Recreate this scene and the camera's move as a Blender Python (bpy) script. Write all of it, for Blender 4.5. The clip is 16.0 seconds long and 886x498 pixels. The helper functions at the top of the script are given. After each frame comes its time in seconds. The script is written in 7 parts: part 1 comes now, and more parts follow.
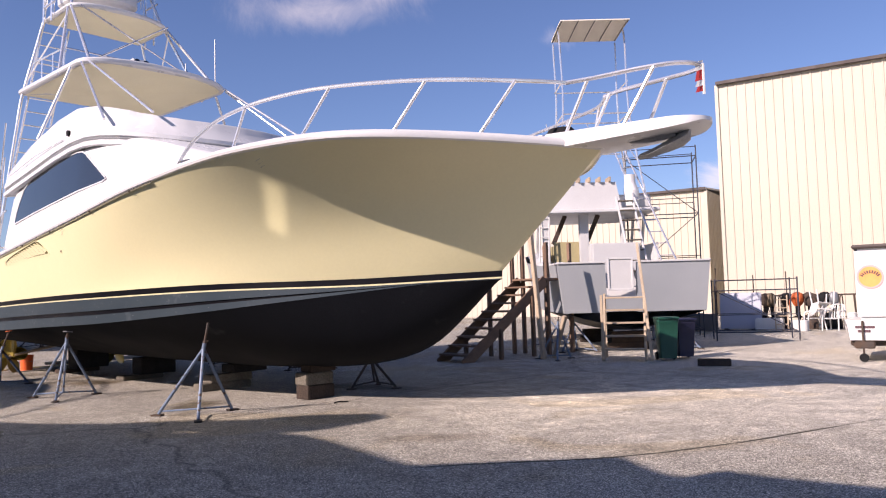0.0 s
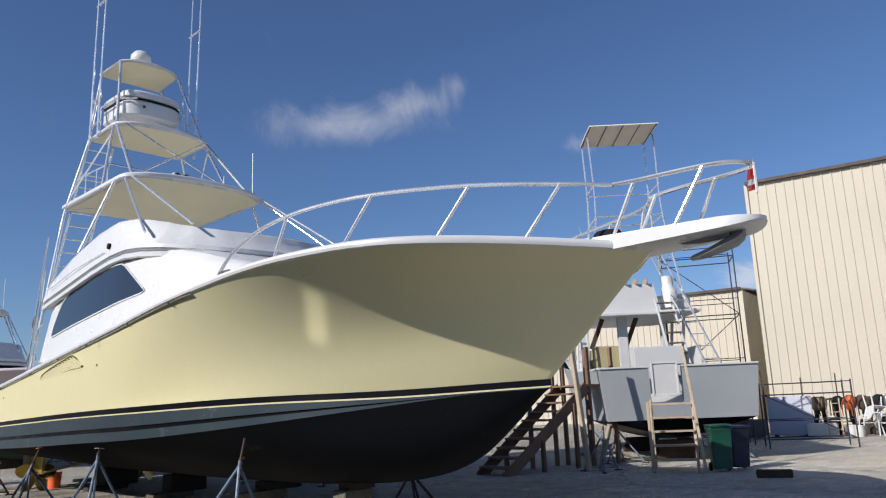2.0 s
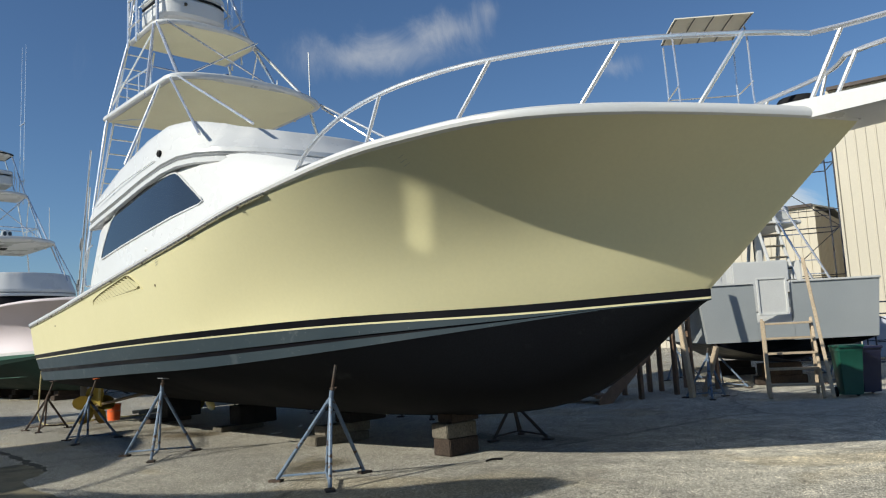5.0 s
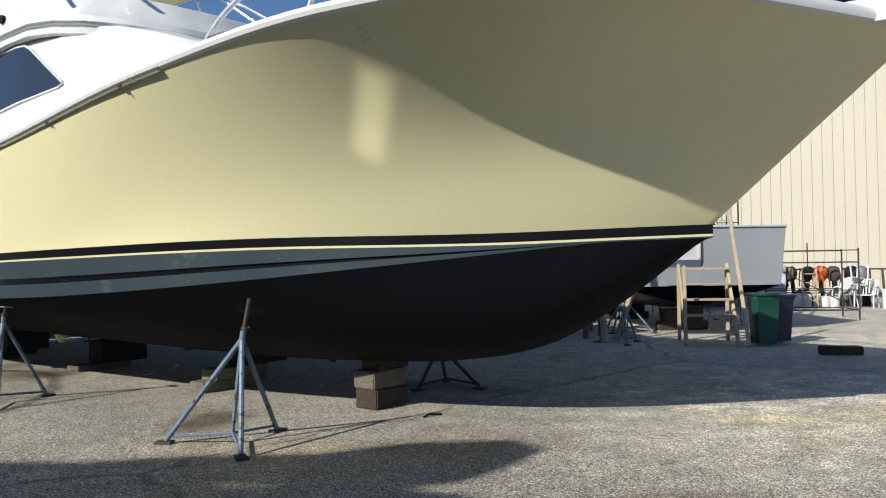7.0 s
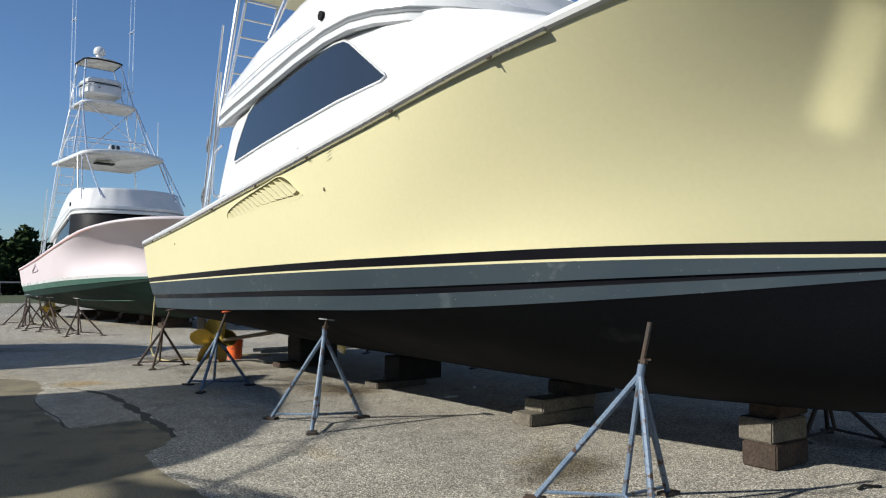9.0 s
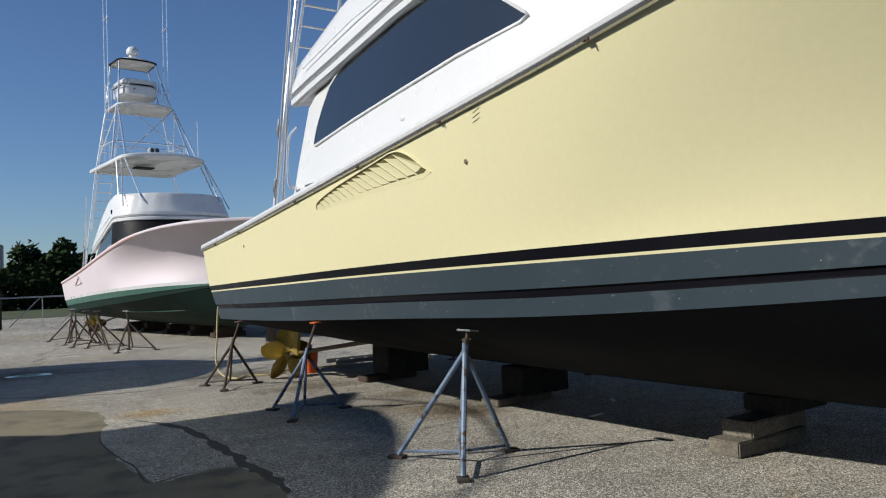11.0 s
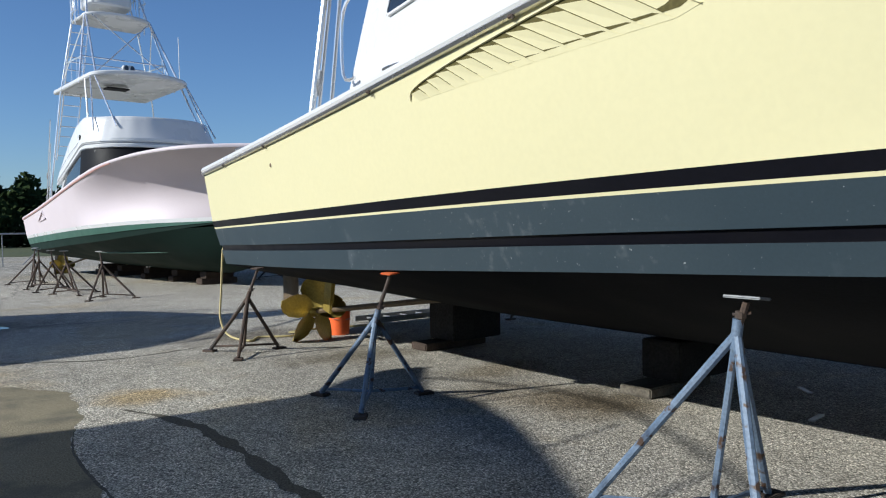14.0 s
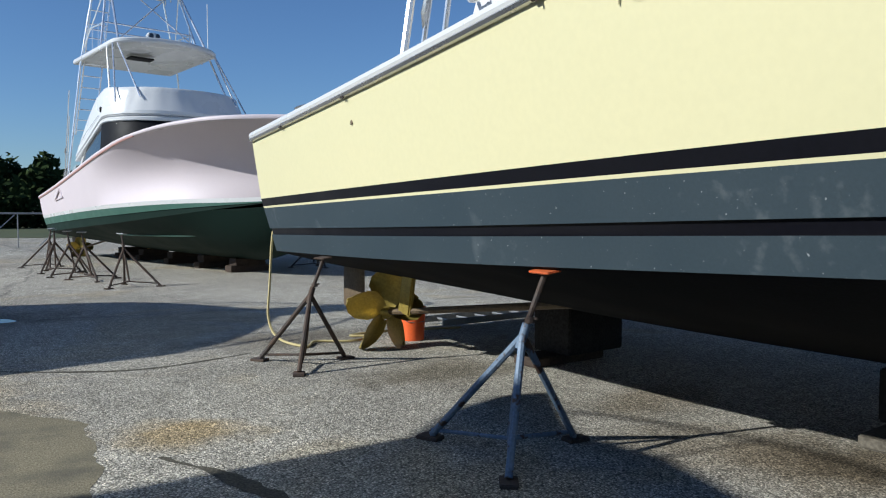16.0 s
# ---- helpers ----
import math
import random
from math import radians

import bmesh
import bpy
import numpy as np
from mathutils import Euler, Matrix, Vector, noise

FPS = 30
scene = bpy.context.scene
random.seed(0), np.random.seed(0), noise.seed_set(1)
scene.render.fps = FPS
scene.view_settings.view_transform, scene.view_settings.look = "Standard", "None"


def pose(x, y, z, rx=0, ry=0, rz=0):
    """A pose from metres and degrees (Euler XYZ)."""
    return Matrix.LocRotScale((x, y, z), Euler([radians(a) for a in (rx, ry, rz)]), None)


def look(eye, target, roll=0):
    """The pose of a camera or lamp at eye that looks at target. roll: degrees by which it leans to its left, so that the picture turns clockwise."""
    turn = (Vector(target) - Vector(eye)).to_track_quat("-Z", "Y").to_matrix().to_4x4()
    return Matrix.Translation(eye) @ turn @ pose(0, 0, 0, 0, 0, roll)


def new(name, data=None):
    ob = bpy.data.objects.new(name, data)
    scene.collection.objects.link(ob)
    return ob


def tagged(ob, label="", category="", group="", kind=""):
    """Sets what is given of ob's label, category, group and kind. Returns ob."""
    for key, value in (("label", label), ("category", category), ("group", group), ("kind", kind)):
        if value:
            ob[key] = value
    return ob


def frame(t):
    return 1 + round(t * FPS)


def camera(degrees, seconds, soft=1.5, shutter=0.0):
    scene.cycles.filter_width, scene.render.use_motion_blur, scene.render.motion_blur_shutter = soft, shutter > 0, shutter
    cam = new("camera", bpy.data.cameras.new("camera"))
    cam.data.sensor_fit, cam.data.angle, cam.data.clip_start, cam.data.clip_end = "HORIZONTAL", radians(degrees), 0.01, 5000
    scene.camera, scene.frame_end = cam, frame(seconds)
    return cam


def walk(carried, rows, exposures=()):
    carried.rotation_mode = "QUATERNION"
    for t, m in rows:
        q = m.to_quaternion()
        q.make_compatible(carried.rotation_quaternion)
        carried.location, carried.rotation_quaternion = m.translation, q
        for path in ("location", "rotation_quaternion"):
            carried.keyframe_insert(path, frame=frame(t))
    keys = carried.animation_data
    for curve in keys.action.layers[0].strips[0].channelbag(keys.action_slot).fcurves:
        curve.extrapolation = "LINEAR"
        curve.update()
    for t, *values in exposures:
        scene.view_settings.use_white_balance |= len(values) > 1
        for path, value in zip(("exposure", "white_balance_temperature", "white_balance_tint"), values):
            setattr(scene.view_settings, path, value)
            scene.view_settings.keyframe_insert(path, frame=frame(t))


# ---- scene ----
cam = camera(61.0, 16.0, 1.15)
PATH = [
    (0, (0.538, -0.236, 1.492), (1.731, 1.364, 1.62), -1.6),
    (0.5, (0.503, -0.125, 1.536), (1.71, 1.442, 1.838), -2.4),
    (1, (0.501, -0.07, 1.542), (1.673, 1.518, 1.867), -1.8),
    (1.5, (0.485, -0.029, 1.558), (1.661, 1.547, 1.923), -2.4),
    (2, (0.518, 0.09, 1.554), (1.639, 1.696, 1.96), -2.4),
    (2.5, (0.569, 0.294, 1.572), (1.642, 1.918, 2.03), -0.8),
    (3, (0.591, 0.633, 1.556), (1.731, 2.221, 1.981), -1.6),
    (3.5, (0.619, 0.946, 1.541), (1.766, 2.534, 1.945), -2.8),
    (4, (0.651, 1.31, 1.553), (1.64, 2.998, 1.967), -2.0),
    (4.5, (0.633, 1.707, 1.536), (1.635, 3.402, 1.883), -3.7),
    (5, (0.719, 2.113, 1.493), (1.771, 3.798, 1.721), -3.1),
    (5.1, (0.741, 2.21, 1.476), (1.807, 3.89, 1.685), -2.4),
    (5.2, (0.797, 2.302, 1.497), (1.887, 3.973, 1.637), -1.8),
    (7.3, (0.979, 4.196, 1.496), (2.324, 5.675, 1.541), -0.7),
    (7.5, (0.984, 4.406, 1.475), (2.25, 5.954, 1.504), 0.1),
    (8, (0.834, 4.935, 1.448), (1.967, 6.581, 1.531), -0.6),
    (8.5, (0.765, 5.384, 1.473), (1.811, 7.089, 1.495), -1.1),
    (9, (0.693, 5.883, 1.493), (1.557, 7.684, 1.581), 0.3),
    (9.2, (0.618, 6.121, 1.557), (1.508, 7.908, 1.677), -1.8),
    (11.3, (0.381, 8.232, 1.527), (1.156, 10.074, 1.601), -1.7),
    (11.5, (0.361, 8.45, 1.498), (1.134, 10.293, 1.571), -1.0),
    (12, (0.339, 8.959, 1.468), (1.093, 10.812, 1.47), -1.5),
    (12.5, (0.312, 9.446, 1.462), (0.976, 11.332, 1.434), -0.8),
    (13, (0.303, 9.965, 1.452), (1.111, 11.793, 1.372), -0.6),
    (13.5, (0.308, 10.458, 1.459), (1.058, 12.31, 1.385), 0.5),
    (14, (0.313, 10.988, 1.452), (1.172, 12.793, 1.387), -1.0),
    (14.5, (0.33, 11.509, 1.448), (1.123, 13.345, 1.385), 0.7),
    (15, (0.31, 12.033, 1.44), (1.113, 13.863, 1.353), 0.3),
    (15.5, (0.327, 12.532, 1.427), (1.083, 14.382, 1.355), -1.0),
    (16, (0.287, 13.045, 1.386), (1.109, 14.866, 1.293), 0.1),
]
EXPOSURES = [(0.0, 0.42, 7100, 29), (0.5, 0.22, 6900, 21), (1.0, 0.05, 6700, 18), (2.0, -0.05, 6450, 12), (4.0, -0.05, 6650, 4), (5.2, -0.03, 6750, 3),
             (7.3, 0.13, 6600, 7), (8.5, 0.15, 6600, 7), (9.2, 0.19, 6600, 6), (11.3, -0.13, 6500, 8), (12.0, -0.15, 6430, 7), (12.5, -0.04, 6350, 6), (14.0, 0.11, 6150, 6), (15.0, 0.09, 6100, 6), (16.0, 0.02, 6050, 5)]
walk(cam, [(t, look(eye, target, roll)) for t, eye, target, roll in PATH], EXPOSURES)

# ---- world, sun ----
SUN_TO = Vector((-1.72, 0.02, 1.0)).normalized()
sun_data = bpy.data.lights.new("sun", "SUN")
sun_data.energy, sun_data.angle, sun_data.color = 5.4, radians(0.53), (1.0, 0.955, 0.89)
sun = new("sun", sun_data)
sun.matrix_world = look(SUN_TO * 60, (0, 0, 0))

# added lamp at the stern-out transom, in place of sunlight reflected onto the bow
patch_lamp_data = bpy.data.lights.new("window_glint", "AREA")
patch_lamp_data.shape, patch_lamp_data.size, patch_lamp_data.size_y = "RECTANGLE", 0.25, 0.66
patch_lamp_data.energy, patch_lamp_data.spread, patch_lamp_data.color = 0.25, radians(1.7), (1.0, 0.96, 0.86)
patch_lamp = new("window_glint", patch_lamp_data)
patch_lamp.matrix_world = look((-2.0, 4.2, 1.85), (4.47, 8.60, 2.68), -22)

world = bpy.data.worlds.new("sky")
scene.world = world
world.use_nodes = True
wn, wl = world.node_tree.nodes, world.node_tree.links
wn.clear()
w_out, w_bg, w_sky = wn.new("ShaderNodeOutputWorld"), wn.new("ShaderNodeBackground"), wn.new("ShaderNodeTexSky")
w_sky.sky_type, w_sky.sun_disc = "NISHITA", False
w_sky.sun_elevation, w_sky.sun_rotation = radians(30.2), radians(270)
w_sky.altitude, w_sky.air_density, w_sky.dust_density, w_sky.ozone_density = 0, 1.0, 0.3, 3.0
w_bg.inputs["Strength"].default_value = 0.080


def cloud_mask(coord, direction, spread, flat, scale, low, high):
    """A ragged cloud about one direction of the sky."""
    d = Vector(direction).normalized()
    side = Vector((0, 0, 1)).cross(d).normalized()
    up = d.cross(side)
    dots = []
    for axis, size in ((side, spread), (up, spread * flat)):
        n = wn.new("ShaderNodeVectorMath")
        n.operation = "DOT_PRODUCT"
        wl.new(coord, n.inputs[0])
        n.inputs[1].default_value = axis / size
        dots.append(n.outputs["Value"])
    both = wn.new("ShaderNodeCombineXYZ")
    wl.new(dots[0], both.inputs[0]), wl.new(dots[1], both.inputs[1])
    length = wn.new("ShaderNodeVectorMath")
    length.operation = "LENGTH"
    wl.new(both.outputs[0], length.inputs[0])
    fall = wn.new("ShaderNodeMapRange")
    fall.inputs[1].default_value, fall.inputs[2].default_value = 1.0, 0.0
    wl.new(length.outputs["Value"], fall.inputs[0])
    tex = wn.new("ShaderNodeTexNoise")
    tex.inputs["Scale"].default_value, tex.inputs["Detail"].default_value, tex.inputs["Roughness"].default_value = scale, 9, 0.66
    tex.inputs["Distortion"].default_value = 1.1
    wl.new(coord, tex.inputs["Vector"])
    total = wn.new("ShaderNodeMath")
    total.operation = "MULTIPLY_ADD"
    total.inputs[1].default_value = 0.55
    wl.new(fall.outputs[0], total.inputs[0]), wl.new(tex.outputs["Fac"], total.inputs[2])
    cut = wn.new("ShaderNodeMapRange")
    cut.interpolation_type = "SMOOTHSTEP"
    cut.inputs[1].default_value, cut.inputs[2].default_value = low, high
    wl.new(total.outputs[0], cut.inputs[0])
    front = wn.new("ShaderNodeVectorMath")
    front.operation = "DOT_PRODUCT"
    wl.new(coord, front.inputs[0])
    front.inputs[1].default_value = d
    ahead = wn.new("ShaderNodeMath")
    ahead.operation = "GREATER_THAN"
    ahead.inputs[1].default_value = 0.2
    wl.new(front.outputs["Value"], ahead.inputs[0])
    out = wn.new("ShaderNodeMath")
    out.operation = "MULTIPLY"
    wl.new(cut.outputs[0], out.inputs[0]), wl.new(ahead.outputs[0], out.inputs[1])
    return out.outputs[0]


w_coord = wn.new("ShaderNodeTexCoord").outputs["Generated"]
w_tint = wn.new("ShaderNodeMix")
w_tint.data_type, w_tint.blend_type = "RGBA", "MULTIPLY"
w_tint.inputs["Factor"].default_value, w_tint.inputs["B"].default_value = 1.0, (0.84, 1.0, 1.26, 1)
wl.new(w_sky.outputs["Color"], w_tint.inputs["A"])
sky_colour = w_tint.outputs["Result"]
CLOUDS = (((0.400, 0.842, 0.358), 0.13, 0.42, 5.0, 0.66, 1.20, 0.30),
          ((0.455, 0.812, 0.366), 0.15, 0.36, 6.0, 0.68, 1.18, 0.36),
          ((0.510, 0.765, 0.385), 0.11, 0.36, 7.0, 0.70, 1.18, 0.30),
          ((0.545, 0.735, 0.405), 0.06, 0.75, 9.0, 0.74, 1.16, 0.24),
          ((0.915, 0.325, 0.245), 0.12, 0.7, 6.0, 0.76, 1.0, 0.6),
          ((0.68, 0.655, 0.325), 0.07, 0.5, 9.0, 0.80, 1.2, 0.22),
          ((0.826, 0.543, 0.13), 0.08, 0.7, 6.0, 0.76, 1.0, 0.5))
for c_dir, c_spread, c_flat, c_scale, c_low, c_high, c_most in CLOUDS:
    c_mask = cloud_mask(w_coord, c_dir, c_spread, c_flat, c_scale, c_low, c_high)
    c_part = wn.new("ShaderNodeMath")
    c_part.operation = "MULTIPLY"
    c_part.inputs[1].default_value = c_most
    wl.new(c_mask, c_part.inputs[0])
    c_mix = wn.new("ShaderNodeMix")
    c_mix.data_type = "RGBA"
    wl.new(c_part.outputs[0], c_mix.inputs["Factor"])
    wl.new(sky_colour, c_mix.inputs["A"])
    c_mix.inputs["B"].default_value = (11.0, 10.6, 10.4, 1)
    sky_colour = c_mix.outputs["Result"]
wl.new(sky_colour, w_bg.inputs["Color"])
wl.new(w_bg.outputs[0], w_out.inputs[0])

# ---- materials ----
def mat(name, colour, rough=0.5, metal=0.0, second=None, blend=0.5, scale=2.0, fine=40.0, grain=0.12, bump=0.05,
        stain=None, stain_scale=3.0, stain_low=0.58, stain_high=0.68, coat=0.0, per_object=0.0, spec=0.5, speck=None):
    """A surface with broad patches, fine grain, stains and relief, in metres of the object's own space."""
    m = bpy.data.materials.new(name)
    m.use_nodes = True
    n, l = m.node_tree.nodes, m.node_tree.links
    p = n["Principled BSDF"]
    p.inputs["Roughness"].default_value, p.inputs["Metallic"].default_value = rough, metal
    p.inputs["Coat Weight"].default_value = coat
    p.inputs["Specular IOR Level"].default_value = spec
    coord = n.new("ShaderNodeTexCoord").outputs["Object"]

    def tex(s, detail=4):
        t = n.new("ShaderNodeTexNoise")
        t.inputs["Scale"].default_value, t.inputs["Detail"].default_value = s, detail
        l.new(coord, t.inputs["Vector"])
        return t.outputs["Fac"]

    def mix(fac, a, b, kind="MIX"):
        x = n.new("ShaderNodeMix")
        x.data_type, x.blend_type = "RGBA", kind
        for key, value in (("Factor", fac), ("A", a), ("B", b)):
            if isinstance(value, (int, float)):
                x.inputs[key].default_value = value
            elif isinstance(value, tuple):
                x.inputs[key].default_value = (*value, 1) if len(value) == 3 else value
            else:
                l.new(value, x.inputs[key])
        return x.outputs["Result"]

    def span(value, a, b, c=0.0, d=1.0):
        r = n.new("ShaderNodeMapRange")
        r.inputs[1].default_value, r.inputs[2].default_value, r.inputs[3].default_value, r.inputs[4].default_value = a, b, c, d
        l.new(value, r.inputs[0])
        return r.outputs[0]

    broad, small = tex(scale), tex(fine, 2)
    if second is None:
        second = tuple(c * 0.8 for c in colour)
    out = mix(span(broad, 0.35, 0.65, 0.0, blend), tuple(colour), tuple(second))
    out = mix(1.0, out, mix(span(small, 0.3, 0.7), (1 - grain,) * 3, (1 + grain,) * 3), "MULTIPLY")
    if stain:
        out = mix(span(tex(stain_scale, 6), stain_low, stain_high), out, tuple(stain))
    if speck:
        out = mix(span(tex(55, 3), 0.715, 0.75, 0, 0.8), out, tuple(speck))
        out = mix(span(mix(1.0, tex(14, 7), tex(1.1, 2), "MULTIPLY"), 0.35, 0.46, 0, 0.10), out, tuple(speck))
    if per_object:
        r = n.new("ShaderNodeObjectInfo").outputs["Random"]
        out = mix(1.0, out, mix(r, (1 - per_object,) * 3, (1 + per_object,) * 3), "MULTIPLY")
    l.new(out, p.inputs["Base Color"])
    l.new(span(broad, 0.3, 0.7, max(rough - 0.06, 0.02), min(rough + 0.08, 1)), p.inputs["Roughness"])
    if bump:
        b = n.new("ShaderNodeBump")
        b.inputs["Strength"].default_value, b.inputs["Distance"].default_value = bump, 0.01
        l.new(small, b.inputs["Height"])
        l.new(b.outputs[0], p.inputs["Normal"])
    return m


YELLOW = mat("pale_yellow_paint", (0.71, 0.655, 0.40), 0.40, second=(0.675, 0.63, 0.385), scale=0.9, fine=25, grain=0.015, bump=0.003, coat=0.08)
PINK = mat("pale_pink_paint", (0.60, 0.53, 0.552), 0.5, second=(0.565, 0.497, 0.522), scale=0.7, fine=25, grain=0.012, bump=0.003, spec=0.3)
SALMON = mat("salmon_trim_paint", (0.50, 0.27, 0.23), 0.35, scale=1.5, fine=30, grain=0.03, bump=0.005)
WHITE = mat("white_gelcoat", (0.64, 0.64, 0.635), 0.28, second=(0.59, 0.59, 0.585), scale=1.1, fine=30, grain=0.015, bump=0.004, coat=0.2)
CREAM = mat("cream_headliner", (0.82, 0.76, 0.52), 0.5, second=(0.78, 0.72, 0.5), scale=1.4, fine=30, grain=0.02, bump=0.01)
BLACK = mat("black_boot_paint", (0.005, 0.005, 0.008), 0.4, scale=2, grain=0.15, bump=0.005, spec=0.25)
BOTTOM = mat("dark_bottom_paint", (0.0062, 0.0072, 0.0100), 0.8, second=(0.0095, 0.011, 0.014), scale=1.3, fine=60, grain=0.2, bump=0.05, spec=0.08,
             stain=(0.022, 0.025, 0.027), stain_scale=2.4, stain_low=0.68, stain_high=0.78)
GREEN_BOTTOM = mat("green_bottom_paint", (0.007, 0.020, 0.015), 0.7, second=(0.010, 0.026, 0.02), scale=1.3, fine=60, grain=0.15, bump=0.05, spec=0.15)
GREEN_BOOT = mat("green_boot_paint", (0.045, 0.12, 0.09), 0.45, scale=2, grain=0.08, bump=0.01)
BAND = mat("worn_slate_paint", (0.034, 0.051, 0.064), 0.5, second=(0.044, 0.062, 0.074), scale=1.1, fine=70, grain=0.05, bump=0.012, spec=0.35,
           stain=(0.10, 0.12, 0.135), stain_scale=1.9, stain_low=0.66, stain_high=0.80, speck=(0.42, 0.44, 0.44))
# dark colour stands for the shade inside the intake slots; hull has no opening
SLOT_SHADE = mat("slot_shade_paint", (0.11, 0.095, 0.035), 0.8, scale=30, grain=0.2, bump=0.1, spec=0.2)
MASK = mat("black_windscreen_mask", (0.008, 0.008, 0.010), 0.55, scale=1, grain=0.02, bump=0.0, spec=0.12)
GLASS = mat("tinted_glass", (0.018, 0.024, 0.034), 0.04, scale=1, grain=0.02, bump=0.0, coat=0.5)
PIPE = mat("polished_aluminium", (0.86, 0.86, 0.86), 0.22, 0.75, scale=3, grain=0.02, bump=0.0)
STEEL = mat("stainless_steel", (0.55, 0.55, 0.55), 0.28, 0.9, scale=3, grain=0.05, bump=0.01)
GALV = mat("galvanised_steel", (0.30, 0.31, 0.32), 0.5, 0.5, scale=5, grain=0.15, bump=0.05)
BRONZE = mat("weathered_bronze", (0.42, 0.31, 0.07), 0.42, 0.55, second=(0.30, 0.24, 0.08), scale=7, grain=0.15, bump=0.04)
BRONZE_DARK = mat("fouled_bronze", (0.14, 0.10, 0.06), 0.6, 0.3, scale=8, grain=0.25, bump=0.1)
BLUE_STEEL = mat("chipped_blue_paint", (0.11, 0.16, 0.235), 0.55, 0.1, second=(0.19, 0.24, 0.31), scale=9, fine=60, grain=0.2, bump=0.08,
                 stain=(0.07, 0.04, 0.025), stain_scale=13, stain_low=0.57, stain_high=0.63)
RUST_STEEL = mat("rusty_dark_steel", (0.055, 0.045, 0.04), 0.75, 0.2, second=(0.12, 0.065, 0.035), scale=8, fine=70, grain=0.25, bump=0.15)
ORANGE = mat("orange_plastic", (0.80, 0.13, 0.03), 0.45, scale=5, grain=0.06, bump=0.01)
ORANGE_HEAD = mat("orange_plate_paint", (0.65, 0.13, 0.03), 0.6, second=(0.3, 0.08, 0.03), scale=20, grain=0.15, bump=0.05)
TIMBER = mat("weathered_timber", (0.058, 0.042, 0.033), 0.9, second=(0.03, 0.025, 0.022), scale=5, fine=45, grain=0.3, bump=0.3, per_object=0.25, spec=0.2)
# timber with the shade under the hull put into its colour
SHADED_TIMBER = mat("shaded_timber", (0.036, 0.034, 0.034), 0.9, second=(0.02, 0.019, 0.02), scale=5, fine=45, grain=0.3, bump=0.3, per_object=0.2, spec=0.2)
PALE_TIMBER = mat("grey_timber", (0.145, 0.13, 0.105), 0.9, second=(0.085, 0.072, 0.058), scale=5, fine=45, grain=0.3, bump=0.3, per_object=0.25, spec=0.2)
STAIR_WOOD = mat("stained_lumber", (0.19, 0.115, 0.075), 0.8, second=(0.12, 0.075, 0.05), scale=4, fine=40, grain=0.25, bump=0.2, per_object=0.2)
STEP_WOOD = mat("bare_lumber", (0.44, 0.35, 0.25), 0.8, second=(0.33, 0.26, 0.19), scale=4, fine=40, grain=0.18, bump=0.2, per_object=0.15)
PRIMER = mat("grey_primer", (0.27, 0.29, 0.30), 0.5, second=(0.33, 0.345, 0.355), scale=0.9, fine=40, grain=0.04, bump=0.02)
PRIMER_DARK = mat("dark_grey_gelcoat", (0.07, 0.072, 0.078), 0.6, second=(0.10, 0.10, 0.105), scale=2, fine=40, grain=0.08, bump=0.02)
OLD_WHITE = mat("chalky_white_gelcoat", (0.55, 0.55, 0.54), 0.5, second=(0.47, 0.47, 0.46), scale=1.3, fine=40, grain=0.05, bump=0.03)
TAN = mat("tan_interior", (0.40, 0.34, 0.18), 0.7, scale=2, grain=0.1, bump=0.03)
CANVAS = mat("beige_canvas", (0.78, 0.73, 0.62), 0.9, second=(0.70, 0.65, 0.55), scale=2, fine=80, grain=0.08, bump=0.05)
BIN_GREEN = mat("green_plastic", (0.010, 0.075, 0.05), 0.45, scale=4, grain=0.08, bump=0.02)
NAVY = mat("navy_plastic", (0.012, 0.014, 0.045), 0.5, scale=4, grain=0.1, bump=0.02)
SCAFFOLD = mat("dark_scaffold_paint", (0.03, 0.038, 0.06), 0.6, 0.2, second=(0.055, 0.045, 0.045), scale=6, fine=50, grain=0.2, bump=0.05)
RUBBER = mat("black_rubber", (0.012, 0.012, 0.013), 0.8, scale=8, grain=0.2, bump=0.1, spec=0.2)
WHITE_PLASTIC = mat("white_plastic", (0.62, 0.62, 0.61), 0.4, second=(0.53, 0.53, 0.51), scale=4, grain=0.05, bump=0.02)
PANEL_GREY = mat("bluish_grey_panel", (0.40, 0.42, 0.50), 0.6, second=(0.45, 0.46, 0.52), scale=1.0, grain=0.04, bump=0.02)
SIDING = mat("cream_metal_siding", (0.50, 0.45, 0.36), 0.5, second=(0.465, 0.42, 0.335), scale=0.35, fine=18, grain=0.03, bump=0.02)
ROOF_TRIM = mat("dark_metal_trim", (0.07, 0.055, 0.05), 0.6, 0.3, scale=2, grain=0.1, bump=0.02)
ROOFING = mat("grey_metal_roof", (0.45, 0.45, 0.44), 0.5, 0.3, scale=1, grain=0.08, bump=0.03)
CONCRETE = mat("pale_concrete", (0.19, 0.20, 0.21), 0.85, second=(0.15, 0.16, 0.165), scale=0.12, fine=3, grain=0.06, bump=0.05)
FLAG_RED = mat("red_cloth", (0.5, 0.04, 0.04), 0.9, scale=8, grain=0.1, bump=0.02)
HOSE = mat("yellow_hose", (0.50, 0.42, 0.20), 0.6, scale=8, grain=0.08, bump=0.02)
PUDDLE = mat("still_water", (0.02, 0.025, 0.03), 0.02, scale=1, grain=0.0, bump=0.0)
PALE_LOGO = mat("orange_decal", (0.80, 0.36, 0.10), 0.5, scale=4, grain=0.03, bump=0.0)
PINK_LOGO = mat("pink_decal", (0.80, 0.38, 0.36), 0.5, scale=4, grain=0.03, bump=0.0)
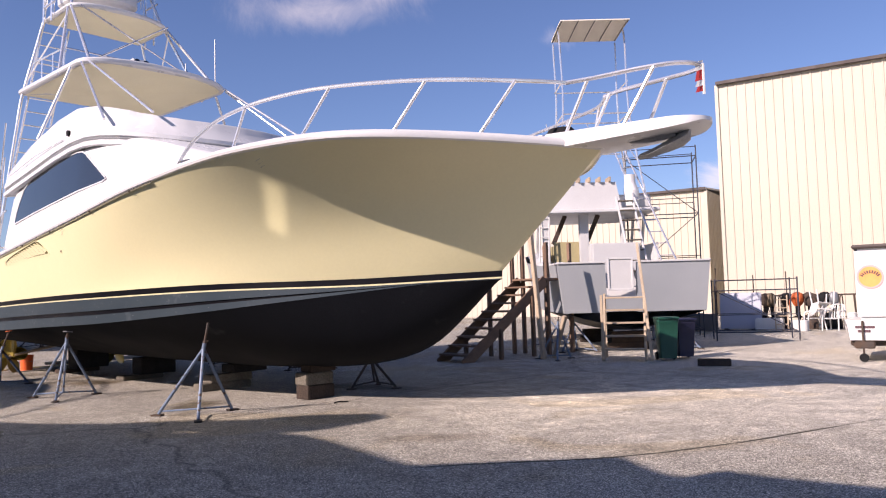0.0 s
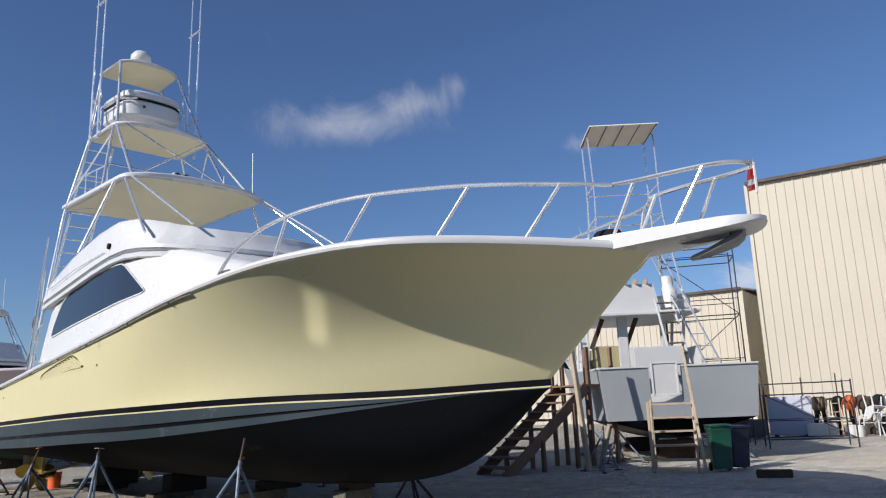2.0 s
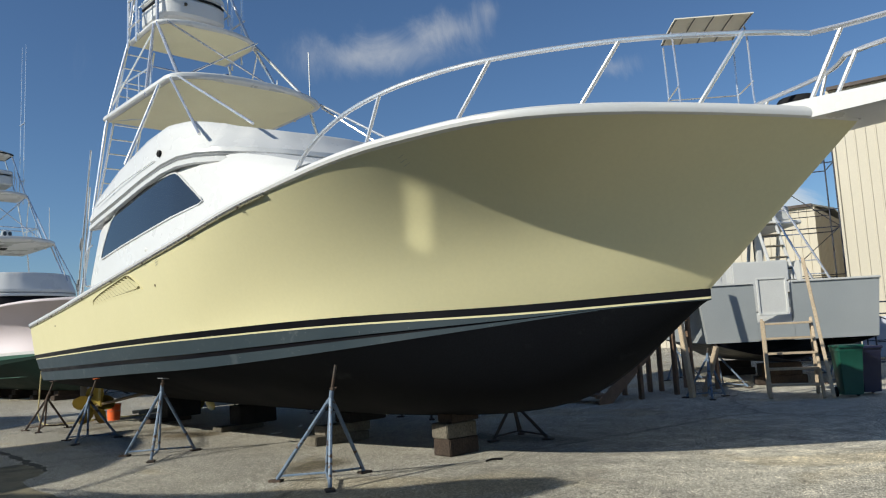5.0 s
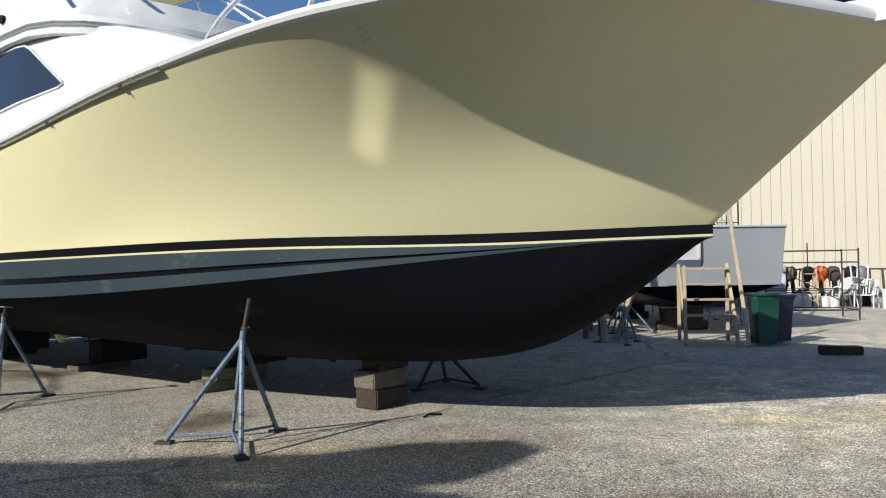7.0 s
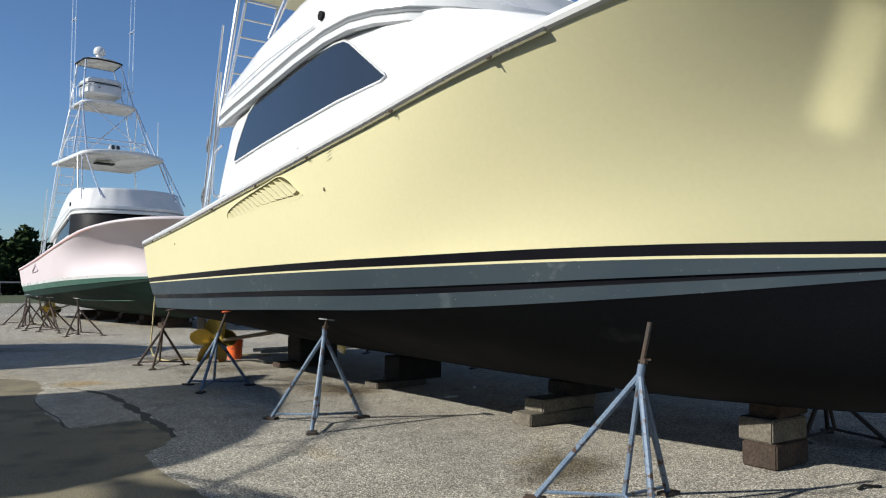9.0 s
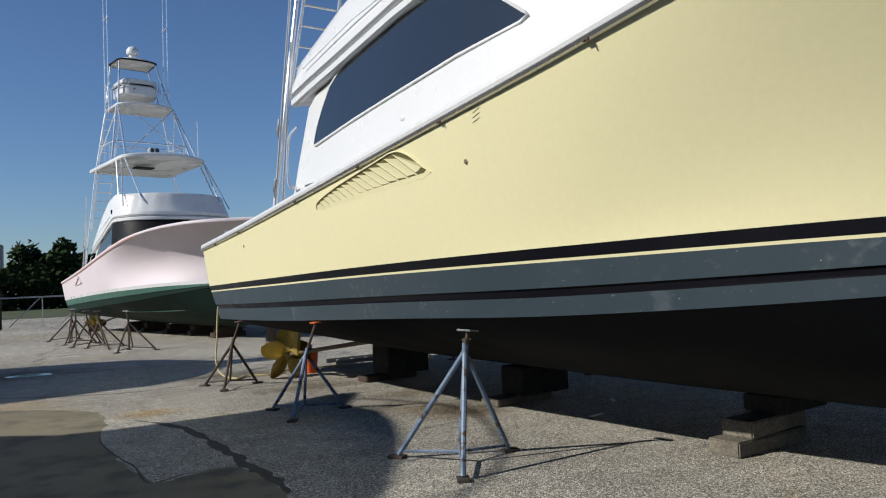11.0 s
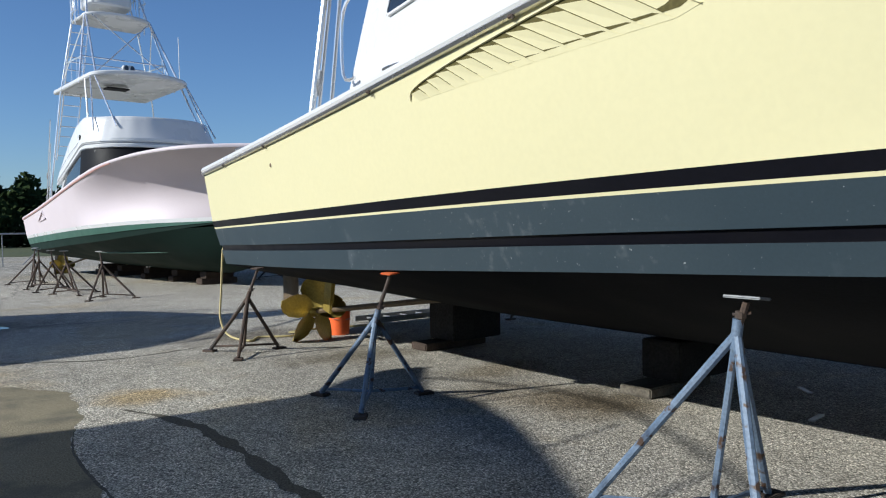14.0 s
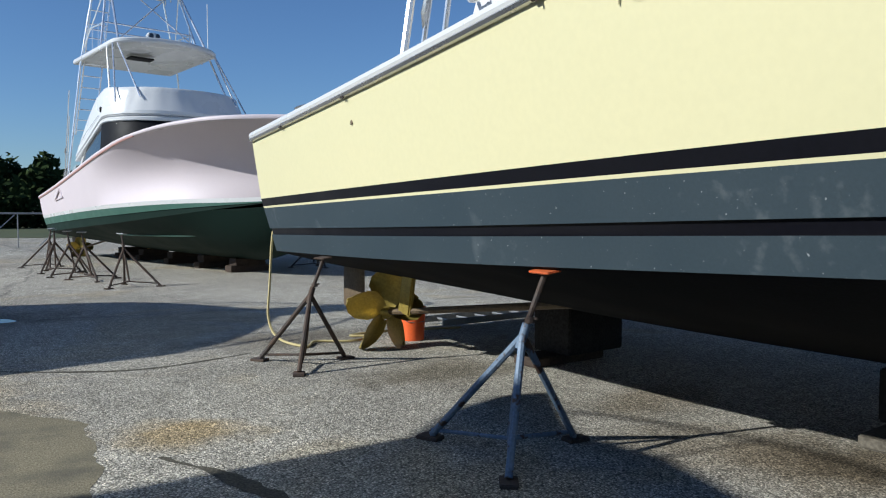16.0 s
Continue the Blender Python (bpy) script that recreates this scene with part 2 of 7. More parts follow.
DARK_LOGO = mat("dark_decal", (0.10, 0.05, 0.06), 0.5, scale=4, grain=0.03, bump=0.0)
BARK = mat("bark", (0.10, 0.08, 0.06), 0.9, scale=5, grain=0.3, bump=0.3)
LEAF = mat("dark_foliage", (0.020, 0.034, 0.012), 0.9, second=(0.036, 0.050, 0.017), scale=0.8, fine=4, grain=0.3, bump=0.0, spec=0.05)
PALM = mat("palm_foliage", (0.045, 0.065, 0.025), 0.65, second=(0.07, 0.085, 0.035), scale=0.8, fine=4, grain=0.3, bump=0.0)
GRASS = mat("roadside_grass", (0.045, 0.06, 0.02), 0.9, second=(0.08, 0.085, 0.035), scale=0.3, fine=6, grain=0.3, bump=0.1)


# darker and lighter patches of the asphalt, stains among them
GROUND_TINTS = ((4.25, 10.95, 0.75, 0.42, 0.55, (0.33, 0.29, 0.22), 0.85), (4.1, 15.9, 0.65, 0.5, 0.3, (0.38, 0.35, 0.30), 0.75),
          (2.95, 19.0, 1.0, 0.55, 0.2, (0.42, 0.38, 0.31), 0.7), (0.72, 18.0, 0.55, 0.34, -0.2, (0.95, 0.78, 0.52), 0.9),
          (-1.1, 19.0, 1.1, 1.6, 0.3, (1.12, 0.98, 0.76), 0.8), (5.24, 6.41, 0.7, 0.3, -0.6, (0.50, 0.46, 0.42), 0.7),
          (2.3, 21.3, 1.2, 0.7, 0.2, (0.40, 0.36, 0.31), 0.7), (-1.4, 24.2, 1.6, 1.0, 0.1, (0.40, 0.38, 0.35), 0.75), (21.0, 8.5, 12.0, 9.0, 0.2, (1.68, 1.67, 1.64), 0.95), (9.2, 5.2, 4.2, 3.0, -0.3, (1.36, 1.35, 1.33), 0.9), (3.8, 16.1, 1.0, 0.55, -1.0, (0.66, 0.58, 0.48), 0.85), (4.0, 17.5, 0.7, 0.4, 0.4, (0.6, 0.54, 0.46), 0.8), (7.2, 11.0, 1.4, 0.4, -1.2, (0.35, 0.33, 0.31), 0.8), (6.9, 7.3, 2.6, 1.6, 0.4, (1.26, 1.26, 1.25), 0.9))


def asphalt():
    """Old asphalt with pale stones laid bare, lighter worn patches, sealed cracks and damp stains."""
    m = bpy.data.materials.new("worn_asphalt")
    m.use_nodes = True
    n, l = m.node_tree.nodes, m.node_tree.links
    p = n["Principled BSDF"]
    geo = n.new("ShaderNodeNewGeometry").outputs["Position"]

    def tex(kind, s, **kw):
        t = n.new(kind)
        t.inputs["Scale"].default_value = s
        for key, value in kw.items():
            t.inputs[key].default_value = value
        l.new(geo, t.inputs["Vector"])
        return t

    def span(value, a, b, c, d):
        r = n.new("ShaderNodeMapRange")
        r.inputs[1].default_value, r.inputs[2].default_value, r.inputs[3].default_value, r.inputs[4].default_value = a, b, c, d
        l.new(value, r.inputs[0])
        return r.outputs[0]

    def ramp(value, *stops):
        r = n.new("ShaderNodeValToRGB")
        r.color_ramp.elements[0].position, r.color_ramp.elements[0].color = stops[0][0], (*stops[0][1], 1)
        r.color_ramp.elements[1].position, r.color_ramp.elements[1].color = stops[-1][0], (*stops[-1][1], 1)
        for at, c in stops[1:-1]:
            e = r.color_ramp.elements.new(at)
            e.color = (*c, 1)
        l.new(value, r.inputs[0])
        return r.outputs[0]

    def mix(fac, a, b, kind="MIX"):
        x = n.new("ShaderNodeMix")
        x.data_type, x.blend_type = "RGBA", kind
        for key, value in (("Factor", fac), ("A", a), ("B", b)):
            if isinstance(value, float):
                x.inputs[key].default_value = value
            elif isinstance(value, tuple):
                x.inputs[key].default_value = (*value, 1)
            else:
                l.new(value, x.inputs[key])
        return x.outputs["Result"]

    stones = tex("ShaderNodeTexVoronoi", 92.0)
    g = (lambda v: (v, v * 0.983, v * 0.945))
    shade = ramp(stones.outputs["Color"], (0.0, g(0.085)), (0.36, g(0.235)), (0.70, g(0.43)), (1.0, g(0.80)))
    mortar = ramp(stones.outputs["Distance"], (0.0, g(1.0)), (0.35, g(0.95)), (0.75, g(0.40)))
    out = mix(1.0, shade, mortar, "MULTIPLY")
    broad = tex("ShaderNodeTexNoise", 0.22, Detail=5.0, Roughness=0.6)
    out = mix(1.0, out, ramp(broad.outputs["Fac"], (0.35, g(1.20)), (0.5, g(1.44)), (0.68, g(1.70))), "MULTIPLY")
    patchy = tex("ShaderNodeTexNoise", 2.6, Detail=5.0, Roughness=0.7)
    out = mix(1.0, out, ramp(patchy.outputs["Fac"], (0.3, g(0.80)), (0.7, g(1.18))), "MULTIPLY")
    tan = tex("ShaderNodeTexNoise", 0.35, Detail=3.0, Roughness=0.6)
    tan.inputs["Distortion"].default_value = 0.6
    out = mix(ramp(tan.outputs["Fac"], (0.56, (0, 0, 0)), (0.62, (0.6, 0.6, 0.6))), out, mix(1.0, out, (1.0, 0.91, 0.74), "MULTIPLY"))
    damp = tex("ShaderNodeTexNoise", 0.55, Detail=4.0, Roughness=0.65)
    out = mix(ramp(damp.outputs["Fac"], (0.63, (0, 0, 0)), (0.72, (0.5, 0.5, 0.5))), out, (0.06, 0.052, 0.04))
    # stains and other tinted patches, darker and lighter, each with a place, half axes, turn, tint and strength
    ragged = tex("ShaderNodeTexNoise", 2.4, Detail=5.0, Roughness=0.65)
    for sx, sy, rx, ry, turn, tint, most in GROUND_TINTS:
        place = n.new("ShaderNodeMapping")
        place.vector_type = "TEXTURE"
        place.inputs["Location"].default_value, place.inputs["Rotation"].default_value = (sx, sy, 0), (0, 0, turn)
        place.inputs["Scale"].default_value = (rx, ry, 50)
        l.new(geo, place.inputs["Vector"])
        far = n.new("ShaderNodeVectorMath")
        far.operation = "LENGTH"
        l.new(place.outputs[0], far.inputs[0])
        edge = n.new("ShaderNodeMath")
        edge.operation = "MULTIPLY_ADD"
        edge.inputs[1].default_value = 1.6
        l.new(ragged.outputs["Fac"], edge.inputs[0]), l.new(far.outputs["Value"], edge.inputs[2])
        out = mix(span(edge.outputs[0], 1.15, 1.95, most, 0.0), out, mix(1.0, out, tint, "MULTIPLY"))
    cracks = tex("ShaderNodeTexVoronoi", 0.07)
    cracks.feature = "DISTANCE_TO_EDGE"
    wob = n.new("ShaderNodeVectorMath")
    wob.operation = "MULTIPLY_ADD"
    wob.inputs[1].default_value = (0.9, 0.9, 0)
    jig = tex("ShaderNodeTexNoise", 1.1, Detail=5.0)
    l.new(jig.outputs["Color"], wob.inputs[0]), l.new(geo, wob.inputs[2])
    l.new(wob.outputs[0], cracks.inputs["Vector"])
    out = mix(ramp(cracks.outputs["Distance"], (0.0, (0.5, 0.5, 0.5)), (0.0016, (0, 0, 0))), out, (0.035, 0.034, 0.034))
    p.inputs["Specular IOR Level"].default_value = 0.12
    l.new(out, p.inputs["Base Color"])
    l.new(ramp(damp.outputs["Fac"], (0.6, (0.86,) * 3), (0.75, (0.55,) * 3)), p.inputs["Roughness"])
    b = n.new("ShaderNodeBump")
    b.inputs["Strength"].default_value, b.inputs["Distance"].default_value = 0.7, 0.006
    l.new(mortar, b.inputs["Height"])
    l.new(b.outputs[0], p.inputs["Normal"])
    return m


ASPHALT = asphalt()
SILT = mat("sandy_silt", (0.225, 0.198, 0.138), 0.9, second=(0.165, 0.147, 0.108), scale=1.1, fine=95, grain=0.42, bump=0.3, stain=(0.125, 0.115, 0.09), stain_scale=2.2, stain_low=0.50, stain_high=0.68, spec=0.1, speck=(0.34, 0.32, 0.27))
DARK_PATCH = mat("dark_asphalt_seal", (0.092, 0.085, 0.068), 0.85, second=(0.11, 0.103, 0.085), scale=1.5, fine=80, grain=0.42, bump=0.35, spec=0.1, speck=(0.2, 0.19, 0.165))



# ---- mesh helpers ----
def part(name, bm, material, parent=None, label="", smooth=True):
    bmesh.ops.recalc_face_normals(bm, faces=bm.faces)
    me = bpy.data.meshes.new(name)
    bm.to_mesh(me)
    bm.free()
    for m in (material if isinstance(material, (list, tuple)) else (material,)):
        me.materials.append(m)
    if smooth:
        me.polygons.foreach_set("use_smooth", [True] * len(me.polygons))
        me.set_sharp_from_angle(angle=radians(38))
    ob = new(name, me)
    if parent is not None:
        ob.parent = parent
    if label:
        tagged(ob, label=label)
    return ob


def box(bm, centre, size, turn=None, bevel=0.0, taper=1.0):
    made = bmesh.ops.create_cube(bm, size=1.0)["verts"]
    for v in made:
        k = taper if v.co.z > 0 else 1.0
        v.co = Vector((v.co.x * size[0] * k, v.co.y * size[1] * k, v.co.z * size[2]))
    if bevel:
        edges = list({e for v in made for e in v.link_edges})
        made = list({v for f in bmesh.ops.bevel(bm, geom=edges, offset=bevel, segments=2, affect="EDGES")["faces"] for v in f.verts} | {v for v in made if v.is_valid})
    m = Matrix.Translation(centre) @ (turn if turn else Matrix.Identity(4))
    for v in made:
        v.co = m @ v.co
    return bm


def tube(bm, points, radius, sides=8, closed=False):
    """A round pipe along points; radius may be a number or one per point."""
    pts_ = [Vector(p) for p in points]
    count = len(pts_)
    radii = [radius] * count if isinstance(radius, (int, float)) else list(radius)
    rings, normal = [], None
    for i, p in enumerate(pts_):
        a, b = pts_[max(i - 1, 0)], pts_[min(i + 1, count - 1)]
        if closed:
            a, b = pts_[i - 1], pts_[(i + 1) % count]
        d = (b - a).normalized()
        if normal is None:
            normal = d.orthogonal().normalized()
        normal = (normal - d * normal.dot(d)).normalized()
        other = d.cross(normal)
        rings.append([bm.verts.new(p + radii[i] * (normal * math.cos(2 * math.pi * k / sides) + other * math.sin(2 * math.pi * k / sides))) for k in range(sides)])
    for i in range(count if closed else count - 1):
        r0, r1 = rings[i], rings[(i + 1) % count]
        for k in range(sides):
            bm.faces.new((r0[k], r0[(k + 1) % sides], r1[(k + 1) % sides], r1[k]))
    if not closed:
        bm.faces.new(rings[0]), bm.faces.new(list(reversed(rings[-1])))
    return bm


def curve_through(points, steps=8):
    """Points along a smooth curve through those given."""
    p = [Vector(q) for q in points]
    out = []
    for i in range(len(p) - 1):
        p0, p1, p2, p3 = p[max(i - 1, 0)], p[i], p[i + 1], p[min(i + 2, len(p) - 1)]
        for k in range(steps):
            t = k / steps
            out.append(0.5 * ((2 * p1) + (p2 - p0) * t + (2 * p0 - 5 * p1 + 4 * p2 - p3) * t * t + (3 * p1 - p0 - 3 * p2 + p3) * t ** 3))
    return out + [p[-1]]


def loft(bm, rings, cyclic=True, caps=True):
    vs = [[bm.verts.new(p) for p in r] for r in rings]
    for a, b in zip(vs, vs[1:]):
        n_ = len(a)
        for k in range(n_ if cyclic else n_ - 1):
            bm.faces.new((a[k], a[(k + 1) % n_], b[(k + 1) % n_], b[k]))
    if caps and cyclic:
        bm.faces.new(vs[0]), bm.faces.new(list(reversed(vs[-1])))
    return bm


def slab(bm, outline, z0, z1, edge=0.0):
    """A plate with an outline (x, y); z0 and z1 may be functions of x, y. edge rounds its rim."""
    f0 = z0 if callable(z0) else (lambda x, y: z0)
    f1 = z1 if callable(z1) else (lambda x, y: z1)
    cx_, cy_ = sum(p[0] for p in outline) / len(outline), sum(p[1] for p in outline) / len(outline)

    def ring(inset, f, lift):
        out = []
        for x, y in outline:
            dx, dy = x - cx_, y - cy_
            n_ = math.hypot(dx, dy) or 1
            x, y = x - dx / n_ * inset, y - dy / n_ * inset
            out.append((x, y, f(x, y) + lift))
        return out
    rings = [ring(edge, f0, 0), ring(0, f0, edge), ring(0, f1, -edge), ring(edge, f1, 0)] if edge else [ring(0, f0, 0), ring(0, f1, 0)]
    return loft(bm, rings)


def lathe(bm, profile, sides=20, centre=(0, 0, 0), axis=None):
    """A turned body; profile of (radius, height)."""
    m = Matrix.Translation(centre) @ (axis if axis else Matrix.Identity(4))
    rings = [[m @ Vector((max(r, 1e-4) * math.cos(2 * math.pi * k / sides), max(r, 1e-4) * math.sin(2 * math.pi * k / sides), z)) for k in range(sides)] for r, z in profile]
    return loft(bm, rings)


def thing(name, m, label, category, group="", kind=""):
    ob = new(name)
    ob.empty_display_size = 0.2
    ob.matrix_world = m
    return tagged(ob, label, category, group, kind)


def herm(xk, yk, x):
    """A smooth line through knots."""
    x = min(max(x, xk[0]), xk[-1])
    d = [(yk[i + 1] - yk[i]) / (xk[i + 1] - xk[i]) for i in range(len(xk) - 1)]
    m = [0.0] * len(xk)
    for i in range(1, len(xk) - 1):
        h0, h1 = xk[i] - xk[i - 1], xk[i + 1] - xk[i]
        m[i] = (d[i - 1] * h1 + d[i] * h0) / (h0 + h1)
    m[0], m[-1] = 1.5 * d[0] - 0.5 * m[1], 1.5 * d[-1] - 0.5 * m[-2]
    i = 0
    while i < len(xk) - 2 and x > xk[i + 1]:
        i += 1
    h = xk[i + 1] - xk[i]
    u = (x - xk[i]) / h
    return (2 * u ** 3 - 3 * u ** 2 + 1) * yk[i] + (u ** 3 - 2 * u ** 2 + u) * h * m[i] + (3 * u ** 2 - 2 * u ** 3) * yk[i + 1] + (u ** 3 - u ** 2) * h * m[i + 1]

# ---- sport fishing boats: x forward from the transom, y to port, z up from the ground ----
BOW = 16.38
SHEER_AT = (0, 3.30, 6.60, 9.08, 11.22, 13.20, 14.85, 16.0, 16.38)
SHEER_B = (2.268, 2.603, 2.84, 3.0, 2.97, 2.69, 2.06, 0.60, 0.03)
SHEER_Z = (2.176, 2.353, 2.624, 2.834, 3.107, 3.293, 3.27, 3.205, 3.17)
STEM = 14.86
STRIPE_AT = (0, 3.30, 6.60, 9.08, 11.55, 13.53, 14.3, 14.86)
STRIPE_B = (2.17, 2.479, 2.64, 2.64, 2.09, 0.98, 0.46, 0.02)
STRIPE_Z = (1.545, 1.61, 1.68, 1.716, 1.758, 1.768, 1.795, 1.815)
CHINE_AT = (0, 3.30, 6.60, 9.08, 11.55, 13.53, 14.2)
CHINE_B = (2.00, 2.38, 2.48, 2.48, 2.02, 1.0, 0.49)
CHINE_Z = (0.983, 1.055, 1.16, 1.243, 1.405, 1.610, 1.688)
KEEL_W = (0, 0.135, 0.27, 0.47, 0.60, 0.755, 0.82, 0.865, 0.90, 0.94, 0.98, 1.0)
KEEL_S = (0, 2.0, 4.0, 7.0, 9.0, 11.2, 12.34, 13.05, 13.5, 14.05, 14.55, 14.78)
KEEL_Z = (0.62, 0.55, 0.46, 0.42, 0.42, 0.45, 0.52, 0.65, 0.82, 1.15, 1.52, 1.70)
# the flare: a hollow in the sections that deepens towards the bow
HOLLOW_AT = (0, 0.2, 0.4, 0.52, 0.60, 0.65, 0.70, 0.76, 0.80, 0.84, 0.88, 0.92, 0.96, 1.0)
HOLLOW = (1, 1, 1, 1.02, 1.18, 1.40, 1.72, 2.15, 2.5, 3.0, 3.6, 4.0, 4.2, 4.3)
STEPS = [i / 24 for i in range(12)] + [0.5 + i / 72 for i in range(35)] + [0.978, 0.983, 0.988, 0.992, 0.995, 0.9975, 0.999, 1.0]


def sheer(w):
    s = w * BOW
    nose = math.sqrt(max(1 - (max(w - 0.99, 0) / 0.010) ** 2, 0.0))
    return s, max(herm(SHEER_AT, SHEER_B, s) * nose, 0.0), herm(SHEER_AT, SHEER_Z, s)


def topside(w, v):
    """A point of the topsides: w along the hull, v from the boot stripe (0) to the sheer (1)."""
    s1, b1, z1 = sheer(w)
    s0 = w * STEM
    b0, z0 = max(herm(STRIPE_AT, STRIPE_B, s0), 0.02) * (1.0 if w < 1 else 0.0), herm(STRIPE_AT, STRIPE_Z, s0)
    return s0 + (s1 - s0) * v, b0 + (b1 - b0) * v ** max(herm(HOLLOW_AT, HOLLOW, w), 1.0), z0 + (z1 - z0) * v


def side_at(s, z):
    """The half breadth of the topsides at a place along the hull and a height."""
    w, v = s / BOW, 0.5
    for _ in range(12):
        ps, _b, _z = topside(w, v)
        w = min(max(w + (s - ps) / BOW, 0), 1)
        z0, z1 = topside(w, 0)[2], topside(w, 1)[2]
        v = min(max((z - z0) / (z1 - z0), 0), 1)
    return topside(w, v)[1]


def under(w):
    """Rows below the boot stripe: stripe, pin line, bands, chine."""
    s = w * STEM
    b, z = max(herm(STRIPE_AT, STRIPE_B, s), 0.02), herm(STRIPE_AT, STRIPE_Z, s)
    z1, z2 = z - 0.080, z - 0.100
    zc = min(herm(CHINE_AT, CHINE_Z, s), z2 - 0.012)
    if s > 14.2:
        zc = z2 - 0.012
    bc = min(herm(CHINE_AT, CHINE_B, min(s, 14.2)), b - 0.02 if s > 11.5 else 9)
    bc = max(bc, 0.02)
    gap = z2 - zc

    def at(zz, push=0.0):
        k = (z - zz) / (z - zc)
        return (s, max(b + (bc - b) * k - push, 0.015) if w < 1 else 0.0, zz)
    seam0 = z2 - gap * 0.47
    seam1 = seam0 - min(0.066, gap * 0.17)
    return [at(z), at(z1), at(z2), at(seam0), at(seam0, 0.02), at(seam1, 0.02), at(seam1), at(zc)]


def strip_pair(rows):
    """Both sides of the hull from rows of (s, b, z)."""
    bm = bmesh.new()
    for sign in (-1, 1):
        loft(bm, [[(s, sign * b, z) for s, b, z in r] for r in rows], cyclic=False)
    return bm


def outline_round(s0, s1, half0, half1, front=0.3, n=9, power=2.4):
    """A plate's outline: half widths aft and forward, with a bowed front."""
    pts_ = [(s0, -half0), (s0 + 0.03, -half0 - 0.02)]
    for i in range(n + 1):
        a = -math.pi / 2 + math.pi * i / n
        c, sn = math.cos(a), math.sin(a)
        pts_.append((s1 + front * abs(c) ** (2 / power), half1 * math.copysign(abs(sn) ** (2 / power), sn)))
    return pts_ + [(s0 + 0.03, half0 + 0.02), (s0, half0)]


def pipes(name, parent, runs, radius, material=None, label="", sides=7):
    made = []
    for run in runs:
        made.append(part(name, tube(bmesh.new(), run, radius, sides), material or PIPE, parent, label))
    return made


def both(points):
    return [points, [(x, -y, z) for x, y, z in points]]


def hull(boat, c):
    rows = [[topside(w, v / 18) for v in range(19)] for w in STEPS]
    part("hull_side", strip_pair(rows), c["side"], boat, c["side_label"])
    band_rows = [under(w) for w in STEPS]
    part("boot_stripe", strip_pair([r[0:2] for r in band_rows]), c["boot"], boat, c["boot_label"])
    part("pin_stripe", strip_pair([r[1:3] for r in band_rows]), c["pin"], boat, "thin pale line under the boot stripe")
    part("upper_band", strip_pair([r[2:4] for r in band_rows]), c["band"], boat, c["band_label"])
    # the seam's shade is put in as black paint on the yellow hull
    part("seam", strip_pair([r[3:7] for r in band_rows]), BLACK if c["band"] is BAND else c["low_band"], boat, "groove along the band, shade painted black on the yellow hull")
    part("lower_band", strip_pair([r[6:8] for r in band_rows]), c["low_band"], boat, c["band_label"])
    low = []
    for w, r in zip(STEPS, band_rows):
        s, b, z = r[7]
        ks, kz = herm(KEEL_W, KEEL_S, w), herm(KEEL_W, KEEL_Z, w)
        k = min(max((w - 0.4) / 0.5, 0), 1)
        row = []
        for i in range(11):
            t = i / 10
            full = 1.55 + 0.75 * k * (1 - max((w - 0.9) / 0.1, 0))
            row.append((s + (ks - s) * t, max(b * (1 - t), 0.0), z + (kz - z) * (1 - (1 - t) ** full)))
        low.append(row)
    part("bottom", strip_pair(low), c["under"], boat, c["under_label"])
    # transom
    edge = [topside(0, v / 9) for v in range(9, -1, -1)] + under(0)[1:] + low[0][1:]
    bm = bmesh.new()
    ring = [(s, -b, z) for s, b, z in edge] + [(s, b, z) for s, b, z in reversed(edge[:-1])]
    bm.faces.new([bm.verts.new(p) for p in ring])
    part("transom", bm, c["side"], boat, smooth=False)
    # rub rail and deck
    for sign in (-1, 1):
        rings = []
        for w in STEPS:
            s, b, z = sheer(w)
            y0 = sign * (b - 0.03)
            y1 = sign * (b + 0.022)
            rings.append([(s, y0, z - 0.02), (s, y1, z - 0.005), (s, y1 + sign * 0.012, z + 0.025), (s, y1, z + 0.06), (s, y0, z + 0.085)])
        part("rub_rail", loft(bmesh.new(), rings), WHITE if c["rail_white"] else c["side"], boat, "white moulded rail along the sheer")
        strake = []
        for w in [i / 40 * 11.4 / BOW for i in range(41)]:
            s, b, z = sheer(w)
            y1 = sign * (b + 0.026)
            strake.append([(s, sign * b, z - 0.035), (s, y1, z - 0.03), (s, y1 + sign * 0.01, z - 0.008), (s, y1, z + 0.004), (s, sign * b, z + 0.004)])
        part("rub_strake", loft(bmesh.new(), strake), c.get("strake", STEEL), boat, c.get("strake_label", "dull metal strake below the rail"))
    bm = bmesh.new()
    loft(bm, [[(s, b * k, z + 0.03 + 0.05 * (1 - k * k)) for k in (-0.985, -0.6, -0.25, 0, 0.25, 0.6, 0.985)] for s, b, z in (sheer(w) for w in STEPS)], cyclic=False)
    part("deck", bm, WHITE, boat, "white moulded deck")


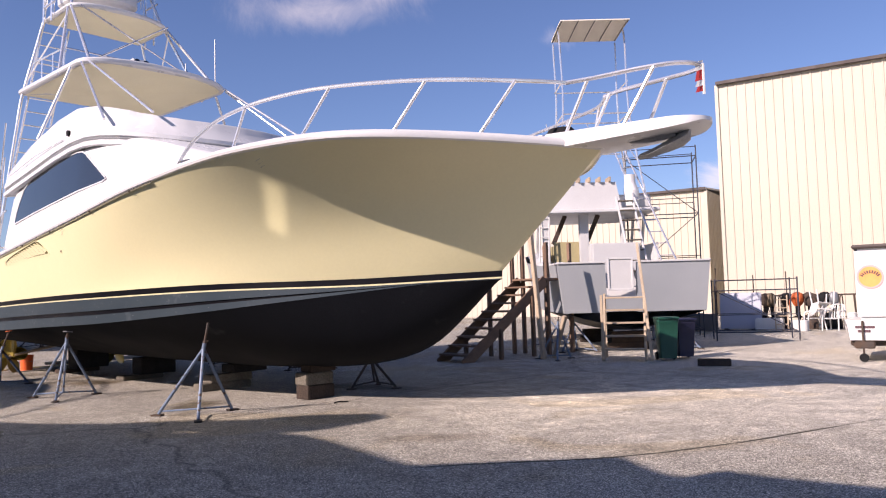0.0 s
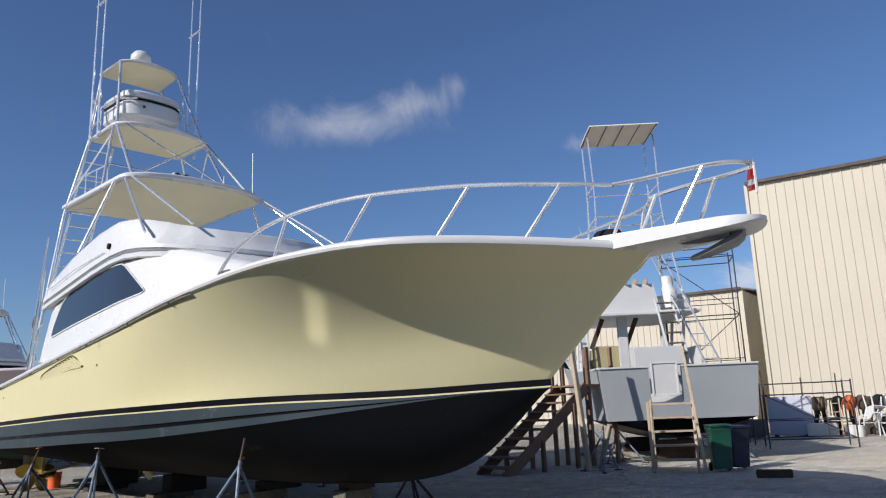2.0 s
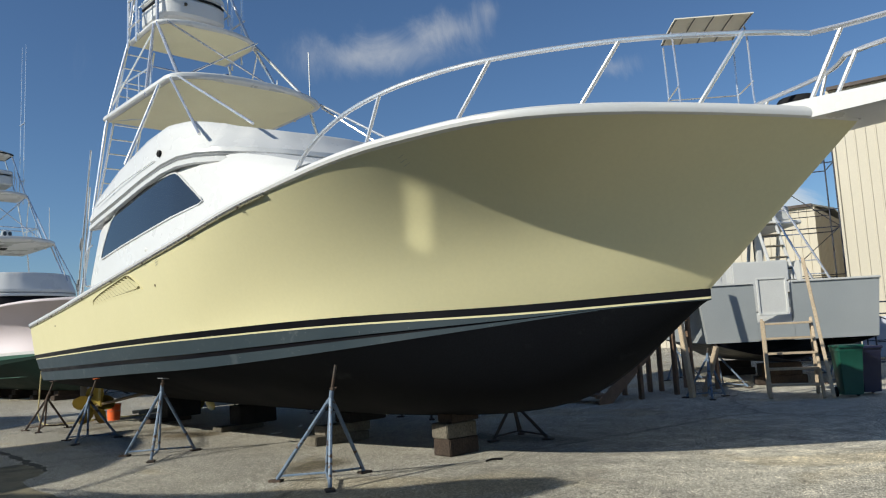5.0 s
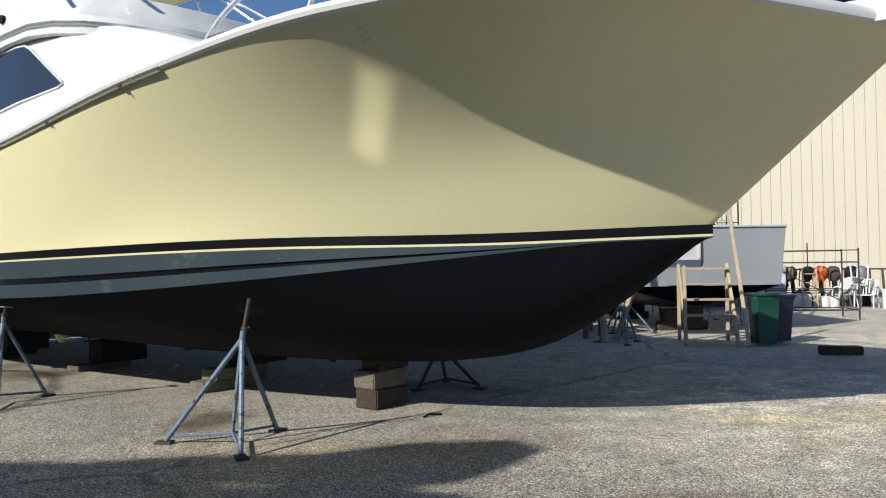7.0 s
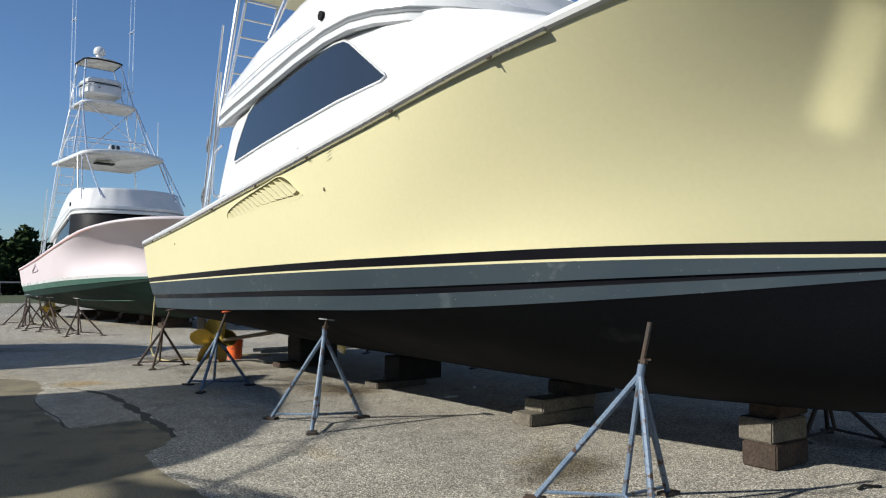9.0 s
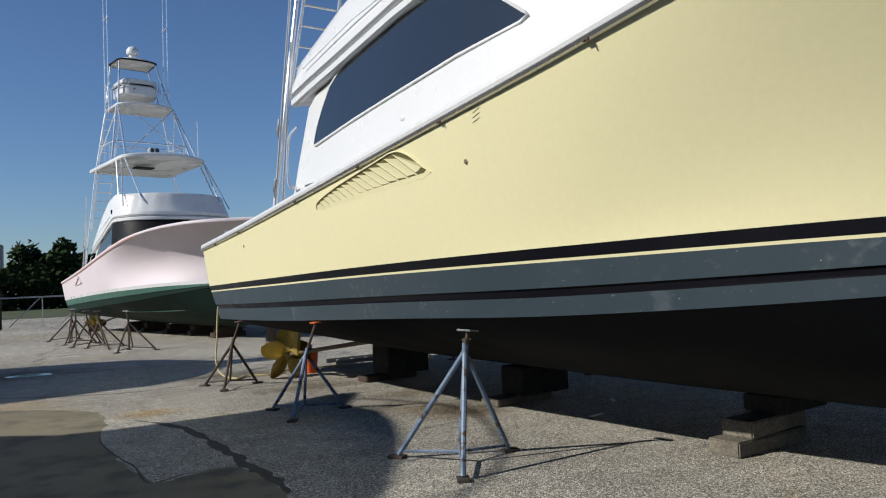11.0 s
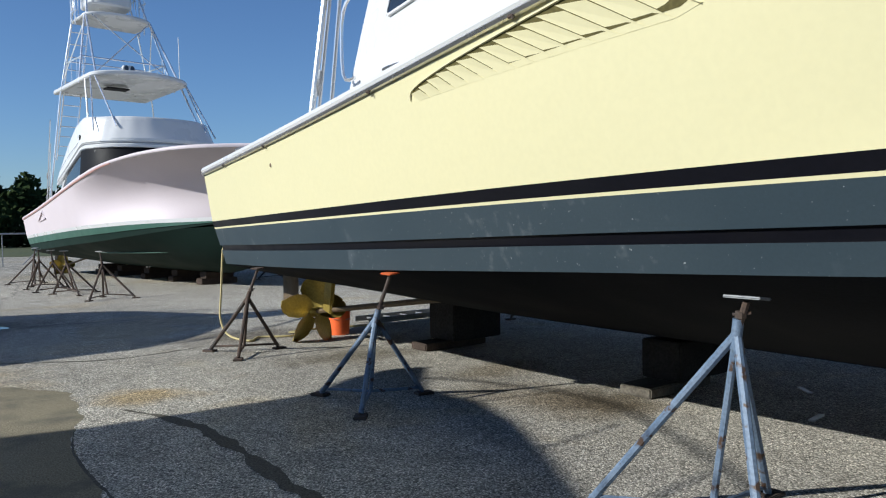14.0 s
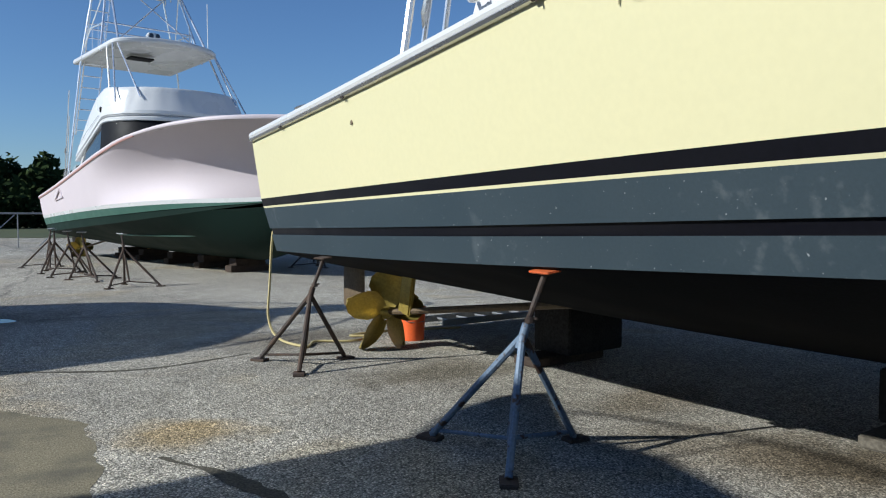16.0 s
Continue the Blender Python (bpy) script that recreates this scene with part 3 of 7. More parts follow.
def pulpit(boat, c):
    n = 30
    rings = []
    for i in range(n + 1):
        t = 1 - (1 - i / n) ** 1.6
        x = 15.75 + 1.92 * t
        half = 0.44 - 0.11 * t
        if t > 0.8:
            half *= math.sqrt(max(1 - ((t - 0.8) / 0.2) ** 2, 0.002))
        top, thick = 3.36 - 0.05 * t, (0.20 - 0.09 * t) * (math.sqrt(max(1 - ((t - 0.8) / 0.2) ** 2, 0.16)) if t > 0.8 else 1.0)
        rings.append([(x, -half, top - thick * 0.95), (x, -half * 1.01, top - 0.03), (x, -half * 0.95, top), (x, half * 0.95, top), (x, half * 1.01, top - 0.03), (x, half, top - thick * 0.95),
                      (x, half * 0.86, top - thick), (x, -half * 0.86, top - thick)])
    plat = part("bow_pulpit", loft(bmesh.new(), rings), WHITE, boat, "white moulded bow pulpit")
    # plough anchor under it
    bm = bmesh.new()
    tube(bm, [(16.75, 0, 3.2), (16.95, -0.02, 3.17), (17.3, -0.02, 3.18)], 0.035, 6)
    loft(bm, [[(x, -w, lo), (x + 0.02, 0, hi), (x, w, lo), (x + 0.01, 0, lo - 0.03)] for x, w, lo, hi in
              ((16.83, 0.015, 3.0, 3.03), (16.98, 0.07, 3.0, 3.07), (17.15, 0.13, 3.03, 3.13), (17.3, 0.15, 3.07, 3.2), (17.4, 0.11, 3.12, 3.25), (17.44, 0.04, 3.17, 3.25))])
    part("anchor", bm, GALV, plat, "galvanised plough anchor")
    bm = bmesh.new()
    box(bm, (17.1, 0, 3.24), (0.3, 0.1, 0.12), bevel=0.02)
    tube(bm, [(17.15, -0.09, 3.24), (17.15, 0.09, 3.24)], 0.05, 10)
    part("anchor_roller", bm, STEEL, plat)
    bm = bmesh.new()
    loft(bm, [[(15.93 + 0.2 * k * math.cos(a), -0.16 + 0.15 * k * math.sin(a), z) for a in [i * math.pi / 6 for i in range(12)]] for z, k in ((3.32, 1.0), (3.40, 0.95), (3.45, 0.75), (3.47, 0.3))])
    part("windlass_cover", bm, RUBBER, boat, "black cover over the windlass")


def bow_rail(boat, flag=True):
    top = curve_through([(11.45, 2.70, 3.15), (11.75, 2.66, 3.5), (12.15, 2.59, 3.74), (12.6, 2.5, 3.88), (13.2, 2.34, 3.97), (13.97, 2.04, 4.01), (15.0, 1.5, 3.98), (15.85, 0.88, 3.91), (16.2, 0.43, 3.90)], 4)
    for run in both([(x, -y, z) for x, y, z in top]):
        part("handrail", tube(bmesh.new(), run, 0.024, 8), PIPE, boat, "bright aluminium bow rail")
    posts = [((12.56, 2.54, 3.22), (12.8, 2.45, 3.90)), ((13.5, 2.24, 3.30), (13.95, 2.05, 4.0)), ((14.6, 1.75, 3.30), (15.0, 1.5, 3.98)), ((15.5, 1.22, 3.26), (15.84, 0.92, 3.91))]
    for a, b in posts:
        for sign in (-1, 1):
            part("stanchion", tube(bmesh.new(), [(a[0], sign * a[1], a[2]), (b[0], sign * b[1], b[2])], 0.02, 7), PIPE, boat)
    for sign in (-1, 1):
        part("handrail", tube(bmesh.new(), curve_through([(16.2, sign * 0.43, 3.90), (16.5, sign * 0.35, 3.905), (17.0, sign * 0.30, 3.905), (17.35, sign * 0.24, 3.90), (17.53, sign * 0.13, 3.89), (17.6, 0, 3.88)], 4), 0.026, 8), PIPE, boat)
        for a, b in (((16.12, 3.33), (16.43, 3.9)), ((16.86, 3.31), (17.2, 3.9))):
            part("stanchion", tube(bmesh.new(), [(a[0] - 0.06 * (1 + sign), sign * 0.36, a[1]), (b[0] - 0.06 * (1 + sign), sign * (0.36 if b[0] < 17 else 0.28), b[1])], 0.021, 7), PIPE, boat)
    if flag:
        bm = bmesh.new()
        tube(bm, [(17.62, 0, 3.89), (17.62, 0, 3.56)], 0.016, 6)
        staff = part("flag_staff", bm, WHITE_PLASTIC, boat)
        for k, (m_, z0, z1) in enumerate(((WHITE_PLASTIC, 3.93, 3.83), (FLAG_RED, 3.83, 3.72), (WHITE_PLASTIC, 3.72, 3.66), (FLAG_RED, 3.66, 3.60))):
            bm = bmesh.new()
            loft(bm, [[(17.62, 0, z0), (17.60, -0.05, z0 - 0.02), (17.58, -0.07, z0 - 0.03)], [(17.62, 0, z1), (17.59, -0.05, z1 - 0.02), (17.56, -0.08, z1 - 0.03)]], cyclic=False)
            part("flag_cloth", bm, m_, staff, "limp bow pennant", smooth=False)


def house(boat, c):
    """Deckhouse, flybridge coaming and their windows."""
    # stations: s, half width low, half width high, foot, roof
    stations = [(3.6, 2.26, 2.2, 2.3, 3.93), (4.4, 2.28, 2.21, 2.4, 4.03), (5.2, 2.30, 2.22, 2.5, 4.13), (6.4, 2.31, 2.22, 2.6, 4.30), (7.4, 2.29, 2.19, 2.7, 4.42), (8.1, 2.22, 2.1, 2.75, 4.42),
                (8.8, 2.10, 1.9, 2.85, 4.33), (9.3, 1.98, 1.72, 2.9, 4.2), (10.0, 1.8, 1.5, 3.0, 3.96), (10.8, 1.55, 1.25, 3.08, 3.66), (11.5, 1.25, 1.0, 3.15, 3.44), (12.0, 0.95, 0.75, 3.2, 3.29)]
    if c["mask"]:
        stations = stations[:6] + [(8.8, 2.05, 1.9, 2.85, 3.75), (9.6, 1.9, 1.75, 2.95, 3.5), (10.6, 1.6, 1.4, 3.05, 3.4), (11.5, 1.25, 1.0, 3.15, 3.35), (12.0, 0.95, 0.75, 3.2, 3.29)]
    rings = []
    for s, b0, b1, z0, z1 in stations:
        h = z1 - z0
        r = [(s, -b0, z0), (s, -(b0 * 0.5 + b1 * 0.5), z0 + h * 0.5), (s, -b1, z0 + h * 0.86), (s, -b1 * 0.95, z0 + h * 0.96), (s, -b1 * 0.8, z1), (s, 0, z1 + 0.03)]
        rings.append(r + [(x, -y, z) for x, y, z in reversed(r[:-1])])
    rings[0] = [(x + 0.42 * (z - 2.3), y, z) for x, y, z in rings[0]]
    cabin = part("deckhouse", loft(bmesh.new(), rings), WHITE, boat, "glossy white deckhouse")

    def side(s, z):
        for a, b in zip(stations, stations[1:]):
            if a[0] <= s <= b[0]:
                t = (s - a[0]) / (b[0] - a[0])
                b0, b1, z0, z1 = [a[i] + (b[i] - a[i]) * t for i in (1, 2, 3, 4)]
                k = min(max((z - z0) / ((z1 - z0) * 0.86), 0), 1)
                return b0 + (b1 - b0) * k
        return stations[0][1]
    win = [(8.22, 3.64), (8.18, 3.68), (7.56, 4.15), (7.45, 4.20), (7.27, 4.21), (6.8, 4.19), (6.4, 4.16), (5.9, 4.10), (5.4, 4.03), (5.1, 3.94), (4.85, 3.82), (4.65, 3.60), (4.5, 3.4), (4.42, 3.22), (4.45, 3.19), (5.5, 3.31), (6.5, 3.41), (7.4, 3.51), (8.15, 3.60)]
    for sign in (-1, 1):
        bm = bmesh.new()
        lower = [(4.45, 3.19), (5.5, 3.31), (6.5, 3.41), (7.4, 3.51), (8.22, 3.62)]
        upper = [(4.42, 3.23), (4.65, 3.6), (4.85, 3.82), (5.1, 3.94), (5.4, 4.03), (5.9, 4.10), (6.4, 4.16), (6.8, 4.19), (7.27, 4.21), (7.45, 4.20), (7.6, 4.12), (8.0, 3.82), (8.22, 3.64)]
        cols = []
        for s, z in upper:
            zl = herm([p[0] for p in lower], [p[1] for p in lower], s)
            cols.append([(s, sign * (side(s, zl + (z - zl) * k / 4) + 0.022), zl + (z - zl) * k / 4) for k in range(5)])
        loft(bm, cols, cyclic=False)
        part("side_window", bm, GLASS, cabin, "dark tinted side window")
        rim = [(s, sign * (side(s, z) + 0.018), z) for s, z in win]
        part("window_trim", tube(bmesh.new(), rim, 0.016, 5, closed=True), WHITE, cabin)
    if c["mask"]:
        bm = bmesh.new()
        rows = []
        for i in range(25):
            a = -math.pi / 2 + math.pi * i / 24
            c_, sn = abs(math.cos(a)) ** 0.8, math.copysign(abs(math.sin(a)) ** 0.75, math.sin(a))
            rows.append([(7.0 + 3.0 * c_, 2.31 * sn, 3.35), (7.0 + 2.05 * c_, 2.24 * sn, 4.36)])
        loft(bm, rows, cyclic=False)
        part("windscreen", bm, MASK, cabin, "dark wraparound windscreen")
    # flybridge coaming: an overhanging lower lip, a groove, and the coaming above
    prof = [(-0.12, 0.03), (0.0, 0.0), (0.035, 0.02), (0.04, 0.085), (0.0, 0.11), (-0.01, 0.15), (0.025, 0.175), (0.02, 0.24)]
    path = [(3.86, 2.25, 3.90, 4.36), (4.4, 2.27, 3.97, 4.5), (5.12, 2.28, 4.06, 4.71), (6.4, 2.28, 4.25, 4.97), (7.1, 2.26, 4.34, 5.04), (7.6, 2.22, 4.37, 5.02), (8.0, 2.14, 4.35, 4.95), (8.4, 1.98, 4.31, 4.87), (8.8, 1.66, 4.26, 4.79), (9.1, 1.2, 4.22, 4.74), (9.28, 0.6, 4.2, 4.72), (9.33, 0, 4.2, 4.72)]
    if c["mask"]:
        path = [(s, b, max(z0, 4.36) if s > 6.5 else z0, max(z1, 5.0) if s > 6 else z1) for s, b, z0, z1 in path]
    dense = []
    for i in range(len(path) - 1):
        for k in range(3):
            t = k / 3
            dense.append([path[i][j] + (path[i + 1][j] - path[i][j]) * t for j in range(4)])
    dense.append(list(path[-1]))
    dense = [(s, b, z0 - 0.12, z1) for s, b, z0, z1 in dense]
    full = [(s, -b, z0, z1) for s, b, z0, z1 in dense] + [(s, b, z0, z1) for s, b, z0, z1 in reversed(dense[:-1])]
    rings = []
    for i, (s, y, z0, z1) in enumerate(full):
        a, b = full[max(i - 1, 0)], full[min(i + 1, len(full) - 1)]
        d = Vector((b[0] - a[0], b[1] - a[1], 0)).normalized()
        out = Vector((d.y, -d.x, 0))
        ring = []
        rake = 0.30 * min(max((s - 7.2) / 1.4, 0), 1)
        for off, dz in prof + [(-0.05 - rake, z1 - z0 - 0.12), (-0.075 - rake, z1 - z0 - 0.04), (-0.13 - rake, z1 - z0), (-0.24 - rake, z1 - z0 - 0.04), (-0.30 - rake, 0.3), (-0.30 - rake, 0.05)]:
            ring.append((s + out.x * off, y + out.y * off, z0 + dz))
        rings.append(ring)
    bridge = part("flybridge", loft(bmesh.new(), rings), WHITE, boat, "white moulded flybridge coaming")
    bm = bmesh.new()
    loft(bm, [[(s - 0.02, y * 0.9, z0 + 0.13) for s, y, z0, z1 in ((p[0], -p[1], p[2], p[3]), (p[0], 0, p[2], p[3]), (p[0], p[1], p[2], p[3]))] for p in path[:-1]], cyclic=False)
    part("flybridge_floor", bm, WHITE, bridge)
    groove = []
    for i, (s, y, z0, z1) in enumerate(full):
        a, b = full[max(i - 1, 0)], full[min(i + 1, len(full) - 1)]
        d = Vector((b[0] - a[0], b[1] - a[1], 0)).normalized()
        groove.append((s + d.y * 0.004, y - d.x * 0.004, z0 + 0.13))
    part("groove_moulding", tube(bmesh.new(), groove, 0.016, 6), GALV, bridge, "grey insert in the moulding groove")
    # spotlight housings, helm console and seats
    for sign in (-1, 1):
        bm = bmesh.new()
        lathe(bm, [(0.0, 0.0), (0.045, 0.0), (0.055, 0.02), (0.055, 0.06), (0.03, 0.065), (0.0, 0.05)], 12, (7.05, sign * 2.24, 4.58), Matrix.Rotation(radians(90 * -sign), 4, "X"))
        part("side_light", bm, RUBBER, bridge, "small black sidelight")
    bm = bmesh.new()
    box(bm, (6.6, 0, 4.75), (0.9, 1.6, 0.8), bevel=0.08)
    part("helm_console", bm, WHITE, bridge)
    for y in (-0.6, 0.6):
        bm = bmesh.new()
        box(bm, (5.2, y, 4.7), (0.55, 0.55, 0.5), bevel=0.08)
        box(bm, (4.95, y, 5.0), (0.12, 0.5, 0.4), bevel=0.05)
        part("helm_seat", bm, WHITE, bridge)
    # cockpit grab rail at the aft end of the house
    for sign in (-1, 1):
        part("grab_rail", tube(bmesh.new(), curve_through([(3.95, sign * 2.3, 2.75), (3.8, sign * 2.33, 2.8), (3.82, sign * 2.33, 3.35), (4.0, sign * 2.28, 3.5)], 4), 0.016, 6), PIPE, cabin)
        part("grab_rail", tube(bmesh.new(), [(4.3, sign * 2.315, 4.16), (5.6, sign * 2.33, 4.36), (6.9, sign * 2.30, 4.49)], 0.009, 6), PIPE, bridge)
    return cabin, bridge


def top_plate(boat, name, s0, s1, half0, half1, front, z, rise, thick, label, cream):
    out = outline_round(s0, s1, half0, half1, front, 11)

    def lift(x, y):
        return rise * (1 - (y / max(half0, half1)) ** 2)
    ob = part(name, slab(bmesh.new(), out, lambda x, y: z + lift(x, y), lambda x, y: z + thick + lift(x, y), 0.03), WHITE, boat, label)
    inner = [(s0 + 0.06 + (x - s0) * ((s1 + front - s0 - 0.12) / (s1 + front - s0)), y * 0.93) for x, y in out]
    part("headliner", slab(bmesh.new(), inner, lambda x, y: z + lift(x, y) - 0.012, lambda x, y: z + lift(x, y) + 0.004), CREAM if cream else WHITE, ob, "pale lined underside" if not cream else "cream lined underside", smooth=False)
    return ob


def tower(boat, c):
    p = 0.034
    ht = top_plate(boat, "hardtop", 2.7, 5.75, 1.62, 1.64, 0.5, 6.27, 0.09, 0.11, "white hardtop over the flybridge", c["cream"])
    plat = top_plate(boat, "tower_platform", 2.75, 4.05, 1.12, 1.16, 0.42, 8.02, 0.06, 0.09, "white platform of the tower", c["cream"])
    shade = top_plate(boat, "tower_top", 2.2, 3.25, 0.78, 0.76, 0.28, 9.98, 0.08, 0.06, "white sunshade on the tower", c["cream"])
    legs = []
    for sg in (-1, 1):
        legs += [[(2.55, sg * 2.05, 2.35), (2.85, sg * 1.62, 6.15), (2.85, sg * 1.16, 8.02)],
                 [(8.15, sg * 2.13, 4.66), (5.95, sg * 1.6, 6.28)],
                 [(5.44, sg * 2.2, 4.74), (5.5, sg * 1.62, 6.27)],
                 [(8.7, sg * 1.55, 4.78), (6.05, sg * 1.5, 6.3)],
                 [(4.9, sg * 1.62, 6.26), (4.1, sg * 1.12, 8.04)],
                 [(5.9, sg * 1.4, 6.3), (4.2, sg * 1.1, 8.05)],
                 [(2.85, sg * 1.16, 8.1), (2.35, sg * 0.76, 10.0)],
                 [(4.1, sg * 1.05, 8.1), (3.35, sg * 0.72, 10.0)]]
    for run in legs:
        part("tower_leg", tube(bmesh.new(), run, 0.024 if run[0][0] > 8 else p, 8), PIPE, boat)
    braces = []
    for sg in (-1, 1):
        braces += [[(5.6, sg * 1.5, 6.3), (4.45, -sg * 1.0, 8.02)], [(2.86, sg * 1.5, 6.6), (4.2, sg * 1.15, 7.9)]]
    braces += [[(2.82, -1.4, 7.05), (2.82, 1.4, 7.05)], [(4.6, -1.38, 6.95), (4.6, 1.38, 6.95)], [(2.82, -1.4, 7.0), (4.6, -1.38, 6.95)], [(2.82, 1.4, 7.0), (4.6, 1.38, 6.95)]]
    for run in braces:
        part("tower_brace", tube(bmesh.new(), run, 0.019, 6), PIPE, boat)
    # posts of the middle rail
    for sg in (-1, 1):
        for x in (3.4, 4.0, 4.6):
            part("tower_brace", tube(bmesh.new(), [(x, sg * 1.4, 6.3), (x, sg * 1.39, 6.98)], 0.016, 6), PIPE, boat)
    # ladder up the starboard after leg
    lad = thing_part("tower_ladder", boat)
    a0, a1 = Vector((2.65, -1.77, 4.2)), Vector((2.84, -1.17, 7.95))
    b0, b1 = Vector((2.65, -1.19, 4.2)), Vector((2.84, -0.60, 7.95))
    part("ladder_rail", tube(bmesh.new(), [b0, b1], 0.026, 7), PIPE, lad)
    part("ladder_rail", tube(bmesh.new(), [a0, a1], 0.026, 7), PIPE, lad)
    for i in range(12):
        t = (i + 0.5) / 12
        part("rung", tube(bmesh.new(), [a0.lerp(a1, t), b0.lerp(b1, t)], 0.016, 6), PIPE, lad)
    # control box in the tower
    bm = bmesh.new()
    slab(bm, outline_round(2.5, 3.45, 0.72, 0.72, 0.35, 9), 8.55, 8.98, 0.06)
    pod = part("tower_helm", bm, WHITE, boat, "rounded white control box in the tower")
    bm = bmesh.new()
    slab(bm, outline_round(2.5, 3.45, 0.722, 0.722, 0.35, 9), 8.985, 9.012, 0.004)
    part("band", bm, BLACK, pod, "dark band round the box")
    bm = bmesh.new()
    slab(bm, outline_round(2.5, 3.45, 0.725, 0.725, 0.35, 9), 9.014, 9.22, 0.05)
    part("cushion", bm, WHITE, pod)
    bm = bmesh.new()
    lathe(bm, [(0.0, 0), (0.035, 0.0), (0.04, 0.02), (0.0, 0.03)], 10, (3.78, -0.3, 8.8), Matrix.Rotation(radians(90), 4, "Y"))
    part("horn", bm, BRONZE_DARK, pod)
    for sg in (-1, 1):
        part("tower_brace", tube(bmesh.new(), [(2.4, sg * 0.9, 8.95), (3.5, sg * 0.86, 8.95), (3.85, sg * 0.5, 8.95)], 0.02, 6), PIPE, boat)
        part("tower_brace", tube(bmesh.new(), [(3.6, sg * 0.85, 8.12), (3.55, sg * 0.85, 8.95)], 0.018, 6), PIPE, boat)
        part("tower_brace", tube(bmesh.new(), [(2.75, sg * 0.9, 8.12), (2.75, sg * 0.9, 8.95)], 0.018, 6), PIPE, boat)
    # dome, aerials, lights
    bm = bmesh.new()
    lathe(bm, [(0.0, 0.0), (0.15, 0.0), (0.15, 0.26), (0.22, 0.27), (0.25, 0.33), (0.24, 0.43), (0.18, 0.52), (0.09, 0.56), (0.0, 0.57)], 20, (2.8, 0, 10.12))
    part("radar_dome", bm, WHITE, boat, "white radar dome")
    for x, y, z0, z1 in ((2.4, 0.2, 10.1, 10.75), (5.75, 1.45, 6.3, 7.5), (4.9, 1.2, 6.3, 7.1), (3.7, 0.72, 8.6, 9.4)):
        part("aerial", tube(bmesh.new(), [(x, y, z0), (x, y, z1)], 0.012, 5), WHITE_PLASTIC, boat)
    bm = bmesh.new()
    box(bm, (5.55, -0.25, 6.60), (0.26, 0.40, 0.18), bevel=0.04)
    tube(bm, [(5.55, -0.25, 6.40), (5.55, -0.25, 6.54)], 0.04, 8)
    lamp = part("floodlight", bm, WHITE, boat)
    for y in (-0.35, -0.15):
        bm = bmesh.new()
        lathe(bm, [(0.0, 0), (0.07, 0), (0.075, 0.02), (0.0, 0.02)], 10, (5.675, y, 6.605), Matrix.Rotation(radians(90), 4, "Y"))
        part("lens", bm, GLASS, lamp)
    # outriggers beside the tower, rod poles by the cockpit
    for sg in (-1, 1):
        for x in (3.05, 3.5):
            base, tip = Vector((x - 0.1, sg * 1.2, 7.9)), Vector((x + 0.15, sg * 1.22, 15.2))
            part("outrigger", tube(bmesh.new(), [base, base.lerp(tip, 0.4), tip], [0.03, 0.024, 0.010], 6), PIPE, boat, "long aluminium outrigger pole")
        for z in (8.3, 8.9, 11.4):
            bm = bmesh.new()
            box(bm, (3.28, sg * 1.2, z), (0.6, 0.05, 0.05), bevel=0.01)
            part("outrigger_bracket", bm, PIPE, boat)
        for x0, x1, z1 in ((3.25, 4.0, 5.3), (3.5, 3.95, 4.6)):
            part("rod_pole", tube(bmesh.new(), [(x0, sg * 2.3, 2.5), (x1, sg * 2.3, z1)], [0.02, 0.017], 7), PIPE, boat)
        for x, z in ((3.29, 2.78), (3.47, 3.55)):
            bm = bmesh.new()
            tube(bm, [(x, sg * 2.3, z - 0.1), (x + 0.02, sg * 2.31, z), (x + 0.06, sg * 2.31, z + 0.14)], [0.02, 0.036, 0.024], 8)
            part("rod_bracket", bm, STEEL, boat, "bright rod holder")


def thing_part(name, parent):
    ob = new(name)
    ob.empty_display_size = 0.1
    ob.parent = parent
    return ob


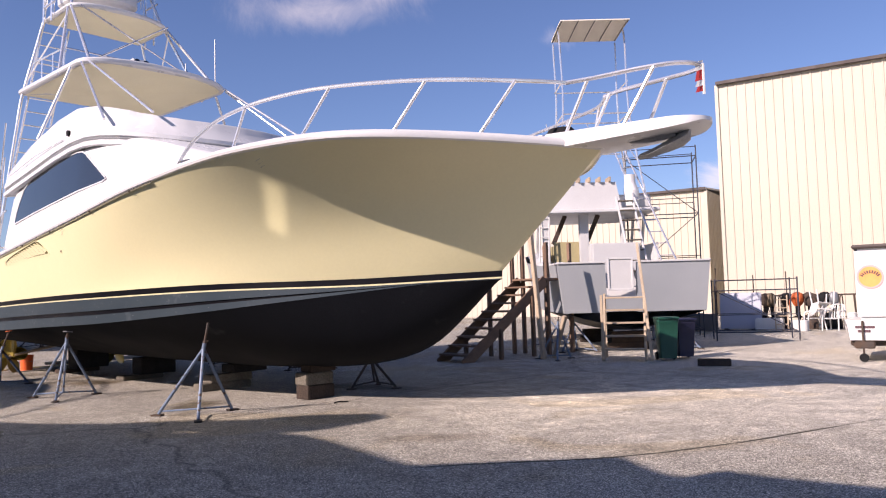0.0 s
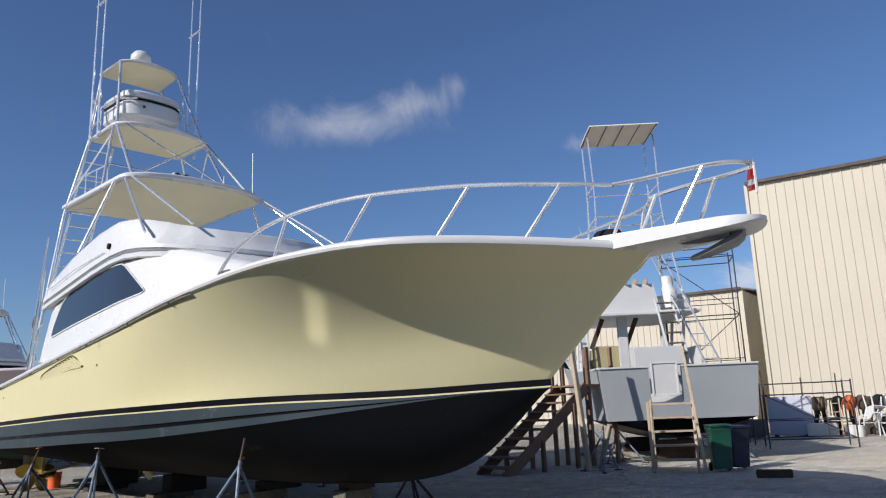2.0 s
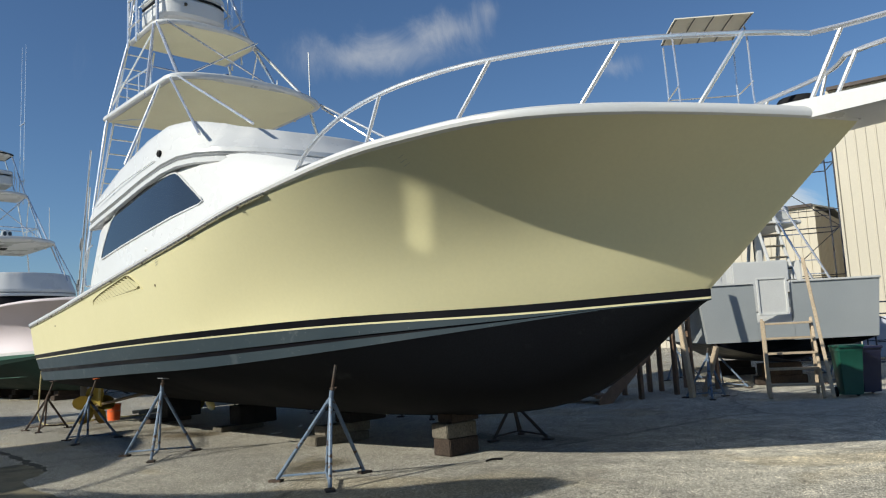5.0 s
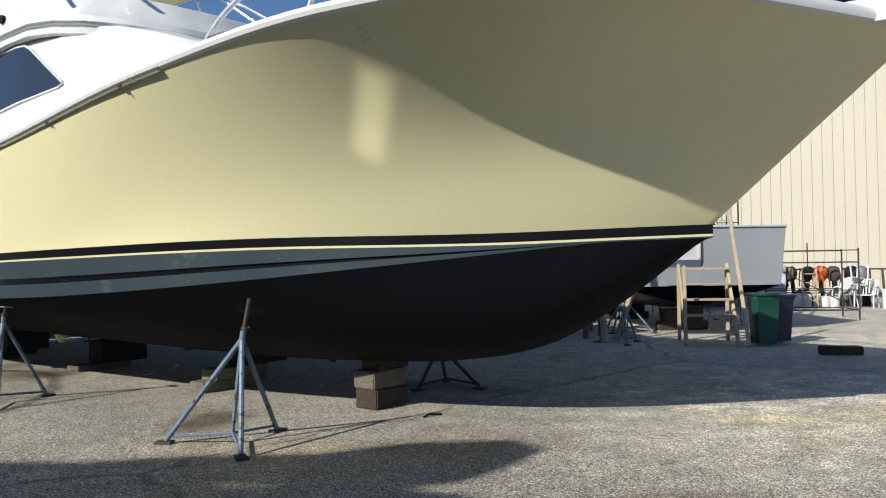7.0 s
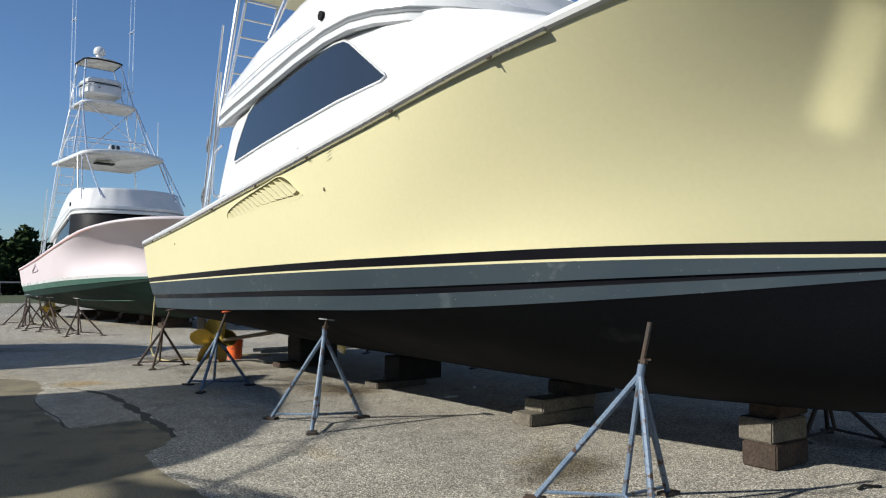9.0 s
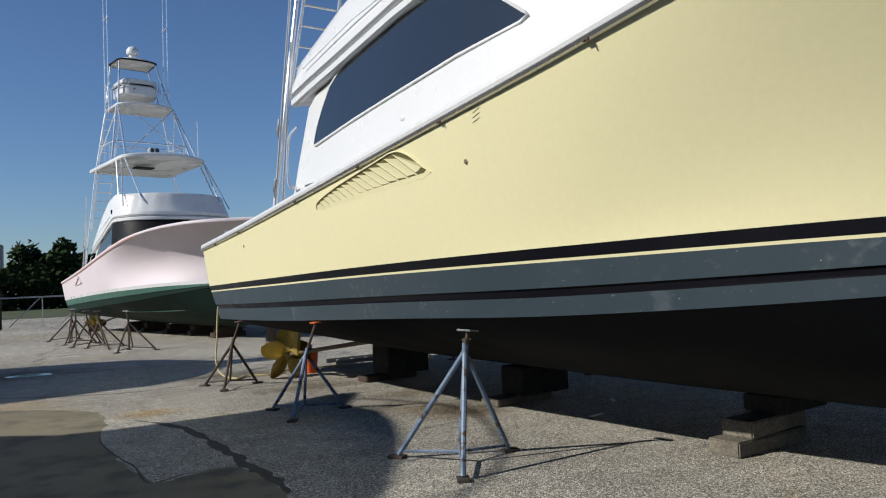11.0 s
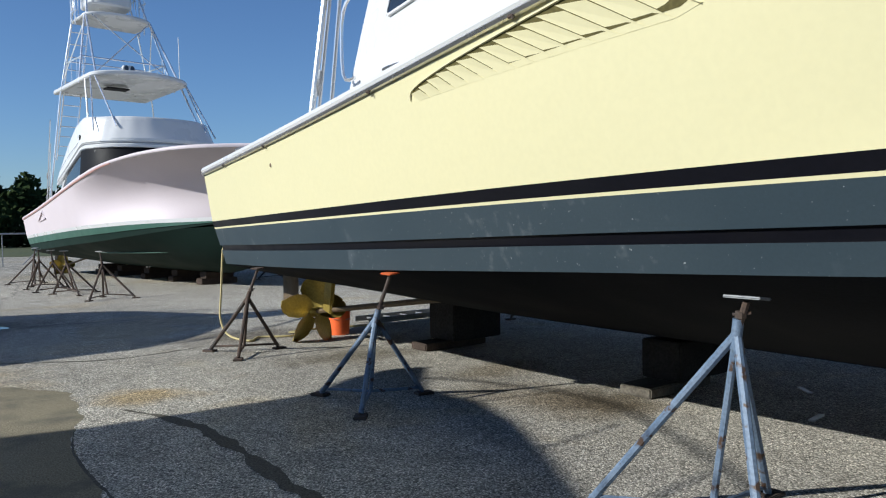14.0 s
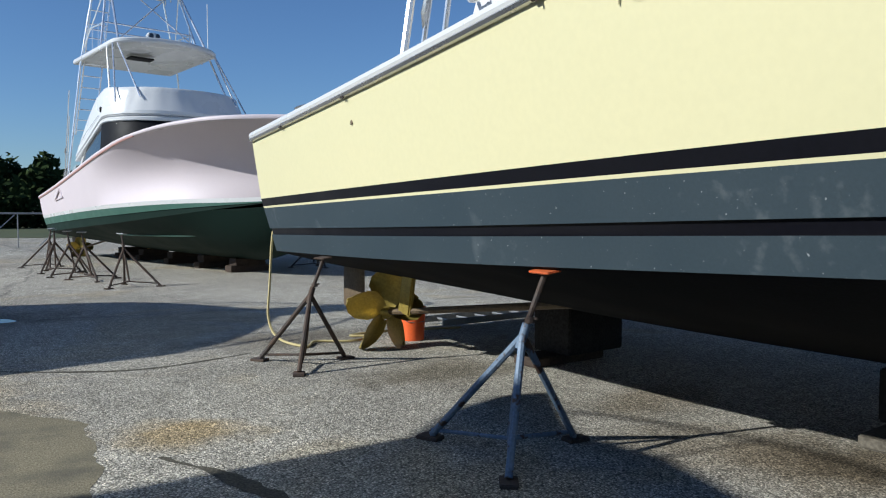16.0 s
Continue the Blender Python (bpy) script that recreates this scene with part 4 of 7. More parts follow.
def vent(boat, sign):
    """Louvred engine air intake laid on the topsides, over a plate coloured as slot shade."""
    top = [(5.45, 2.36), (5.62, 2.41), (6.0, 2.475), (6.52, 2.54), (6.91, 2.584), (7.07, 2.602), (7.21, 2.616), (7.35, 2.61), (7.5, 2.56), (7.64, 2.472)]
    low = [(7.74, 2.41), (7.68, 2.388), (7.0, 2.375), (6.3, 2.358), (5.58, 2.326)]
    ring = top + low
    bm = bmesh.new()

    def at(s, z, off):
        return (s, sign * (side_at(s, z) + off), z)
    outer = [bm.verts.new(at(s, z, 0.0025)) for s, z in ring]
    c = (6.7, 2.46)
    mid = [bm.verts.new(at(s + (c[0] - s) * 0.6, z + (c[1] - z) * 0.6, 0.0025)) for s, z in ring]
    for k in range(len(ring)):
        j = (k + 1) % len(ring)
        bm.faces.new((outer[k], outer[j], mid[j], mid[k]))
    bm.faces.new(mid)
    plate = part("air_intake", bm, SLOT_SHADE, boat, "louvred engine air intake with shade-coloured slots")

    def upper(s):
        return herm([p[0] for p in top], [p[1] for p in top], min(s, 7.64))

    def foot(s):
        return herm([5.5, 6.3, 7.0, 7.95], [2.292, 2.322, 2.337, 2.352], min(s, 7.95))
    count = 15
    feet = [5.52 + 2.13 * (i / (count - 1)) ** 1.04 for i in range(count)] + [7.80]
    heads = [f - 0.05 - 0.36 * min((f - 5.45) / 1.7, 1.0) ** 0.8 for f in feet[:-1]] + [7.60]
    for i in range(count):
        h0, h1, f0, f1 = heads[i] + 0.003, heads[i + 1] - 0.004, feet[i] + 0.003, feet[i + 1] - 0.004
        cut = 0.17 if i < count - 1 else 0.05
        a, b = (f0, foot(f0)), (f1, foot(f1) + (0.03 if i == count - 1 else 0.0))
        d = (h0, upper(h0) - 0.012)
        e = (h1 + (f1 - h1) * cut, upper(h1) - 0.012 + (foot(f1) - upper(h1)) * cut)
        bm = bmesh.new()
        lo = [at(*q, -0.02) for q in (a, b, e, d)]
        hi = [at(*a, 0.001), at(*b, 0.0015), at(*e, 0.014), at(*d, 0.010)]
        loft(bm, [lo, hi])
        part("louvre", bm, YELLOW, plate, smooth=False)
    rim = [at(q.x, q.y, 0.008) for q in curve_through([(p[0], p[1] + 0.004, 0) for p in [(5.42, 2.30)] + top + [(7.79, 2.375)]], 3)]
    part("intake_lip", tube(bmesh.new(), rim, [0.003 + 0.007 * math.sin(math.pi * i / (len(rim) - 1)) ** 0.5 for i in range(len(rim))], 6), YELLOW, plate)


def small_fittings(boat):
    for sign in (-1, 1):
        for s in (1.2, 5.0, 11.9):
            b, z = herm(SHEER_AT, SHEER_B, s) - 0.14, herm(SHEER_AT, SHEER_Z, s) + 0.085
            bm = bmesh.new()
            tube(bm, [(s - 0.13, sign * b, z + 0.06), (s - 0.05, sign * b, z + 0.065), (s + 0.05, sign * b, z + 0.065), (s + 0.13, sign * b, z + 0.06)], 0.015, 6)
            for dx in (-0.05, 0.05):
                tube(bm, [(s + dx, sign * b, z - 0.02), (s + dx, sign * b, z + 0.065)], 0.014, 6)
            part("cleat", bm, STEEL, boat)
        for s, z in ((8.28, 2.39), (2.6, 2.08)):
            bm = bmesh.new()
            lathe(bm, [(0, 0), (0.016, 0.0), (0.02, 0.006), (0.010, 0.009), (0.0, 0.004)], 10, (s, sign * (side_at(s, z) - 0.001), z), Matrix.Rotation(radians(-90 * sign), 4, "X"))
            part("through_hull", bm, BRONZE_DARK, boat)
        for s, z in ((8.5, 2.70), (13.15, 3.18)):
            for k in range(3):
                bm = bmesh.new()
                zz = z - 0.032 * k
                pts_ = [(s - 0.012 * k + dx, sign * (side_at(s - 0.012 * k + dx, zz + 0.25 * dx) + 0.004), zz + 0.25 * dx) for dx in (0, 0.045, 0.09)]
                tube(bm, pts_, 0.0018, 5)
                part("drain_slot", bm, GALV, boat)


def rail_clips(boat):
    """Small dark fittings under the rub rail."""
    for sign in (-1, 1):
        for s in (1.05, 2.55, 4.9, 6.6, 8.1, 9.7, 10.9):
            b, z = herm(SHEER_AT, SHEER_B, s), herm(SHEER_AT, SHEER_Z, s)
            bm = bmesh.new()
            box(bm, (s, sign * (b + 0.024), z - 0.03), (0.05, 0.022, 0.022), Matrix.Rotation(radians(-5), 4, "Y"), 0.005)
            tube(bm, [(s + 0.02, sign * (b + 0.03), z - 0.035), (s + 0.02, sign * (b + 0.032), z - 0.055)], 0.006, 6)
            part("rail_clip", bm, RUST_STEEL, boat, "small dark fender clip under the rail")


def house_fittings(boat):
    for sign in (-1, 1):
        bm = bmesh.new()
        lathe(bm, [(0.0, 0.0), (0.034, 0.0), (0.036, 0.008), (0.026, 0.02), (0.012, 0.026), (0.0, 0.027)], 14, (6.49, sign * 2.27, 3.12), Matrix.Rotation(radians(-90 * sign), 4, "X") @ Matrix.Diagonal((1.4, 1, 1, 1)))
        part("clam_vent", bm, WHITE_PLASTIC, boat, "small bright clam vent")


def running_gear(boat):
    for sign in (-1, 1):
        y = sign * 1.28
        gear = part("propeller_shaft", tube(bmesh.new(), [(1.05, y, 0.37), (4.6, y * 0.86, 0.82)], 0.032, 8), BRONZE_DARK, boat)
        bm = bmesh.new()
        box(bm, (1.5, y, 0.64), (0.2, 0.05, 0.5), Matrix.Rotation(radians(12), 4, "Y"), 0.015)
        part("shaft_strut", bm, BRONZE, gear)
        bm = bmesh.new()
        lathe(bm, [(0.0, -0.14), (0.03, -0.13), (0.065, -0.06), (0.075, 0.08), (0.06, 0.12), (0.0, 0.13)], 12, (1.05, y, 0.37), Matrix.Rotation(radians(-90), 4, "Y"))
        prop = part("propeller", bm, BRONZE, gear, "bronze propeller")
        for k in range(5):
            a = 2 * math.pi * k / 5 + 0.25
            rings = []
            for r, wide, twist in ((0.06, 0.08, 64), (0.16, 0.165, 54), (0.27, 0.225, 44), (0.36, 0.205, 38), (0.425, 0.125, 34), (0.45, 0.03, 33)):
                ring = []
                for q in range(10):
                    t = 2 * math.pi * q / 10
                    u_, v_ = math.cos(t) * wide, math.sin(t) * 0.009
                    tx = u_ * math.sin(radians(90 - twist)) + v_
                    tt = u_ * math.cos(radians(90 - twist))
                    x_ = 1.05 - tx * 0.72 + 0.03 - 0.10 * r + 0.05 * math.cos(t) ** 2
                    ring.append((x_, y + math.cos(a) * r - math.sin(a) * tt, 0.37 + math.sin(a) * r + math.cos(a) * tt))
                rings.append(ring)
            part("blade", loft(bmesh.new(), rings), BRONZE, prop)
        bm = bmesh.new()
        loft(bm, [[(0.2 + t, y + e, z) for t, e in ((0.0, 0.006), (0.12, 0.03), (0.42, 0.02), (0.46, 0.0), (0.42, -0.02), (0.12, -0.03), (0.0, -0.006))] for z in (0.36, 0.5, 0.98)])
        part("rudder", bm, BRONZE_DARK, boat, "dull bronze rudder")
    bm = bmesh.new()
    box(bm, (-0.12, -1.5, 0.98), (0.26, 0.6, 0.03), Matrix.Rotation(radians(14), 4, "Y"), 0.008)
    box(bm, (-0.12, 1.5, 0.98), (0.26, 0.6, 0.03), Matrix.Rotation(radians(14), 4, "Y"), 0.008)
    part("trim_tab", bm, STEEL, boat)


YELLOW_LOOK = dict(side=YELLOW, side_label="pale yellow painted topsides", boot=BLACK, boot_label="black boot stripe", pin=YELLOW, band=BAND, low_band=BAND,
                   band_label="slate grey worn band above the chine", under=BOTTOM, under_label="matt black bottom paint", rail_white=True, mask=False, cream=True)
PINK_LOOK = dict(side=PINK, side_label="pale pink glossy topsides", boot=WHITE, boot_label="white boot stripe", pin=WHITE, band=GREEN_BOOT, low_band=GREEN_BOTTOM,
                 band_label="green painted band", under=GREEN_BOTTOM, under_label="dark green bottom paint", rail_white=False, mask=True, cream=False,
                 strake=SALMON, strake_label="salmon coloured strake below the rail")
WHITE_LOOK = dict(side=WHITE, side_label="white glossy topsides", boot=BLACK, boot_label="dark boot stripe", pin=WHITE, band=BOTTOM, low_band=BOTTOM,
                  band_label="dark band", under=BOTTOM, under_label="dark bottom paint", rail_white=True, mask=False, cream=False)

BOAT_AT = Matrix.Translation((3.958, 21.635, 0)) @ Matrix.Rotation(0.201 - math.pi / 2, 4, "Z")
yacht = thing("sport_fishing_boat", BOAT_AT, "pale yellow sport fishing boat with a tall tower on stands", "boat", "boats in the yard")
hull(yacht, YELLOW_LOOK), pulpit(yacht, YELLOW_LOOK), bow_rail(yacht), house(yacht, YELLOW_LOOK), tower(yacht, YELLOW_LOOK)
vent(yacht, -1), vent(yacht, 1), small_fittings(yacht), rail_clips(yacht), house_fittings(yacht), running_gear(yacht)

PINK_AT = Matrix.Translation((0.42, 41.2, 0)) @ Matrix.Rotation(0.30 - math.pi / 2, 4, "Z")
neighbour = thing("sport_fishing_boat", PINK_AT @ pose(0, 0, -0.11, 0, -1.0, 0) @ Matrix.Diagonal((0.92, 0.92, 0.92, 1)), "pale pink sport fishing boat with green bottom, on stands", "boat", "boats in the yard")
hull(neighbour, PINK_LOOK), house(neighbour, PINK_LOOK), running_gear(neighbour)
tower(neighbour, PINK_LOOK)


def more_sheer(ob):
    """The pink boat's higher bow, longer hardtop and taller tower."""
    stem = ob.name.split(".")[0]
    for v in ob.data.vertices:
        if stem in ("hull_side", "rub_rail", "rub_strake", "deck", "transom"):
            v.co.z += herm((0, 4, 7, 9, 11, 13, 16.5), (0, 0.08, 0.16, 0.19, 0.12, 0.02, 0.12), v.co.x) * min(max((v.co.z - 1.75) / 1.3, 0), 1)
            if stem == "hull_side":
                h = min(max((v.co.z - 1.7) / (herm(SHEER_AT, SHEER_Z, v.co.x) + 0.1 - 1.7), 0), 1)
                v.co.y *= 1 - 0.16 * math.sin(math.pi * h) * min(max((v.co.x - 7.5) / 4, 0), 1)
            if stem == "deck":
                v.co.z -= 0.05
        elif stem == "bottom":
            v.co.z -= herm((0, 5, 10, 13, 14.8), (0, 0.05, 0.16, 0.22, 0.05), v.co.x) * max(1 - abs(v.co.y) / 1.6, 0)
        elif stem in PINK_HOUSE:
            v.co.x = 4 + (v.co.x - 4) * 0.78 if v.co.x > 4 else v.co.x
            v.co.y *= 0.93
            v.co.z += herm((2, 3.4, 4.4, 4.9, 5.4), (0, -0.06, -0.12, 0.08, 0.1), v.co.z) - 0.19 * max(6.5 - v.co.x, 0) * min(max((v.co.z - 2.6) / 1.2, 0), 1)
        elif stem in PINK_TOWER:
            v.co.z = herm((2, 6.27, 8.02, 9.98, 10.75, 15.2), (2, 6.55, 9.0, 11.1, 12.0, 16.6), v.co.z)
            if stem == "tower_leg" and v.co.x > 6.2 and v.co.z < 5.3:
                v.co.x, v.co.y = 4 + (v.co.x - 4) * 0.78, v.co.y * 0.93
            elif stem == "tower_leg" and v.co.x > 5.3 and abs(v.co.y) > 1.9 and v.co.z < 5.5:
                v.co.x, v.co.y = v.co.x + 1.1, v.co.y * 0.86
            if stem in ("hardtop", "headliner") and v.co.z < 8:
                v.co.x = 2.1 + (v.co.x - 2.7) * 1.22


PINK_HOUSE = {"deckhouse", "side_window", "window_trim", "windscreen", "flybridge", "flybridge_floor", "groove_moulding", "side_light", "helm_console", "helm_seat", "grab_rail"}
PINK_TOWER = {"hardtop", "headliner", "tower_platform", "tower_top", "tower_leg", "tower_brace", "tower_ladder", "ladder_rail", "rung", "tower_helm", "band", "cushion", "horn", "radar_dome",
              "aerial", "floodlight", "lens", "outrigger", "outrigger_bracket", "rod_pole", "rod_bracket"}
for ob_ in neighbour.children_recursive:
    if ob_.type == "MESH":
        more_sheer(ob_)
# triangular side vent, spray rails and dark edging of the tower top
for sg_ in (-1, 1):
    bm = bmesh.new()
    tube(bm, [(s_, sg_ * (side_at(s_, z_) + 0.01), z_) for s_, z_ in ((3.1, 1.98), (4.25, 2.05), (4.0, 2.3))], 0.03, 6, closed=True)
    part("side_vent", bm, PINK, neighbour, "raised triangular rim of a side vent")
    for s0_, s1_, k0_, k1_ in ((7.5, 13.0, 0.80, 0.62), (9.5, 13.4, 0.45, 0.30)):
        line_ = []
        for i_ in range(13):
            s_ = s0_ + (s1_ - s0_) * i_ / 12
            k_ = k0_ + (k1_ - k0_) * i_ / 12
            zc_, zk_ = herm(CHINE_AT, CHINE_Z, s_), herm(KEEL_S, KEEL_Z, s_)
            line_.append((s_, sg_ * herm(CHINE_AT, CHINE_B, s_) * k_ * 1.02, zk_ + (zc_ - zk_) * k_ ** 1.9 - 0.01))
        part("spray_rail", tube(bmesh.new(), line_, 0.02, 5), GREEN_BOOT, neighbour, "pale worn spray rail on the bottom")
bm = bmesh.new()
box(bm, (4.7, -0.35, 6.47), (0.42, 0.75, 0.05), bevel=0.01)
part("hatch", bm, RUBBER, neighbour, "dark hatch under the hardtop")
edge_ = outline_round(2.15, 3.3, 0.80, 0.78, 0.28, 11)
part("dark_edging", tube(bmesh.new(), [(x_, y_, 11.14) for x_, y_ in edge_], 0.035, 6, closed=True), RUBBER, neighbour, "dark padded edge of the tower top")

# boats stored along the other side of the lane, behind the camera, mostly unseen: hulls and tops shaped to cast the
# yard's shadows
def stored_boat(m, label, with_pulpit=False):
    boat = thing("stored_boat", m, label, "boat", "boats in the yard")
    hull(boat, WHITE_LOOK), house(boat, WHITE_LOOK)
    if with_pulpit:
        pulpit(boat, WHITE_LOOK), bow_rail(boat, False)
    return boat


def shadow_top(boat, name, outline, z, thick, label, posts, foot):
    """An unseen flat top over a stored boat, outlined in the yard's own plan to cast a set shadow, on pipe posts."""
    back = boat.matrix_world.inverted()
    bm = bmesh.new()
    slab(bm, outline, z, z + thick, 0.02)
    bm.transform(back)
    top = part(name, bm, WHITE, boat, label)
    for x, y in posts:
        part("top_post", tube(bmesh.new(), [back @ Vector((x, y, foot)), back @ Vector((x, y, z + 0.01))], 0.03, 7), PIPE, boat)
    return top


stored_boat(pose(-19.2, 21.6, 0, 0, 0, 7.5), "white sport fishing boat stored bow-out across the lane", True)
bridge_boat = stored_boat(pose(-18.9, 7.6, 0, 0, 0, 2) @ Matrix.Diagonal((1, 0.8, 1, 1)), "white bridge-deck boat stored across the lane")
shadow_top(bridge_boat, "bridge_top", [(-14, 5.3), (-6.55, 5.35), (-6.5, 6.4), (-6.52, 7.6), (-6.75, 8.1), (-7.55, 8.85), (-8.1, 9.85), (-8.75, 10.6), (-9.6, 11.5), (-14, 12)], 6.25, 0.1,
       "unseen white plate outlined to cast a shadow on the yard", ((-7.2, 6.0), (-7.4, 8.0), (-12, 6.0), (-12, 9.0)), 4.2)
shadow_top(bridge_boat, "tower_top", [(-12.9, 12.3), (-11.0, 10.35), (-10.35, 9.95), (-9.55, 9.25), (-8.75, 9.0), (-8.1, 8.45), (-8.12, 8.05), (-8.7, 7.9), (-9.25, 7.85), (-9.7, 8.08), (-10.6, 9.15), (-11.5, 10.45), (-12.9, 11.5)], 8.0, 0.06,
       "unseen narrow white plate outlined to cast a shadow", ((-9.0, 8.3), (-11.0, 9.9)), 6.3)
beamy_boat = stored_boat(pose(-15.3, 11.8, 0, 0, 0, 22) @ Matrix.Diagonal((0.7, 0.9, 1, 1)), "short beamy white boat stored across the lane")
shadow_top(beamy_boat, "hardtop", [(-13, 17.2), (-8.3, 17.2), (-6.6, 17.45), (-6.05, 17.95), (-5.6, 18.15), (-5.3, 18.1), (-5.6, 17.5), (-5.75, 17.1), (-5.55, 16.5), (-5.62, 15.8), (-5.85, 15.0), (-6.1, 14.3), (-6.55, 13.3), (-7.2, 12.55), (-8.2, 12.0), (-13, 11.6)], 5.0, 0.1,
       "unseen broad white plate outlined to cast a rounded shadow", ((-7.0, 16.0), (-7.4, 13.6), (-10, 15), (-10, 13)), 3.0)
# unseen rail and posts, set by the arc of shadow they have to cast
back_ = beamy_boat.matrix_world.inverted()
rail_ = [(-6.6, 17.9, 5.5), (-6.2, 17.4, 5.58), (-5.85, 16.8, 5.6), (-5.6, 16.2, 5.6), (-5.62, 15.6, 5.6), (-5.82, 14.8, 5.6), (-6.08, 14.1, 5.6), (-6.5, 13.4, 5.58), (-7.1, 12.7, 5.5)]
part("top_rail", tube(bmesh.new(), [back_ @ p for p in curve_through(rail_, 5)], 0.024, 7), PIPE, beamy_boat, "bright pipe rail round the top")
for a_, b_ in (((-5.86, 15.12, 5.05), (-5.86, 15.42, 5.6)), ((-6.2, 14.0, 5.05), (-6.02, 14.35, 5.6)), ((-5.62, 16.5, 5.05), (-5.62, 16.5, 5.6)), ((-6.9, 12.9, 5.05), (-6.85, 13.05, 5.55))):
    part("rail_post", tube(bmesh.new(), [back_ @ Vector(a_), back_ @ Vector(b_)], 0.02, 6), PIPE, beamy_boat)
# unseen poles added to cast thin lines of shadow
back_ = bridge_boat.matrix_world.inverted()
for a_, b_ in (((-6.42, 12.22, 4.5), (-7.13, 10.67, 5.5)), ((-6.44, 11.57, 4.6), (-8.04, 12.8, 6.2))):
    part("rod_pole", tube(bmesh.new(), [back_ @ Vector(a_), back_ @ Vector(b_)], 0.03, 6), PIPE, bridge_boat)
stern_boat = stored_boat(pose(-2.1, 2.9, 0, 0, 0, 180) @ Matrix.Diagonal((1, 0.85, 1, 1)), "white boat stored stern-out across the lane")
# outline cut to the shadow that this unseen top has to cast
shadow_top(stern_boat, "hardtop", [(-12, 5.5), (-6.4, 5.6), (-4.82, 4.53), (-5.05, 3.95), (-5.06, 3.7), (-4.62, 3.6), (-4.56, 3.25), (-4.2, 2.3), (-4.2, 0.9), (-12, 0.7)], 6.18, 0.1,
       "white hardtop over the flybridge", ((-6.6, 4.7), (-6.6, 1.4), (-10, 4.5), (-10, 1.4)), 4.5)

# ---- ground ----
bm = bmesh.new()
xs = [-2500, -400, -60, -20, 0, 20, 60, 400, 2500]
loft(bm, [[(x, y, 0) for x in xs] for y in [-2500, -400, -60, -20, 0, 20, 60, 400, 2500]], cyclic=False)
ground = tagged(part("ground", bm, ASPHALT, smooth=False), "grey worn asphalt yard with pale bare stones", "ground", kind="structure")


def jack_stand(m, top, head, paint, head_paint, label, group, spread=0.55, joint_z=0.9, lean=0.0):
    """A boat stand: three splayed legs with low struts, a collar, a screw with its handle and a swivel plate."""
    st = thing("boat_stand", m, label, "boat stand", group)
    joint = Vector((0.18, 0, joint_z))
    feet = [Vector((spread * math.cos(a), spread * math.sin(a), 0.03)) for a in (radians(90), radians(210), radians(330))]
    for f in feet:
        part("leg", tube(bmesh.new(), [f, joint], 0.022, 8), paint, st)
        bm = bmesh.new()
        box(bm, (f.x * 1.03, f.y * 1.03, 0.012), (0.15, 0.10, 0.024), Matrix.Rotation(math.atan2(f.y, f.x), 4, "Z"), 0.005)
        part("foot", bm, RUST_STEEL, st)
    low = Vector((0.05, 0, 0.10))
    for f in feet:
        part("strut", tube(bmesh.new(), [f + Vector((0, 0, 0.03)), low], 0.013, 6), paint, st)
    part("column", tube(bmesh.new(), [low, joint], 0.018, 8), paint, st)
    part("collar", tube(bmesh.new(), [(0.172, -0.15 * lean, joint_z - 0.07), (0.19, 0.2 * lean, min(joint_z + 0.07, top - 0.07))], 0.026, 10), paint, st)
    part("screw", tube(bmesh.new(), [(0.18, 0, joint_z), (0.23, lean, top - 0.02)], 0.017, 8), RUST_STEEL, st)
    bm = bmesh.new()
    tube(bm, [(0.172, 0.35 * lean - 0.02, min(joint_z + 0.09, top - 0.05)), (0.24, 0.35 * lean + 0.02, min(joint_z + 0.10, top - 0.05))], 0.008, 6)
    tube(bm, [(0.20, 0.33 * lean, min(joint_z + 0.075, top - 0.06)), (0.203, 0.36 * lean, min(joint_z + 0.105, top - 0.03))], 0.026, 8)
    part("screw_handle", bm, RUST_STEEL, st)
    if head:
        bm = bmesh.new()
        box(bm, (0.23, lean, top), (0.19, 0.10, 0.013), Matrix.Rotation(radians(-head), 4, "X"), 0.006)
        part("head_plate", bm, head_paint, st)
    return st


def keel_block(m, layers, label, material, long=1.25):
    st = thing("keel_block", m, label, "keel block", "keel blocks under the hull")
    z = 0.0
    for k, (hgt, wide, length, turn, shift, *back) in enumerate(layers):
        bm = bmesh.new()
        box(bm, (shift, back[0] if back else 0, z + hgt / 2), (wide, length, hgt - 0.004), Matrix.Rotation(radians(turn), 4, "Z"), 0.012)
        part("timber", bm, material[k % len(material)], st)
        z += hgt
    return st


STANDS = "stands round the boats"
def beside(s, lat, turn=0):
    return BOAT_AT @ pose(s, -lat, 0, 0, 0, turn)


jack_stand(beside(11.47, 2.37, 2), 1.26, 0, BLUE_STEEL, GALV, "chipped blue steel boat stand with a bare screw", STANDS, 0.55, 0.9, 0.04)
jack_stand(beside(7.6, 2.58, -1), 1.10, 7, BLUE_STEEL, GALV, "chipped blue steel boat stand with a grey plate", STANDS, 0.55, 0.93)
jack_stand(beside(4.40, 2.50, -8), 1.07, -9, BLUE_STEEL, ORANGE_HEAD, "blue steel boat stand with an orange plate", STANDS, 0.5, 0.71, 0.11)
jack_stand(beside(1.36, 2.35, 2), 0.99, -8, RUST_STEEL, RUST_STEEL, "rusty dark steel boat stand by the stern", STANDS, 0.45, 0.66, 0.10)
